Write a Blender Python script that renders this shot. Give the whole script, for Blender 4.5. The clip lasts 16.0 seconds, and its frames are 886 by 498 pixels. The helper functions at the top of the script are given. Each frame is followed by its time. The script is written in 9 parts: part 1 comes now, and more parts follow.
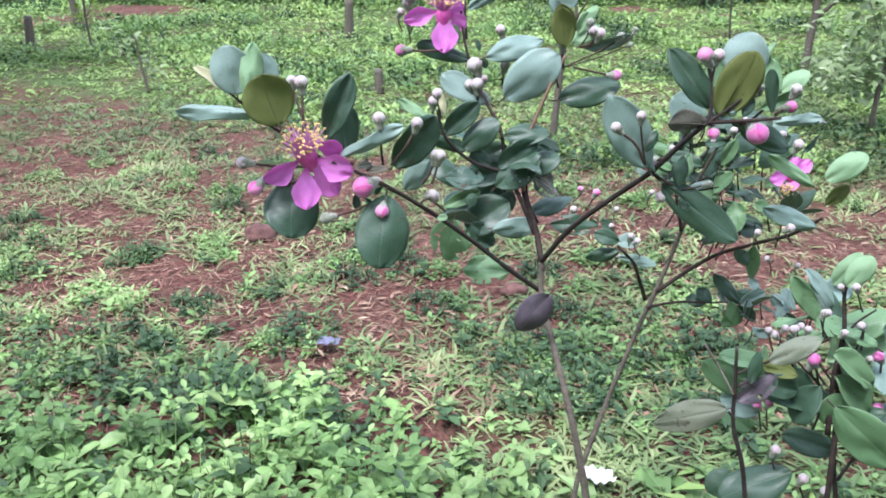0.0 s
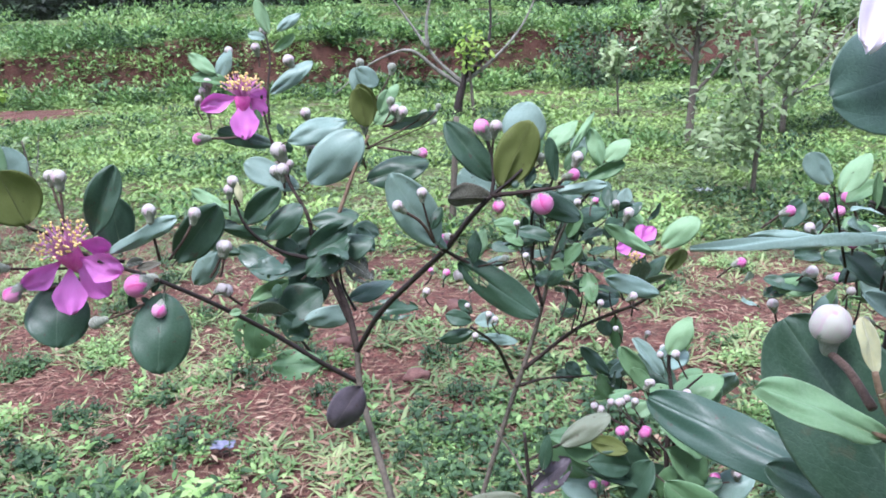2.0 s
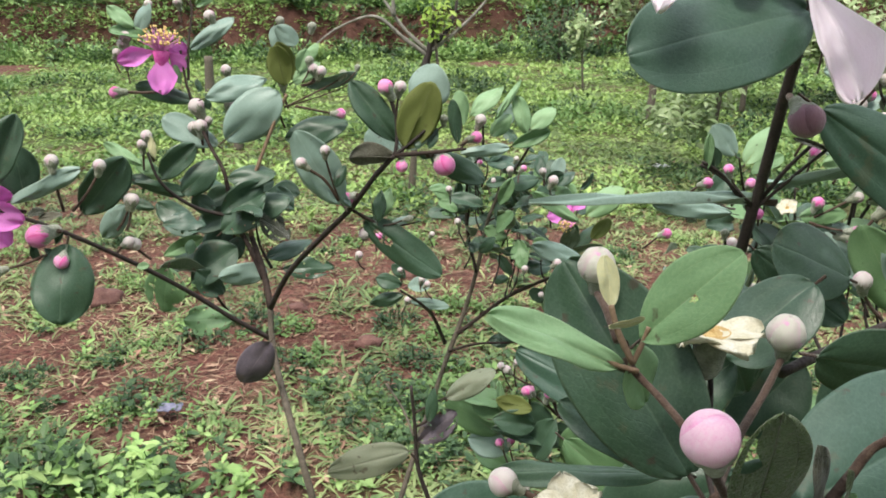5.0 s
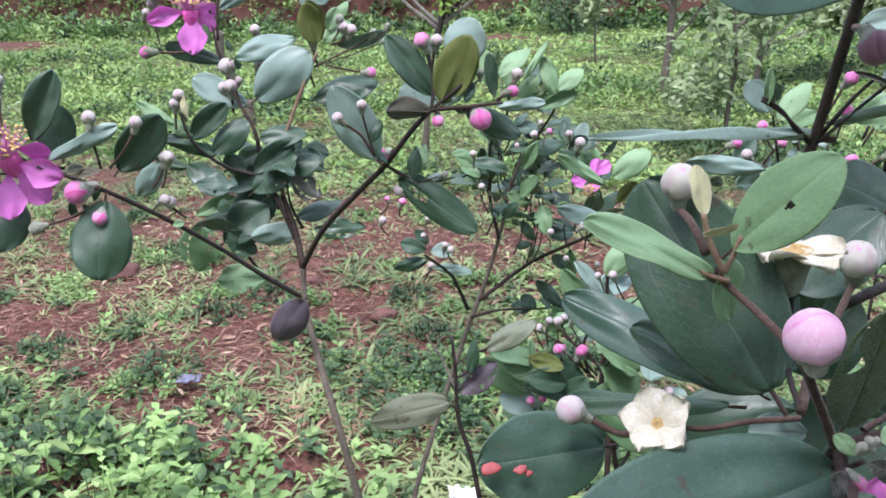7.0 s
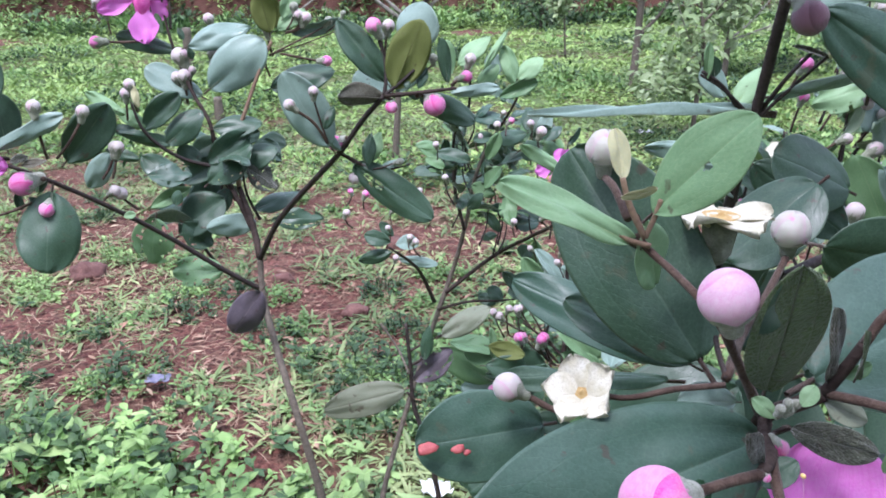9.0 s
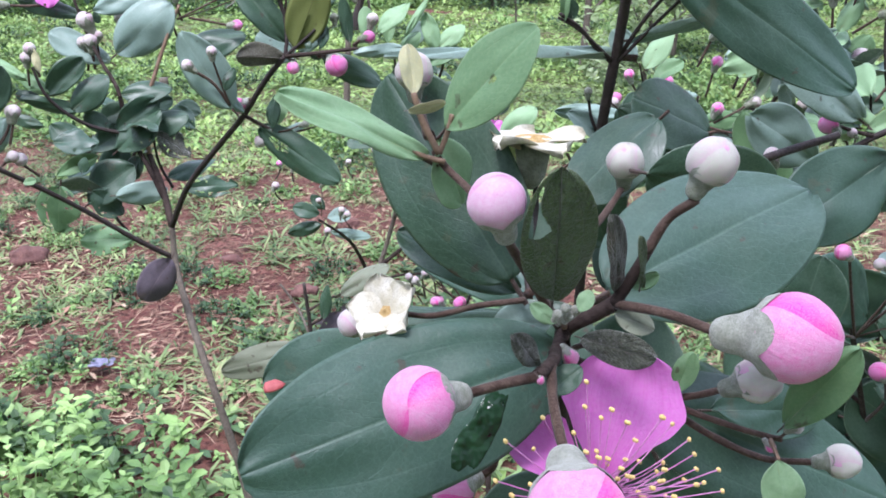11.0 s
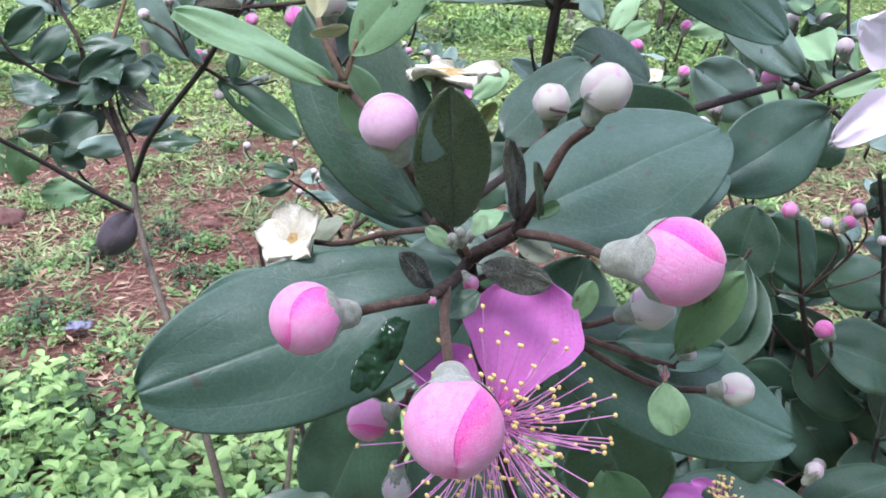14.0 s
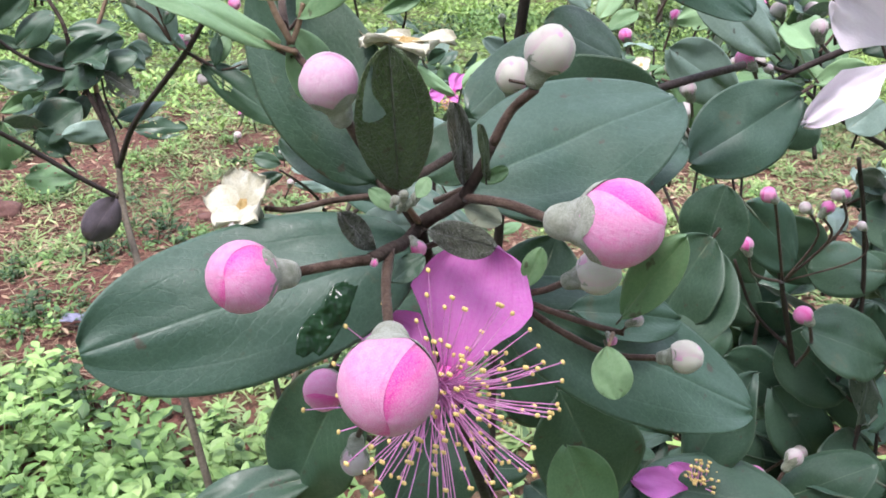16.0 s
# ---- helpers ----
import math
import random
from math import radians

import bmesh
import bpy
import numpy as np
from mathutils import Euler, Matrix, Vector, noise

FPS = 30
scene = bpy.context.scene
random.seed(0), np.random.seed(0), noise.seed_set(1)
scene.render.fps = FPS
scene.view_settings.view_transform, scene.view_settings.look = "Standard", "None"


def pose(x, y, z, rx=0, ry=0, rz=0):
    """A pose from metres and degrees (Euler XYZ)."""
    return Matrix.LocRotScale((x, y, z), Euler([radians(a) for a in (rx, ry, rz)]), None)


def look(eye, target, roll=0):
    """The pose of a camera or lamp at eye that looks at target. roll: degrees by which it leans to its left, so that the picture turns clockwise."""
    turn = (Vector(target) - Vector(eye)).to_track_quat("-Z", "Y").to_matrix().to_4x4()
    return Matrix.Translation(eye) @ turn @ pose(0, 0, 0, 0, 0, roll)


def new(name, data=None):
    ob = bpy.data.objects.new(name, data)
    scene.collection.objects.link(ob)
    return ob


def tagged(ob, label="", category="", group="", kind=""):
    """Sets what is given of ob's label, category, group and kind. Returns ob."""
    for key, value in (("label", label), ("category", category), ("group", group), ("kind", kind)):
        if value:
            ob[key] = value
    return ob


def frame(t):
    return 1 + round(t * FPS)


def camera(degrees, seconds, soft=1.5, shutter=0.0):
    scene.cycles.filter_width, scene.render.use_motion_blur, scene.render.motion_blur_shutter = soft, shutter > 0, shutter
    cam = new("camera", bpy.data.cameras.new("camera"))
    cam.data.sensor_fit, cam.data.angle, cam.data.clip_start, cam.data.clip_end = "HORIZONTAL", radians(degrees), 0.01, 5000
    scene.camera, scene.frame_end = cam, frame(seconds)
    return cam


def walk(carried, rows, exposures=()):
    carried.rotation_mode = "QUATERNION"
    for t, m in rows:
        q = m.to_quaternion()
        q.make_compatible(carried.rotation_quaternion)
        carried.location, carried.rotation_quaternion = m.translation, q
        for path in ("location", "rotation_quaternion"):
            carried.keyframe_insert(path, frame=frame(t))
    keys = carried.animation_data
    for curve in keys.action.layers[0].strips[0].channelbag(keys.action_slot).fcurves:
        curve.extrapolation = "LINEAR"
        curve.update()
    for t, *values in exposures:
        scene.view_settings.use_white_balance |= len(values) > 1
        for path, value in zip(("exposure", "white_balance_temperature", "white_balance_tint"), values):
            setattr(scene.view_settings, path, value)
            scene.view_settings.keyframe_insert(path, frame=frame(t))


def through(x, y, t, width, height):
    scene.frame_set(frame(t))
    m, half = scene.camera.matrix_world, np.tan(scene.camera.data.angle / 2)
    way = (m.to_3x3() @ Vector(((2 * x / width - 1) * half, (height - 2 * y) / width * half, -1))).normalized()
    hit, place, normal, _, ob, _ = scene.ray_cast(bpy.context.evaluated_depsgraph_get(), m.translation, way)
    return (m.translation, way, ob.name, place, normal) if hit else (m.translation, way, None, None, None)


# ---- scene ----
cam = camera(56.18, 16.0, soft=1.8)
PATH = [
    (0, 0.0125, 0.0056, 1.1711, 68.50, 0.82, 2.33),
    (0.5, 0.0124, 0.0052, 1.1532, 67.95, 0.95, 2.27),
    (1, 0.0322, 0.0135, 1.1591, 71.71, 2.72, 0.66),
    (1.5, 0.0621, 0.0277, 1.1599, 73.59, 3.16, -1.78),
    (2, 0.0830, 0.0329, 1.1604, 74.17, 2.69, -4.28),
    (2.5, 0.1074, 0.0386, 1.1608, 74.58, 2.47, -6.48),
    (3, 0.1220, 0.0398, 1.1607, 74.62, 2.42, -8.14),
    (3.5, 0.1308, 0.0375, 1.1652, 74.75, 2.30, -9.23),
    (4, 0.1409, 0.0366, 1.1675, 74.79, 1.82, -9.57),
    (4.5, 0.1186, 0.0291, 1.1577, 73.75, 1.29, -8.21),
    (5, 0.1145, 0.0210, 1.1559, 72.07, 0.62, -6.25),
    (7.5, 0.0989, 0.0185, 1.1448, 70.38, 1.05, -5.61),
    (8, 0.0993, 0.0186, 1.1453, 70.34, 1.02, -6.05),
    (8.5, 0.1023, 0.0184, 1.1423, 70.20, 1.16, -6.87),
    (9, 0.1101, 0.0194, 1.1399, 70.11, 1.18, -7.57),
    (9.5, 0.1189, 0.0178, 1.1412, 69.86, 1.36, -8.45),
    (9.7, 0.1206, 0.0168, 1.1383, 69.94, 1.28, -8.74),
    (11.8, 0.1416, 0.0095, 1.1279, 67.77, 0.37, -11.44),
    (12, 0.1417, 0.0092, 1.1272, 67.58, 0.13, -11.47),
    (12.5, 0.1431, 0.0071, 1.1257, 67.10, 0.02, -11.59),
    (13, 0.1454, 0.0084, 1.1284, 66.97, -0.06, -11.43),
    (13.5, 0.1451, 0.0079, 1.1267, 66.94, -0.17, -11.35),
    (14, 0.1484, 0.0046, 1.1231, 66.73, -0.28, -11.32),
    (14.5, 0.1535, 0.0026, 1.1208, 66.63, -0.49, -11.27),
    (15, 0.1539, 0.0029, 1.1222, 66.47, -0.39, -11.50),
    (15.5, 0.1555, 0.0037, 1.1212, 66.45, -0.51, -11.45),
    (16, 0.1566, 0.0012, 1.1183, 66.43, -0.51, -11.29),
]
walk(cam, [(t, pose(x, y, z, rx, ry, rz)) for t, x, y, z, rx, ry, rz in PATH], exposures=[
(0.0, 1.38, 5780, 18), (1.0, 1.62, 5480, 19), (2.0, 1.40, 5600, 20), (2.7, 1.26, 6100, 19), (3.4, 1.13, 6700, 14.5), (5.0, 1.10, 6850, 11), (7.3, 1.24, 5850, 24), (9.7, 1.34, 5700, 24), (11.8, 1.44, 5800, 23), (14.0, 1.46, 5780, 23), (16.0, 1.48, 6280, 19.5)])

# ---- daylight: bright overcast sky ----
world = bpy.data.worlds.new("overcast_sky")
scene.world = world
world.use_nodes = True
wn, wl = world.node_tree.nodes, world.node_tree.links
sky = wn.new("ShaderNodeTexSky")
sky.sky_type, sky.sun_disc = "NISHITA", False
sky.sun_elevation, sky.sun_rotation = radians(66), radians(215)
sky.air_density, sky.dust_density, sky.ozone_density = 1.0, 3.0, 1.0
soft_sky = wn.new("ShaderNodeMix")
soft_sky.data_type = "RGBA"
soft_sky.inputs["Factor"].default_value = 0.72
soft_sky.inputs["B"].default_value = (8.6, 9.4, 10.6, 1)
wl.new(sky.outputs["Color"], soft_sky.inputs["A"])
wl.new(soft_sky.outputs["Result"], wn["Background"].inputs["Color"])
wn["Background"].inputs["Strength"].default_value = 0.11
sun_data = bpy.data.lights.new("sun", "SUN")
sun_data.energy, sun_data.angle, sun_data.color = 2.4, radians(20), (1.0, 0.97, 0.92)
sun = new("sun", sun_data)
sun.matrix_world = look((0, 0, 0), (-math.sin(radians(215)) * math.cos(radians(66)), -math.cos(radians(215)) * math.cos(radians(66)), -math.sin(radians(66))))


# ---- materials ----
class Nodes:
    """A material under construction."""

    def __init__(self, name, rough=0.6, spec=0.5):
        self.m = bpy.data.materials.new(name)
        self.m.use_nodes = True
        self.n, self.l = self.m.node_tree.nodes, self.m.node_tree.links
        self.b = self.n["Principled BSDF"]
        self.b.inputs["Roughness"].default_value = rough
        self.b.inputs["Specular IOR Level"].default_value = spec
        self.o = self.n["Material Output"]

    def node(self, kind, **values):
        made = self.n.new("ShaderNode" + kind)
        for k, v in values.items():
            made.inputs[k].default_value = v
        return made

    def place(self):
        return self.n.new("ShaderNodeNewGeometry").outputs["Position"]

    def coords(self, kind="Object"):
        return self.n.new("ShaderNodeTexCoord").outputs[kind]

    def noise(self, scale, detail=4, where=None, rough=0.55):
        t = self.node("TexNoise", Scale=scale, Detail=detail, Roughness=rough)
        self.l.new(where or self.coords(), t.inputs["Vector"])
        return t.outputs["Fac"]

    def ramp(self, fac, *stops):
        r = self.n.new("ShaderNodeValToRGB")
        e = r.color_ramp.elements
        while len(e) < len(stops):
            e.new(0.5)
        for el, (p, c) in zip(e, stops):
            el.position, el.color = p, (*c, 1) if len(c) == 3 else c
        self.l.new(fac, r.inputs["Fac"])
        return r.outputs["Color"]

    def grey(self, fac, *stops):
        return self.ramp(fac, *((p, (v, v, v)) for p, v in stops))

    def mix(self, fac, a, b, blend="MIX"):
        x = self.n.new("ShaderNodeMix")
        x.data_type, x.blend_type = "RGBA", blend
        for sock, v in (("Factor", fac), ("A", a), ("B", b)):
            if isinstance(v, (int, float)):
                x.inputs[sock].default_value = v
            elif isinstance(v, tuple):
                x.inputs[sock].default_value = (*v, 1)
            else:
                self.l.new(v, x.inputs[sock])
        return x.outputs["Result"]

    def math(self, op, a, b=0.0, c=0.0):
        x = self.n.new("ShaderNodeMath")
        x.operation = op
        for k, v in enumerate((a, b, c)):
            if isinstance(v, (int, float)):
                x.inputs[k].default_value = v
            else:
                self.l.new(v, x.inputs[k])
        return x.outputs[0]

    def split(self, vec):
        s = self.n.new("ShaderNodeSeparateXYZ")
        self.l.new(vec, s.inputs[0])
        return s.outputs

    def bump(self, height, strength=0.3, distance=0.001):
        b = self.node("Bump", Strength=strength, Distance=distance)
        self.l.new(height, b.inputs["Height"])
        self.l.new(b.outputs["Normal"], self.b.inputs["Normal"])

    def colour(self, c):
        self.l.new(c, self.b.inputs["Base Color"])

    def rough(self, c):
        self.l.new(c, self.b.inputs["Roughness"])

    def velvet(self, amount):
        """Fine down that catches light at the rim."""
        self.b.inputs["Sheen Weight"].default_value = amount
        self.b.inputs["Sheen Roughness"].default_value = 0.35

    def see_through(self, amount, c):
        """Some light passes through thin tissue."""
        t = self.n.new("ShaderNodeBsdfTranslucent")
        self.l.new(c, t.inputs["Color"])
        x = self.n.new("ShaderNodeMixShader")
        x.inputs[0].default_value = amount
        self.l.new(self.b.outputs[0], x.inputs[1])
        self.l.new(t.outputs[0], x.inputs[2])
        self.l.new(x.outputs[0], self.o.inputs["Surface"])

    def random(self):
        return self.n.new("ShaderNodeObjectInfo").outputs["Random"]

    def island(self):
        return self.n.new("ShaderNodeNewGeometry").outputs["Random Per Island"]


def leaf_material(name, dark, light, vein, rough=0.42, through=0.08, spots=0.0, fuzz=0.0, spec=0.3, relief=0.26):
    """Leaf blade with a midrib and two side nerves (u across, v along)."""
    k = Nodes(name, rough, spec)
    uv = k.coords("UV")
    u, v, _ = k.split(uv)
    au = k.math("ABSOLUTE", u)
    mid = k.grey(au, (0.0, 1.0), (0.014, 0.8), (0.034, 0.0))
    bow = k.math("MULTIPLY", k.math("SINE", k.math("MULTIPLY", v, 3.14159)), 0.14)
    side = k.grey(k.math("ABSOLUTE", k.math("SUBTRACT", au, k.math("ADD", bow, 0.50))), (0.0, 0.8), (0.010, 0.5), (0.026, 0.0))
    ribs = k.math("ADD", k.math("MULTIPLY", v, 15.0), k.math("MULTIPLY", au, -5.5))
    wob = k.math("ADD", ribs, k.math("MULTIPLY", k.noise(6, 3, uv), 1.6))
    cross = k.grey(k.math("ABSOLUTE", k.math("SUBTRACT", k.math("FRACT", wob), 0.5)), (0.0, 1.0), (0.035, 0.4), (0.09, 0.0))
    pucker = k.math("SINE", k.math("MULTIPLY", wob, 6.28319))
    veins = k.math("MAXIMUM", k.math("MAXIMUM", mid, k.math("MULTIPLY", side, 0.35)), k.math("MULTIPLY", cross, 0.30))
    p = k.place()
    big = k.noise(70, 4, p)
    tone = k.math("ADD", k.math("MULTIPLY", k.random(), 0.45), k.math("MULTIPLY", big, 0.6))
    c = k.mix(tone, dark, light)
    c = k.mix(k.math("MULTIPLY", veins, 0.38), c, vein)
    c = k.mix(k.grey(au, (0.93, 0.0), (0.99, 0.45)), c, vein)
    c = k.mix(k.grey(k.noise(380, 5, p), (0.45, 0.0), (0.75, 0.35)), c, light)
    net = []
    for size in (420.0, 1150.0):
        cells = k.node("TexVoronoi", Scale=size)
        cells.feature = "DISTANCE_TO_EDGE"
        k.l.new(p, cells.inputs["Vector"])
        net.append(k.grey(cells.outputs["Distance"], (0.0, 1.0), (0.05, 0.5), (0.14, 0.0)))
    mesh = k.math("ADD", k.math("MULTIPLY", net[0], 0.09), k.math("MULTIPLY", net[1], 0.12))
    c = k.mix(mesh, c, vein)
    c = k.mix(k.math("MULTIPLY", k.grey(k.noise(1500, 3, p), (0.42, 0.0), (0.62, 1.0)), 0.35), c, dark)
    if spots:
        blot = k.grey(k.noise(230, 3, p), (0.70 - 0.06 * spots, 0.0), (0.74 - 0.06 * spots, 1.0))
        c = k.mix(k.math("MULTIPLY", blot, 0.7), c, (0.05, 0.03, 0.02))
        patch = k.grey(k.noise(64, 5, p, 0.7), (0.66 - 0.05 * spots, 0.0), (0.70 - 0.05 * spots, 1.0))
        c = k.mix(k.math("MULTIPLY", patch, 0.25), c, (0.10, 0.07, 0.035))
    if fuzz:
        c = k.mix(k.math("MULTIPLY", k.grey(k.noise(1500, 4, p), (0.46, 0.0), (0.66, 1.0)), min(0.35, 1.3 * fuzz)), c, (0.36, 0.38, 0.28))
    k.colour(c)
    if fuzz:
        k.velvet(min(0.5, 2.5 * fuzz))
    k.rough(k.grey(k.math("ADD", k.math("MULTIPLY", k.noise(60, 5, p, 0.65), 0.7), k.math("MULTIPLY", k.noise(420, 3, p), 0.3)), (0.36, rough - 0.09), (0.62, rough + 0.20)))
    fine = k.noise(900, 4, p)
    h = k.math("ADD", k.math("MULTIPLY", veins, -1.0), k.math("ADD", k.math("MULTIPLY", fine, 0.5), k.math("MULTIPLY", mesh, -1.0)))
    h = k.math("ADD", h, k.math("ADD", k.math("MULTIPLY", k.noise(130, 3, p), 0.8), k.math("MULTIPLY", pucker, 0.035)))
    k.bump(h, relief, 0.0004 if relief < 0.5 else 0.0014)
    if through:
        k.see_through(through, k.mix(0.5, c, light))
    return k.m


LEAF = {
    "dark": (leaf_material("leaf_top_dark", (0.015, 0.042, 0.023), (0.044, 0.088, 0.050), (0.115, 0.165, 0.11), 0.37, 0.04, 0.5, spec=0.4),
             leaf_material("leaf_back_grey", (0.07, 0.11, 0.075), (0.12, 0.16, 0.11), (0.16, 0.19, 0.12), 0.75, 0.06, 0, 0.3)),
    # Pale bluish tops: the sky's sheen on these leaves is painted into the colour.
    "pale": (leaf_material("leaf_top_sky_sheen", (0.140, 0.220, 0.180), (0.250, 0.340, 0.290), (0.30, 0.38, 0.32), 0.34, 0.12, 0.15),
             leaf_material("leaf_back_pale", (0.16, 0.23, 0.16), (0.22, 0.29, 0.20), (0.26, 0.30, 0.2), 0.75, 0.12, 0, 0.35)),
    "sage": (leaf_material("leaf_top_sage", (0.018, 0.052, 0.031), (0.043, 0.092, 0.060), (0.10, 0.16, 0.115), 0.41, 0.04, 0.5, spec=0.5),
             leaf_material("leaf_back_sage", (0.10, 0.15, 0.11), (0.16, 0.20, 0.15), (0.19, 0.23, 0.16), 0.75, 0.05, 0, 0.3)),
    "mid": (leaf_material("leaf_top_mid", (0.085, 0.175, 0.078), (0.155, 0.265, 0.125), (0.22, 0.32, 0.16), 0.42, 0.15, 0.3),
            leaf_material("leaf_back_mid", (0.13, 0.20, 0.11), (0.20, 0.26, 0.15), (0.24, 0.28, 0.17), 0.75, 0.15, 0, 0.3)),
    "young": (leaf_material("leaf_top_young", (0.185, 0.33, 0.160), (0.30, 0.45, 0.255), (0.38, 0.50, 0.31), 0.46, 0.26, 0.2),
              leaf_material("leaf_back_young", (0.20, 0.30, 0.11), (0.28, 0.38, 0.16), (0.32, 0.40, 0.2), 0.7, 0.28, 0, 0.2)),
    "cream": (leaf_material("leaf_top_cream", (0.36, 0.36, 0.18), (0.50, 0.48, 0.28), (0.5, 0.46, 0.3), 0.6, 0.2, 0, 0.3),
              leaf_material("leaf_back_cream", (0.40, 0.38, 0.22), (0.52, 0.48, 0.32), (0.5, 0.46, 0.3), 0.75, 0.2, 0, 0.3)),
    "olive": (leaf_material("leaf_top_olive", (0.050, 0.075, 0.020), (0.095, 0.120, 0.035), (0.035, 0.030, 0.015), 0.55, 0.30, 0.5, 0.06),
              leaf_material("leaf_back_olive", (0.135, 0.170, 0.042), (0.200, 0.235, 0.065), (0.05, 0.045, 0.018), 0.6, 0.42, 0.2, 0.04)),
    "moss": (leaf_material("leaf_top_moss", (0.034, 0.070, 0.022), (0.085, 0.140, 0.050), (0.19, 0.22, 0.11), 0.6, 0.12, 0.3, 0.10, relief=0.9),
             leaf_material("leaf_back_moss", (0.05, 0.075, 0.035), (0.09, 0.12, 0.055), (0.12, 0.14, 0.07), 0.75, 0.10, 0.2, 0.15)),
    "brown": (leaf_material("leaf_top_brown", (0.018, 0.024, 0.015), (0.050, 0.056, 0.036), (0.12, 0.11, 0.085), 0.55, 0.05, 0.6, 0.14, relief=0.8),
              leaf_material("leaf_back_brown", (0.05, 0.05, 0.035), (0.08, 0.07, 0.05), (0.1, 0.08, 0.06), 0.75, 0.05, 0.4, 0.15)),
    "purple": (leaf_material("leaf_top_purple", (0.046, 0.039, 0.051), (0.105, 0.085, 0.100), (0.19, 0.15, 0.15), 0.42, 0.05, 0.6),
               leaf_material("leaf_back_purple", (0.05, 0.045, 0.05), (0.09, 0.075, 0.08), (0.1, 0.07, 0.07), 0.7, 0.05, 0.4)),
    "worn": (leaf_material("leaf_top_worn", (0.09, 0.125, 0.075), (0.19, 0.20, 0.135), (0.14, 0.12, 0.10), 0.5, 0.1, 1.0, 0.1),
             leaf_material("leaf_back_worn", (0.14, 0.17, 0.11), (0.2, 0.21, 0.15), (0.15, 0.13, 0.1), 0.75, 0.1, 0.7, 0.2)),
}


def plain(name, a, b, scale=60, rough=0.7, bump=0.3, depth=0.001, through=0.0, spec=0.4, fine=900, down=0.0):
    k = Nodes(name, rough, spec)
    c = k.mix(k.grey(k.noise(scale, 5), (0.3, 0.0), (0.7, 1.0)), a, b)
    c = k.mix(k.math("MULTIPLY", k.random(), 0.3), c, b)
    c = k.mix(k.grey(k.noise(scale * 6.5, 4), (0.46, 0.0), (0.64, 0.45)), c, tuple(0.7 * v for v in a))
    k.colour(c)
    k.rough(k.grey(k.noise(scale * 3, 2), (0.3, max(0.05, rough - 0.12)), (0.7, min(1.0, rough + 0.12))))
    k.velvet(down)
    k.bump(k.math("ADD", k.noise(fine, 3), k.noise(scale, 3)), bump, depth)
    if through:
        k.see_through(through, c)
    return k.m


def tissue(name, base, deep, edge, rough=0.55, through=0.12, fuzz=0.25, streaks=(42, 2.2, 1)):
    """Petal tissue: deep colour where u is small, base elsewhere, fine streaks along v."""
    k = Nodes(name, rough, 0.35)
    u, v, _ = k.split(k.coords("UV"))
    wob = k.math("ADD", u, k.math("MULTIPLY", k.math("SUBTRACT", k.noise(7, 3), 0.5), 0.16))
    c = k.mix(k.grey(wob, (0.02, 1.0), (edge, 1.0), (edge * 1.5, 0.45), (edge * 2.6, 0.0)), base, deep)
    st = k.node("TexNoise", Scale=1.0, Detail=3.0)
    mp = k.node("Mapping")
    mp.inputs["Scale"].default_value = streaks
    k.l.new(k.coords("UV"), mp.inputs["Vector"])
    k.l.new(mp.outputs[0], st.inputs["Vector"])
    c = k.mix(k.math("MULTIPLY", k.grey(st.outputs["Fac"], (0.45, 0.0), (0.7, 1.0)), 0.22), c, deep)
    blotch = k.grey(k.noise(4.5, 5), (0.38, 0.0), (0.66, 1.0))
    c = k.mix(k.math("MULTIPLY", blotch, fuzz * 1.5), c, deep)
    c = k.mix(k.math("MULTIPLY", k.grey(k.noise(34, 4), (0.36, 0.0), (0.72, 1.0)), fuzz * 1.5), c, (0.80, 0.70, 0.74))
    k.colour(c)
    k.velvet(0.30)
    k.bump(k.math("ADD", k.noise(42, 3), k.math("ADD", k.noise(6, 3), st.outputs["Fac"])), 0.5, 0.0004)
    k.see_through(through, c)
    return k.m


BARK = plain("young_bark", (0.018, 0.012, 0.010), (0.056, 0.040, 0.033), 120, 0.85, 0.7, 0.0008, 0, 0.2)
DARK_BARK = plain("dark_bark", (0.012, 0.008, 0.007), (0.040, 0.027, 0.023), 140, 0.75, 0.6, 0.0008)
GREY_BARK = plain("grey_bark", (0.060, 0.050, 0.038), (0.150, 0.125, 0.095), 90, 0.85, 0.8, 0.0012)
FUZZY_STALK = plain("downy_stalk", (0.036, 0.021, 0.015), (0.108, 0.074, 0.057), 300, 0.85, 0.6, 0.0005, 0, 0.15, 2600, 0.15)
TAN_STALK = plain("tan_shoot", (0.13, 0.080, 0.052), (0.23, 0.155, 0.098), 200, 0.75, 0.4, 0.0005)
CALYX = plain("downy_calyx", (0.17, 0.19, 0.135), (0.40, 0.41, 0.34), 3.5, 0.85, 0.6, 0.0006, 0.05, 0.2, 40, down=0.3)
CALYX_DARK = plain("grey_green_calyx", (0.10, 0.115, 0.075), (0.27, 0.29, 0.22), 3.5, 0.85, 0.6, 0.0006, 0, 0.2, 40, down=0.3)
PINK_BUD = tissue("pink_bud_petal", (0.68, 0.27, 0.48), (0.72, 0.03, 0.33), 0.24, fuzz=0.20)
DEEP_BUD = tissue("deep_pink_bud_petal", (0.56, 0.14, 0.36), (0.52, 0.02, 0.22), 0.19, fuzz=0.12)
PALE_BUD = tissue("pale_bud_petal", (0.45, 0.44, 0.385), (0.50, 0.29, 0.37), 0.18, fuzz=0.2)
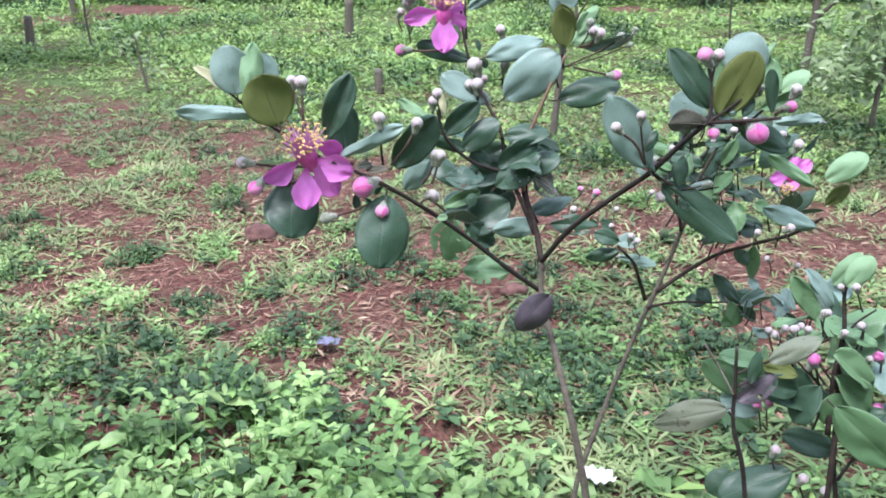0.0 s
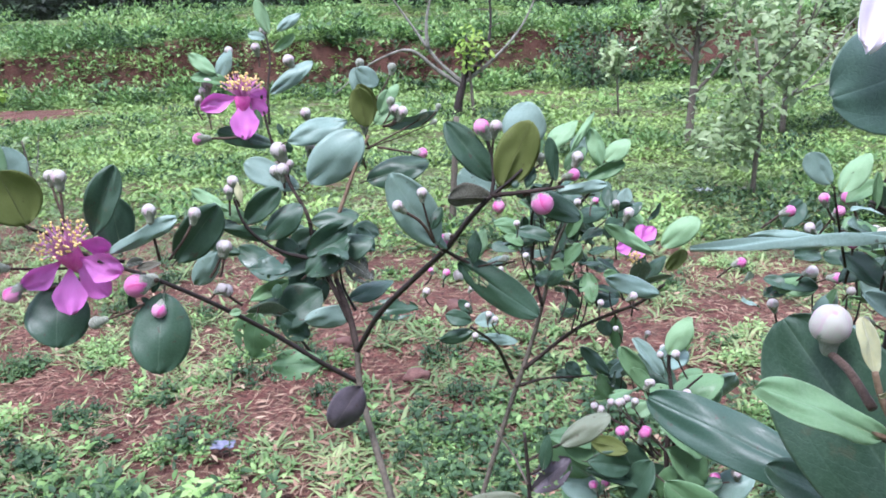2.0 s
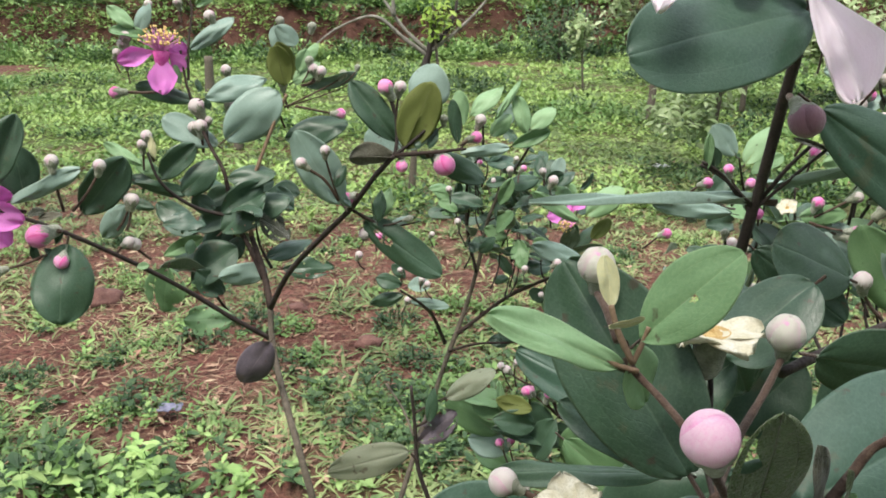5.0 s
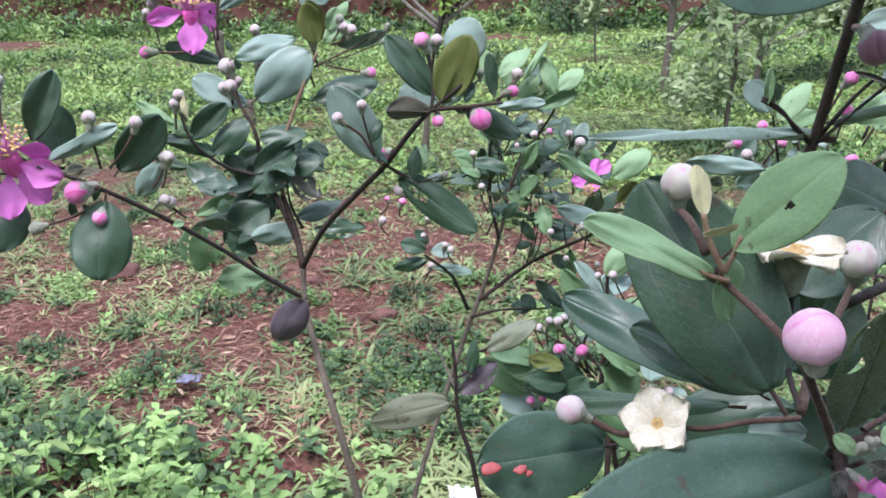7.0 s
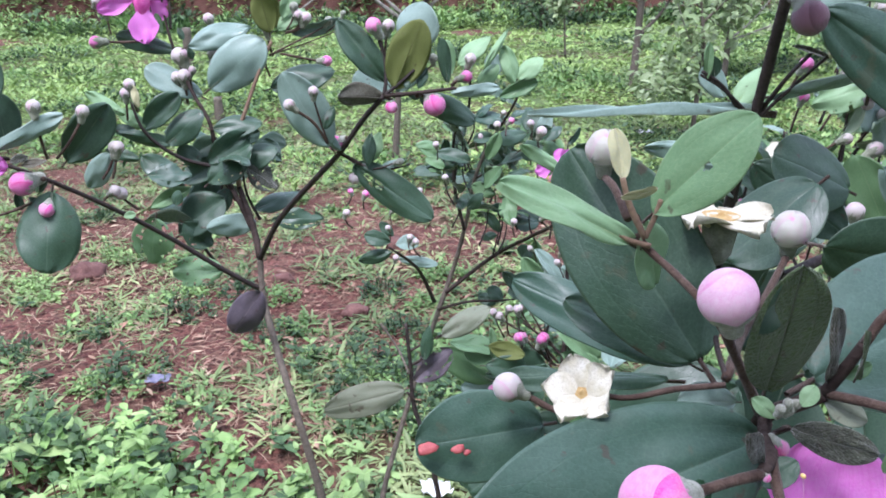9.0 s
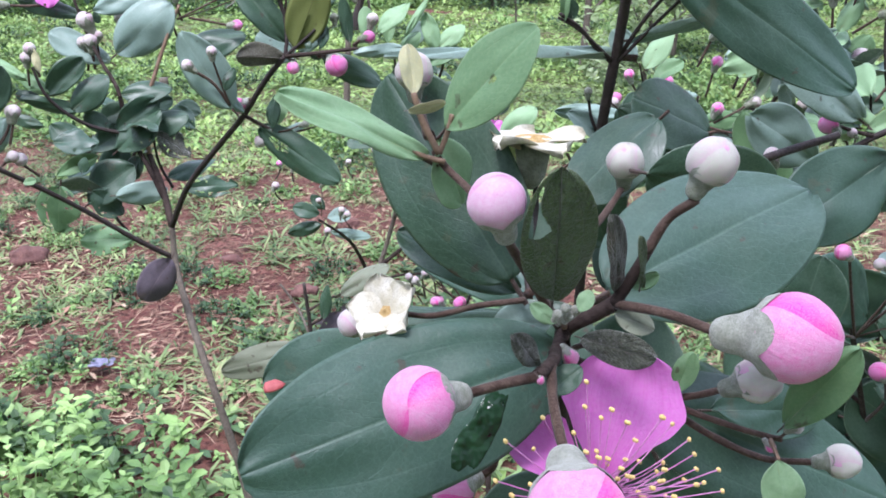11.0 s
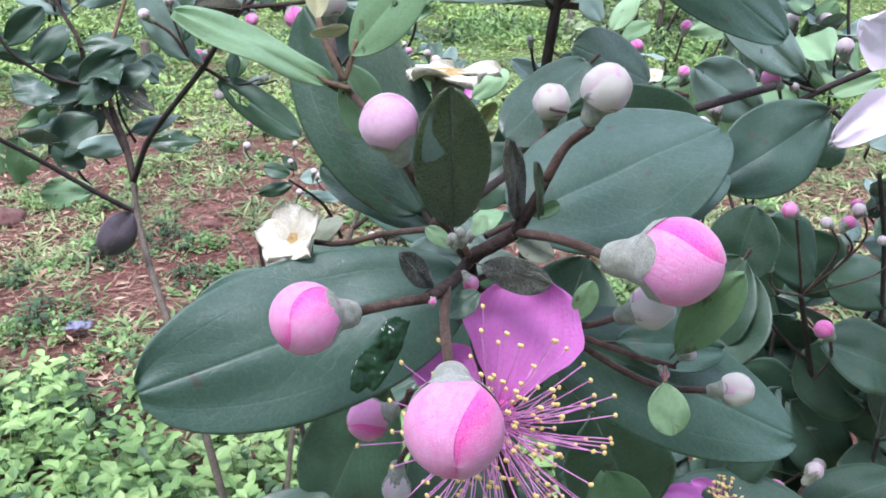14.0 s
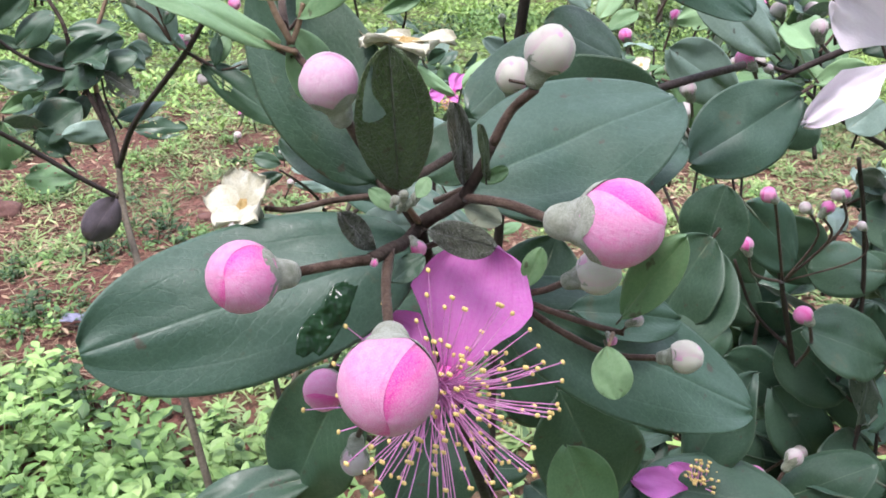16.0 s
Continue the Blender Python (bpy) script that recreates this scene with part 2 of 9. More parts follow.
WRAP = plain("green_white_calyx", (0.15, 0.18, 0.11), (0.36, 0.385, 0.30), 3.0, 0.85, 0.9, 0.0008, 0, 0.2, 22, down=0.3)
NECK = plain("grey_green_neck", (0.13, 0.145, 0.095), (0.31, 0.325, 0.245), 3.5, 0.85, 0.6, 0.0006, 0, 0.2, 40, down=0.3)
SEPAL_BUD = tissue("green_white_bud_sepals", (0.47, 0.495, 0.385), (0.60, 0.31, 0.46), 0.22, fuzz=0.12)
LILAC_BUD = tissue("lilac_bud_petal", (0.62, 0.40, 0.50), (0.60, 0.19, 0.40), 0.20, fuzz=0.30)
DUSKY_BUD = tissue("dusky_bud_petal", (0.20, 0.085, 0.12), (0.10, 0.03, 0.05), 0.2, fuzz=0.1)
PETAL = tissue("magenta_petal", (0.78, 0.26, 0.69), (0.62, 0.08, 0.46), 0.1, 0.5, 0.4, 0.08, (2.2, 34, 1))
LILAC_PETAL = tissue("faded_petal", (0.90, 0.83, 0.89), (0.80, 0.66, 0.78), 0.05, 0.5, 0.3, 0.1, (2.2, 34, 1))
FILAMENT = plain("pink_filament", (0.62, 0.18, 0.49), (0.77, 0.40, 0.67), 200, 0.5, 0.1, 0.0003, 0.2)
ANTHER = plain("yellow_anther", (0.66, 0.48, 0.17), (0.82, 0.60, 0.24), 900, 0.8, 0.4, 0.0003)
HEART = plain("rose_flower_heart", (0.62, 0.05, 0.32), (0.70, 0.16, 0.42), 9, 0.6, 0.3, 0.0004)
SPENT = plain("cream_spent_calyx", (0.52, 0.48, 0.32), (0.66, 0.64, 0.54), 3.0, 0.6, 0.4, 0.0005, 0.2, 0.4, 25)
SPENT_HEART = plain("ochre_flower_disc", (0.42, 0.25, 0.08), (0.62, 0.46, 0.20), 9, 0.8, 0.8, 0.0008, 0, 0.4, 40)
RED_SPOT = plain("red_leaf_spot", (0.28, 0.05, 0.055), (0.42, 0.11, 0.10), 500, 0.6, 0.2, 0.0003)


# ---- building helpers ----
def link_mesh(name, me, mats, parent=None, label="", m=None):
    ob = new(name, me)
    if not me.materials:
        for mat in mats:
            me.materials.append(mat)
    else:
        for slot, mat in zip(ob.material_slots, mats):
            slot.link = "OBJECT"
            slot.material = mat
    if m is not None:
        ob.matrix_world = m
    if parent is not None:
        ob.parent = parent
        ob.matrix_parent_inverse = REST.get(parent.name, Matrix()).inverted()
    REST[ob.name] = m.copy() if m is not None else Matrix()
    if label:
        ob["label"] = label
    return ob


REST = {}


def part(name, bm, mat, parent, label=""):
    me = bpy.data.meshes.new(name)
    bm.to_mesh(me)
    bm.free()
    for p in me.polygons:
        p.use_smooth = True
    return link_mesh(name, me, [mat], parent, label)


def thing(name, at, label, category, group=""):
    ob = new(name)
    ob.empty_display_size = 0.05
    ob.location = at
    REST[ob.name] = Matrix.Translation(at)
    return tagged(ob, label, category, group)


def mesh_of(name, verts, faces, uvs=None, slots=None, smooth=True):
    me = bpy.data.meshes.new(name)
    me.from_pydata([tuple(v) for v in verts], [], faces)
    if uvs is not None:
        layer = me.uv_layers.new(name="UVMap").data
        for loop in me.loops:
            layer[loop.index].uv = uvs[loop.vertex_index]
    for p in me.polygons:
        p.use_smooth = smooth
    if slots is not None:
        for p, s in zip(me.polygons, slots):
            p.material_index = s
    return me


def basis(origin, y, z):
    """Axes at origin with the y axis along y and its z axis as near z as may be."""
    y = Vector(y).normalized()
    x = y.cross(Vector(z))
    if x.length < 1e-5:
        x = y.cross(Vector((0.3, 0.5, 0.8)))
    x.normalize()
    z = x.cross(y)
    return Matrix.Translation(origin) @ Matrix((x, y, z)).transposed().to_4x4()


def leaf_mesh(name, rows, cols, shape, power, fold, droop, wave, hole=None, notch=0.0, twist=0.0, camber=0.045):
    """A leaf blade of length 1 and width 1, with an upper and a lower skin and a short stalk."""
    verts, uvs, faces, slots = [], [], [], []
    skin = 0.006
    top, low = [], []
    for side in (0, 1):
        for i in range(rows + 1):
            s = i / rows
            hw = 0.5 * max(math.sin(math.pi * min(max(s ** shape, 0.004), 0.996)), 0.0) ** power
            for j in range(cols + 1):
                a = 2 * j / cols - 1
                n = noise.noise((a * 1.7 + shape * 9, s * 3, wave * 40))
                x = a * hw * (1 - notch * max(0, n) * abs(a))
                z = fold * abs(x) - droop * (s - 0.15) ** 2 + wave * math.sin(7 * s + 2 * a) * abs(a) * 0.5 + wave * n
                z -= camber * (2 * x) ** 2 + 0.0030 * math.exp(-(a / 0.05) ** 2)
                z -= 0.002 * math.exp(-(a / 0.10) ** 2) + 0.001 * math.exp(-((abs(a) - 0.55) / 0.1) ** 2) - twist * a * hw * (s - 0.3)
                verts.append((x, s, z - side * skin * (0.3 if abs(a) == 1 or i in (0, rows) else 1)))
                uvs.append((a, s))
    w = cols + 1
    off = (rows + 1) * w
    for i in range(rows):
        for j in range(cols):
            if hole and hole((i + 0.5) / rows, 2 * (j + 0.5) / cols - 1):
                continue
            a = i * w + j
            faces.append((a, a + 1, a + w + 1, a + w))
            slots.append(0)
            faces.append((off + a, off + a + w, off + a + w + 1, off + a + 1))
            slots.append(1)
    rim = [(j, j + 1) for j in range(cols)] + [(rows * w + j + 1, rows * w + j) for j in range(cols)]
    rim += [((i + 1) * w, i * w) for i in range(rows)] + [(i * w + cols, (i + 1) * w + cols) for i in range(rows)]
    for a, b in rim:
        faces.append((b, a, off + a, off + b))
        slots.append(1)
    first = len(verts)
    for y, r in ((-0.12, 0.022), (0.0, 0.019), (0.5, 0.012), (0.93, 0.004)):
        zc = -droop * (max(y, 0) - 0.15) ** 2 - 0.02
        for k in range(5):
            ang = 2 * math.pi * k / 5
            verts.append((r * math.cos(ang), y, zc + r * math.sin(ang) * 0.8))
            uvs.append((0.0, max(y, 0)))
    for ring in range(3):
        for k in range(5):
            a, b = first + ring * 5 + k, first + ring * 5 + (k + 1) % 5
            faces.append((a, b, b + 5, a + 5))
            slots.append(2 if ring == 0 else 1)
    return mesh_of(name, verts, faces, uvs, slots)


def round_hole(s0, a0, rs, ra):
    return lambda s, a: ((s - s0) / rs) ** 2 + ((a - a0) / ra) ** 2 < 1


def bitten(s, a):
    t = (s - 0.56) / 0.33 + 0.04 * math.sin(9 * a)
    return 0 < t < 1 and -0.80 < a < -0.22 - 0.50 * t + 0.05 * math.sin(23 * s)


def ragged(s, a):
    return noise.noise((s * 5.0, a * 2.2, 3.3)) > 0.34 or (abs(a) > 0.5 and noise.noise((s * 9.0, a * 3.0, 7.7)) > 0.15)


def holed(s, a):
    """Eaten through beside the midrib, near the stalk."""
    t = ((s - 0.27) / 0.13) ** 2 + ((a - 0.22 + 0.05 * math.sin(40 * s)) / 0.30) ** 2
    return t < 1 and abs(s - 0.26 - 0.1 * a) > 0.012 and abs(a - 0.2) > 0.05


def nibbled(s, a):
    edge = abs(a) > 0.62 and noise.noise((s * 7.0, a * 2.0, 1.7)) > 0.16
    return edge or noise.noise((s * 13.0, a * 4.5, 5.1)) > 0.52


FORMS = (
    leaf_mesh("leaf", 18, 12, 1.05, 0.50, 0.05, 0.12, 0.04, None, 0.12, 0.35, 0.075),
    leaf_mesh("leaf", 18, 12, 1.16, 0.52, 0.24, 0.18, 0.05, None, 0.16, -0.40, 0.05),
    leaf_mesh("leaf", 18, 12, 0.98, 0.60, 0.03, 0.28, 0.06, None, 0.12, 0.25, 0.07),
    leaf_mesh("leaf", 18, 12, 1.10, 0.46, 0.30, 0.06, 0.05, None, 0.20, -0.30, 0.03),
    leaf_mesh("leaf", 44, 34, 0.98, 0.43, 0.03, 0.07, 0.030, None, 0.05, 0.08, 0.050),
    leaf_mesh("leaf", 40, 30, 1.12, 0.52, 0.10, 0.12, 0.045, None, 0.07, -0.12, 0.06),
    leaf_mesh("leaf", 96, 60, 1.05, 0.52, 0.10, 0.08, 0.02, bitten),
    leaf_mesh("leaf", 40, 28, 1.08, 0.52, 0.08, 0.08, 0.02, round_hole(0.52, 0.12, 0.04, 0.10)),
    leaf_mesh("leaf", 30, 20, 1.05, 0.50, 0.10, 0.12, 0.05, ragged, 0.3),
    leaf_mesh("leaf", 30, 14, 0.80, 0.95, 0.03, 0.10, 0.03),
    leaf_mesh("leaf", 56, 34, 0.98, 0.46, 0.06, 0.10, 0.04, holed, 0.05, 0.10, 0.06),
    leaf_mesh("leaf", 40, 26, 1.06, 0.52, 0.08, 0.16, 0.06, nibbled, 0.12, 0.25, 0.06),
)


def leaf(plant, base, tip, width, face, kind="dark", form=0):
    """One leaf from its base to its tip, its upper side turned to face."""
    axis = Vector(tip) - Vector(base)
    size = axis.length
    m = basis(base, axis, face) @ Matrix.Diagonal((width, size, size, 1))
    return link_mesh("leaf", FORMS[form], (*LEAF[kind], FUZZY_STALK), plant, "", m)


def smooth_path(points, steps):
    """Points along a smooth curve through the given ones, free of overshoot where their spacing is uneven."""
    pts = [Vector(p) for p in points]
    gaps = [max(1e-6, (b - a).length) for a, b in zip(pts, pts[1:])]
    runs = [(b - a) / g for a, b, g in zip(pts, pts[1:], gaps)]
    slopes = [runs[0]] + [(u * h + v * g) / (g + h) for u, v, g, h in zip(runs, runs[1:], gaps, gaps[1:])] + [runs[-1]]
    out = []
    for a, b, m, n, g in zip(pts, pts[1:], slopes, slopes[1:], gaps):
        for k in range(steps):
            t = k / steps
            t2, t3 = t * t, t * t * t
            out.append(a * (2 * t3 - 3 * t2 + 1) + m * g * (t3 - 2 * t2 + t) + b * (3 * t2 - 2 * t3) + n * g * (t3 - t2))
    return out + [pts[-1]]


def tube(points, r0, r1, sides=8, steps=6, knots=0.12):
    path = smooth_path(points, steps)
    bm = bmesh.new()
    rings = []
    up = Vector((0.31, 0.17, 0.93))
    for i, p in enumerate(path):
        d = (path[min(i + 1, len(path) - 1)] - path[max(i - 1, 0)]).normalized()
        a = d.cross(up).normalized()
        b = d.cross(a)
        r = r0 + (r1 - r0) * i / (len(path) - 1)
        r *= 1 + knots * noise.noise(p * (0.35 / max(r0, 1e-4)))
        rings.append([bm.verts.new(p + r * (a * math.cos(2 * math.pi * k / sides) + b * math.sin(2 * math.pi * k / sides))) for k in range(sides)])
    for u, v in zip(rings, rings[1:]):
        for k in range(sides):
            bm.faces.new((u[k], u[(k + 1) % sides], v[(k + 1) % sides], v[k]))
    bm.faces.new(rings[0][::-1])
    bm.faces.new(rings[-1])
    return bm


def stem(plant, points, r0, r1, mat=None, name="branch", sides=8):
    return part(name, tube(points, r0, r1, sides), mat or BARK, plant)


def shell_bud(name, res=18):
    """Globe of two overlapping petals of radius 1 about the origin, its tip along y."""
    verts, uvs, faces = [], [], []
    for side in range(2):
        start = math.pi * side
        first = len(verts)
        for i in range(res + 1):
            polar = math.radians(0.2 + 130 * (i / res) ** 1.15)
            for j in range(res + 1):
                f = j / res
                az = start - 0.35 + f * (math.pi + 0.7) + 0.5 * polar
                r = 0.980 + 0.040 * f - (0.018 if f == 1 else 0) + 0.010 * math.sin(5 * polar + side) + 0.012 * noise.noise((f * 5, polar * 2, side * 3))
                r *= 1 + 0.03 * math.cos(polar)
                verts.append((r * math.sin(polar) * math.cos(az), r * math.cos(polar), r * math.sin(polar) * math.sin(az)))
                uvs.append((f, i / res))
        w = res + 1
        for i in range(res):
            for j in range(res):
                a = first + i * w + j
                faces.append((a, a + 1, a + w + 1, a + w))
    return mesh_of(name, verts, faces, uvs)


def sepal_globe(name, lobes=4, res=14):
    """A closed bud of radius 1: lumpy calyx lobes that overlap round it, their tips gathered along y."""
    verts, uvs, faces = [], [], []
    wide = 2 * math.pi / lobes + 0.9
    for side in range(lobes):
        first = len(verts)
        for i in range(res + 1):
            polar = math.radians(0.5 + 131 * (i / res) ** 1.1)
            for j in range(res + 1):
                f = j / res
                az = 2 * math.pi * side / lobes + (f - 0.5) * wide + 0.35 * polar
                r = 0.95 + 0.07 * f - (0.03 if f == 1 else 0)
                r *= 1 + 0.07 * noise.noise((math.sin(polar) * math.cos(az) * 1.6, math.cos(polar) * 1.6, math.sin(polar) * math.sin(az) * 1.6 + side)) + 0.05 * math.sin(math.pi * f) * math.sin(polar)
                verts.append((r * math.sin(polar) * math.cos(az), r * math.cos(polar) * 1.06, r * math.sin(polar) * math.sin(az)))
                uvs.append((f, i / res))
        w = res + 1
        for i in range(res):
            for j in range(res):
                a = first + i * w + j
                faces.append((a, a + 1, a + w + 1, a + w))
    return mesh_of(name, verts, faces, uvs)


def urn(name, lobes=5, sides=30, rim=0.18, hug=1.030, stout=1.0, long=0.72):
    """Calyx cup under a globe of radius 1: from its stalk at y = -1.5 to a lobed rim that hugs the globe."""
    prof = ((-1.72, 0.13), (-1.67, 0.26), (-1.58, 0.35), (-1.44, 0.41), (-1.26, 0.44), (-1.08, 0.46), (-0.96, 0.52), (-0.86, 0.61), (-0.74, 0.75), (-0.56, 0.90))
    verts, faces = [], []
    for i, (y, r) in enumerate(prof):
        y = -0.96 + long * (y + 0.96) if y < -0.96 else y
        for k in range(sides):
            az = 2 * math.pi * k / sides
            lift = rim * max(0, i - 6) / 3 * abs(math.cos(lobes * az / 2)) * 2
            yy = y + lift
            rr = min(r * stout, max(r, 0.62)) * (1 + 0.04 * math.cos(lobes * az) * (i > 3))
            if yy > -0.66:
                rr = max(0.3, math.sqrt(max(0.05, (hug - (0.022 if i == 9 else 0)) ** 2 - yy * yy)))
            verts.append((rr * math.cos(az), yy, rr * math.sin(az)))
    n = len(prof)
    for i in range(n - 1):
        for k in range(sides):
            a, b = i * sides + k, i * sides + (k + 1) % sides
            faces.append((a, b, b + sides, a + sides))
    faces.append(tuple(range(sides))[::-1])
    return mesh_of(name, verts, faces, [(0, 0)] * len(verts))


GLOBE, GLOBE_SMALL, GLOBE_SEPALS = shell_bud("petals"), shell_bud("petals", 9), sepal_globe("bud_cap")
URN, URN_SMALL = urn("bud", long=1.0), urn("bud", 5, 20, 0.46, 1.035, 1.30, 1.35)
BUDS = {"lilac": (LILAC_BUD, CALYX), "pink": (PINK_BUD, CALYX), "deep": (DEEP_BUD, CALYX), "pale": (PALE_BUD, NECK), "green": (CALYX, CALYX), "wrapped": (SEPAL_BUD, WRAP), "dusky": (DUSKY_BUD, CALYX_DARK),
        "rosy": (DEEP_BUD, CALYX_DARK)}


def bud(plant, heart, way, r, kind="pink", turn=0.0, fine=False, tall=False, tip=None):
    """A flower bud whose petal globe of radius r sits about heart and points along way, on its calyx cup.
    tip: where the petals close, if not along way."""
    face = Matrix.Rotation(turn, 3, Vector(way).normalized()) @ Vector((0.0, 1, -0.4))
    m = basis(heart, way, face) @ Matrix.Diagonal((r, r, r, 1))
    petal, cup = BUDS[kind]
    me = URN if fine else URN_SMALL
    ob = link_mesh("bud", me, [cup], plant, "", m)
    if tip:
        m = basis(heart, tip, Matrix.Rotation(-0.92, 3, Vector(tip).normalized()) @ Vector((0, 0, 1))) @ Matrix.Diagonal((r, r, r, 1))
    link_mesh("bud_cap" if tall else "petals", GLOBE_SEPALS if tall else GLOBE if fine else GLOBE_SMALL, [petal], ob, "", m)
    return ob


def petal_mesh(name, cup, curl, wave, rows=26, cols=16, broad=1.35):
    verts, uvs, faces = [], [], []
    for layer in (0, 1):
        for i in range(rows + 1):
            s = 1 - (1 - i / rows) ** 1.6
            hw = 0.5 * math.sin(math.pi * min(max(s ** broad, 0.02), 0.9985)) ** 0.42 * (0.25 + 0.75 * min(1, s * 1.6))
            for j in range(cols + 1):
                a = 2 * j / cols - 1
                n = noise.noise((a * 2 + cup * 5, s * 3, curl * 7))
                z = cup * (a * hw) ** 2 * 4 - curl * s * s + wave * n * s + wave * 0.6 * math.sin(6 * a + 3 * s) * s * s
                z += 0.35 * wave * noise.noise((a * 6, s * 8, cup * 11)) * s
                verts.append((a * hw * (1 + 0.05 * noise.noise((s * 7, a, curl * 9))), s * (1 - 0.07 * abs(n)), z - layer * 0.008))
                uvs.append((s, a * 0.5 + 0.5))
        w, off = cols + 1, layer * (rows + 1) * (cols + 1)
        for i in range(rows):
            for j in range(cols):
                q = off + i * w + j
                f = (q, q + 1, q + w + 1, q + w)
                faces.append(f if layer == 0 else f[::-1])
    return mesh_of(name, verts, faces, uvs)


PETALS = (petal_mesh("petal", 0.10, 0.12, 0.05), petal_mesh("petal", 0.18, 0.30, 0.08), petal_mesh("petal", 0.05, -0.10, 0.07), petal_mesh("petal", 0.4, 0.1, 0.12))


def petal(flower, base, tip, width, face, mat=None, form=0):
    axis = Vector(tip) - Vector(base)
    m = basis(base, axis, face) @ Matrix.Diagonal((width, axis.length, axis.length, 1))
    return link_mesh("petal", PETALS[form], [mat or PETAL], flower, "", m)


def stamen_tube(bm, a, b, bend, r, head, sides=5):
    """One filament with its anther, in two materials."""
    a, b = Vector(a), Vector(b)
    mid = (a + b) / 2 + Vector(bend)
    rings = []
    pts = smooth_path((a, mid, b), 4)
    for p, q in zip(pts, pts[1:] + [pts[-1] * 2 - pts[-2]]):
        d = (q - p).normalized()
        u = d.cross(Vector((0.37, 0.2, 0.9))).normalized()
        v = d.cross(u)
        rings.append([bm.verts.new(p + r * (u * math.cos(2 * math.pi * k / sides) + v * math.sin(2 * math.pi * k / sides))) for k in range(sides)])
    for s, t in zip(rings, rings[1:]):
        for k in range(sides):
            bm.faces.new((s[k], s[(k + 1) % sides], t[(k + 1) % sides], t[k])).smooth = True
    for side in (-1, 1):
        made = bmesh.ops.create_icosphere(bm, subdivisions=1, radius=head, matrix=Matrix.Translation(b + u * side * head * 0.6) @ Matrix.Diagonal((1, 1, 1.3, 1)))
        for f in {f for w in made["verts"] for f in w.link_faces}:
            f.material_index = 1
            f.smooth = True


def stamens(flower, heart, way, reach, spread, count, seed, r=0.00016, head=0.0005, single=True):
    """A tuft of stamens round the way out of the flower. single: each one is a part of its own."""
    rnd = random.Random(seed)
    heart, way = Vector(heart), Vector(way).normalized()
    u = way.cross(Vector((0.1, 0.2, 1))).normalized()
    v = way.cross(u)
    bm = bmesh.new()
    for k in range(count):
        az, tilt = 2.399963 * k + rnd.uniform(-0.2, 0.2), spread * math.sqrt((k + 0.5) / count) * rnd.uniform(0.85, 1.1)
        out = u * math.cos(az) + v * math.sin(az)
        d = way * math.cos(tilt) + out * math.sin(tilt)
        a = heart + out * reach * 0.12 * rnd.uniform(0.3, 1)
        b = heart + d * reach * rnd.choice((rnd.uniform(0.45, 0.8), rnd.uniform(0.75, 1.08), rnd.uniform(0.8, 1.08)))
        stamen_tube(bm, a, b, (out * rnd.uniform(-0.05, 0.1) + way * 0.08) * reach, r, head)
        if single or k == count - 1:
            name = "stamen" if single else "stamen_tuft"
            me = bpy.data.meshes.new(name)
            bm.to_mesh(me)
            bm.free()
            bm = bmesh.new()
            link_mesh(name, me, [FILAMENT, ANTHER], flower)
    bm.free()


def lathe(name, prof, sides=20, ripple=0.0, lobes=5):
    verts, faces = [], []
    for r, y in prof:
        for k in range(sides):
            az = 2 * math.pi * k / sides
            rr = r * (1 + ripple * r * math.cos(lobes * az))
            verts.append((rr * math.cos(az), y + 0.12 * ripple * r * math.sin(lobes * az + 1), rr * math.sin(az)))
    for i in range(len(prof) - 1):
        for k in range(sides):
            a, b = i * sides + k, i * sides + (k + 1) % sides
            faces.append((a, b, b + sides, a + sides))
    return mesh_of(name, verts, faces, [(0, 0)] * len(verts))


FLOWER_CUP = lathe("flower", ((0.02, -0.62), (0.10, -0.55), (0.18, -0.40), (0.21, -0.2), (0.24, 0.0), (0.16, 0.05), (0.05, 0.06), (0.004, 0.06)))


def flower_cup(plant, heart, way, r, mat=None, label=""):
    """The calyx and heart of a flower; r is the reach of its petals."""
    m = basis(heart, way, (0.3, 0.2, 1)) @ Matrix.Diagonal((r, r, r, 1))
    return link_mesh("flower", FLOWER_CUP, [mat or HEART], plant, label, m)


def sepal_star(plant, heart, way, r, label="cream-white spent flower with its petals fallen", depth=0.35):
    """A spent flower: five cream calyx lobes round an ochre disc, on a brown cup."""
    m = basis(heart, way, (0.3, 0.2, 1)) @ Matrix.Diagonal((r, r, r, 1))
    cup = link_mesh("flower", SPENT_CUP, [CALYX_DARK], plant, label, m)
    for k in range(5):
        az = 2 * math.pi * k / 5 + 0.3
        link_mesh("sepal", SEPAL, [SPENT], cup, "", m @ Matrix.Rotation(az, 4, "Y") @ Matrix.Translation((0.12, 0.0, 0)) @ Matrix.Rotation(depth + 0.15 * math.sin(3 * k), 4, "Z"))
    link_mesh("disc", SPENT_DISC, [SPENT_HEART], cup, "", m)
    return cup


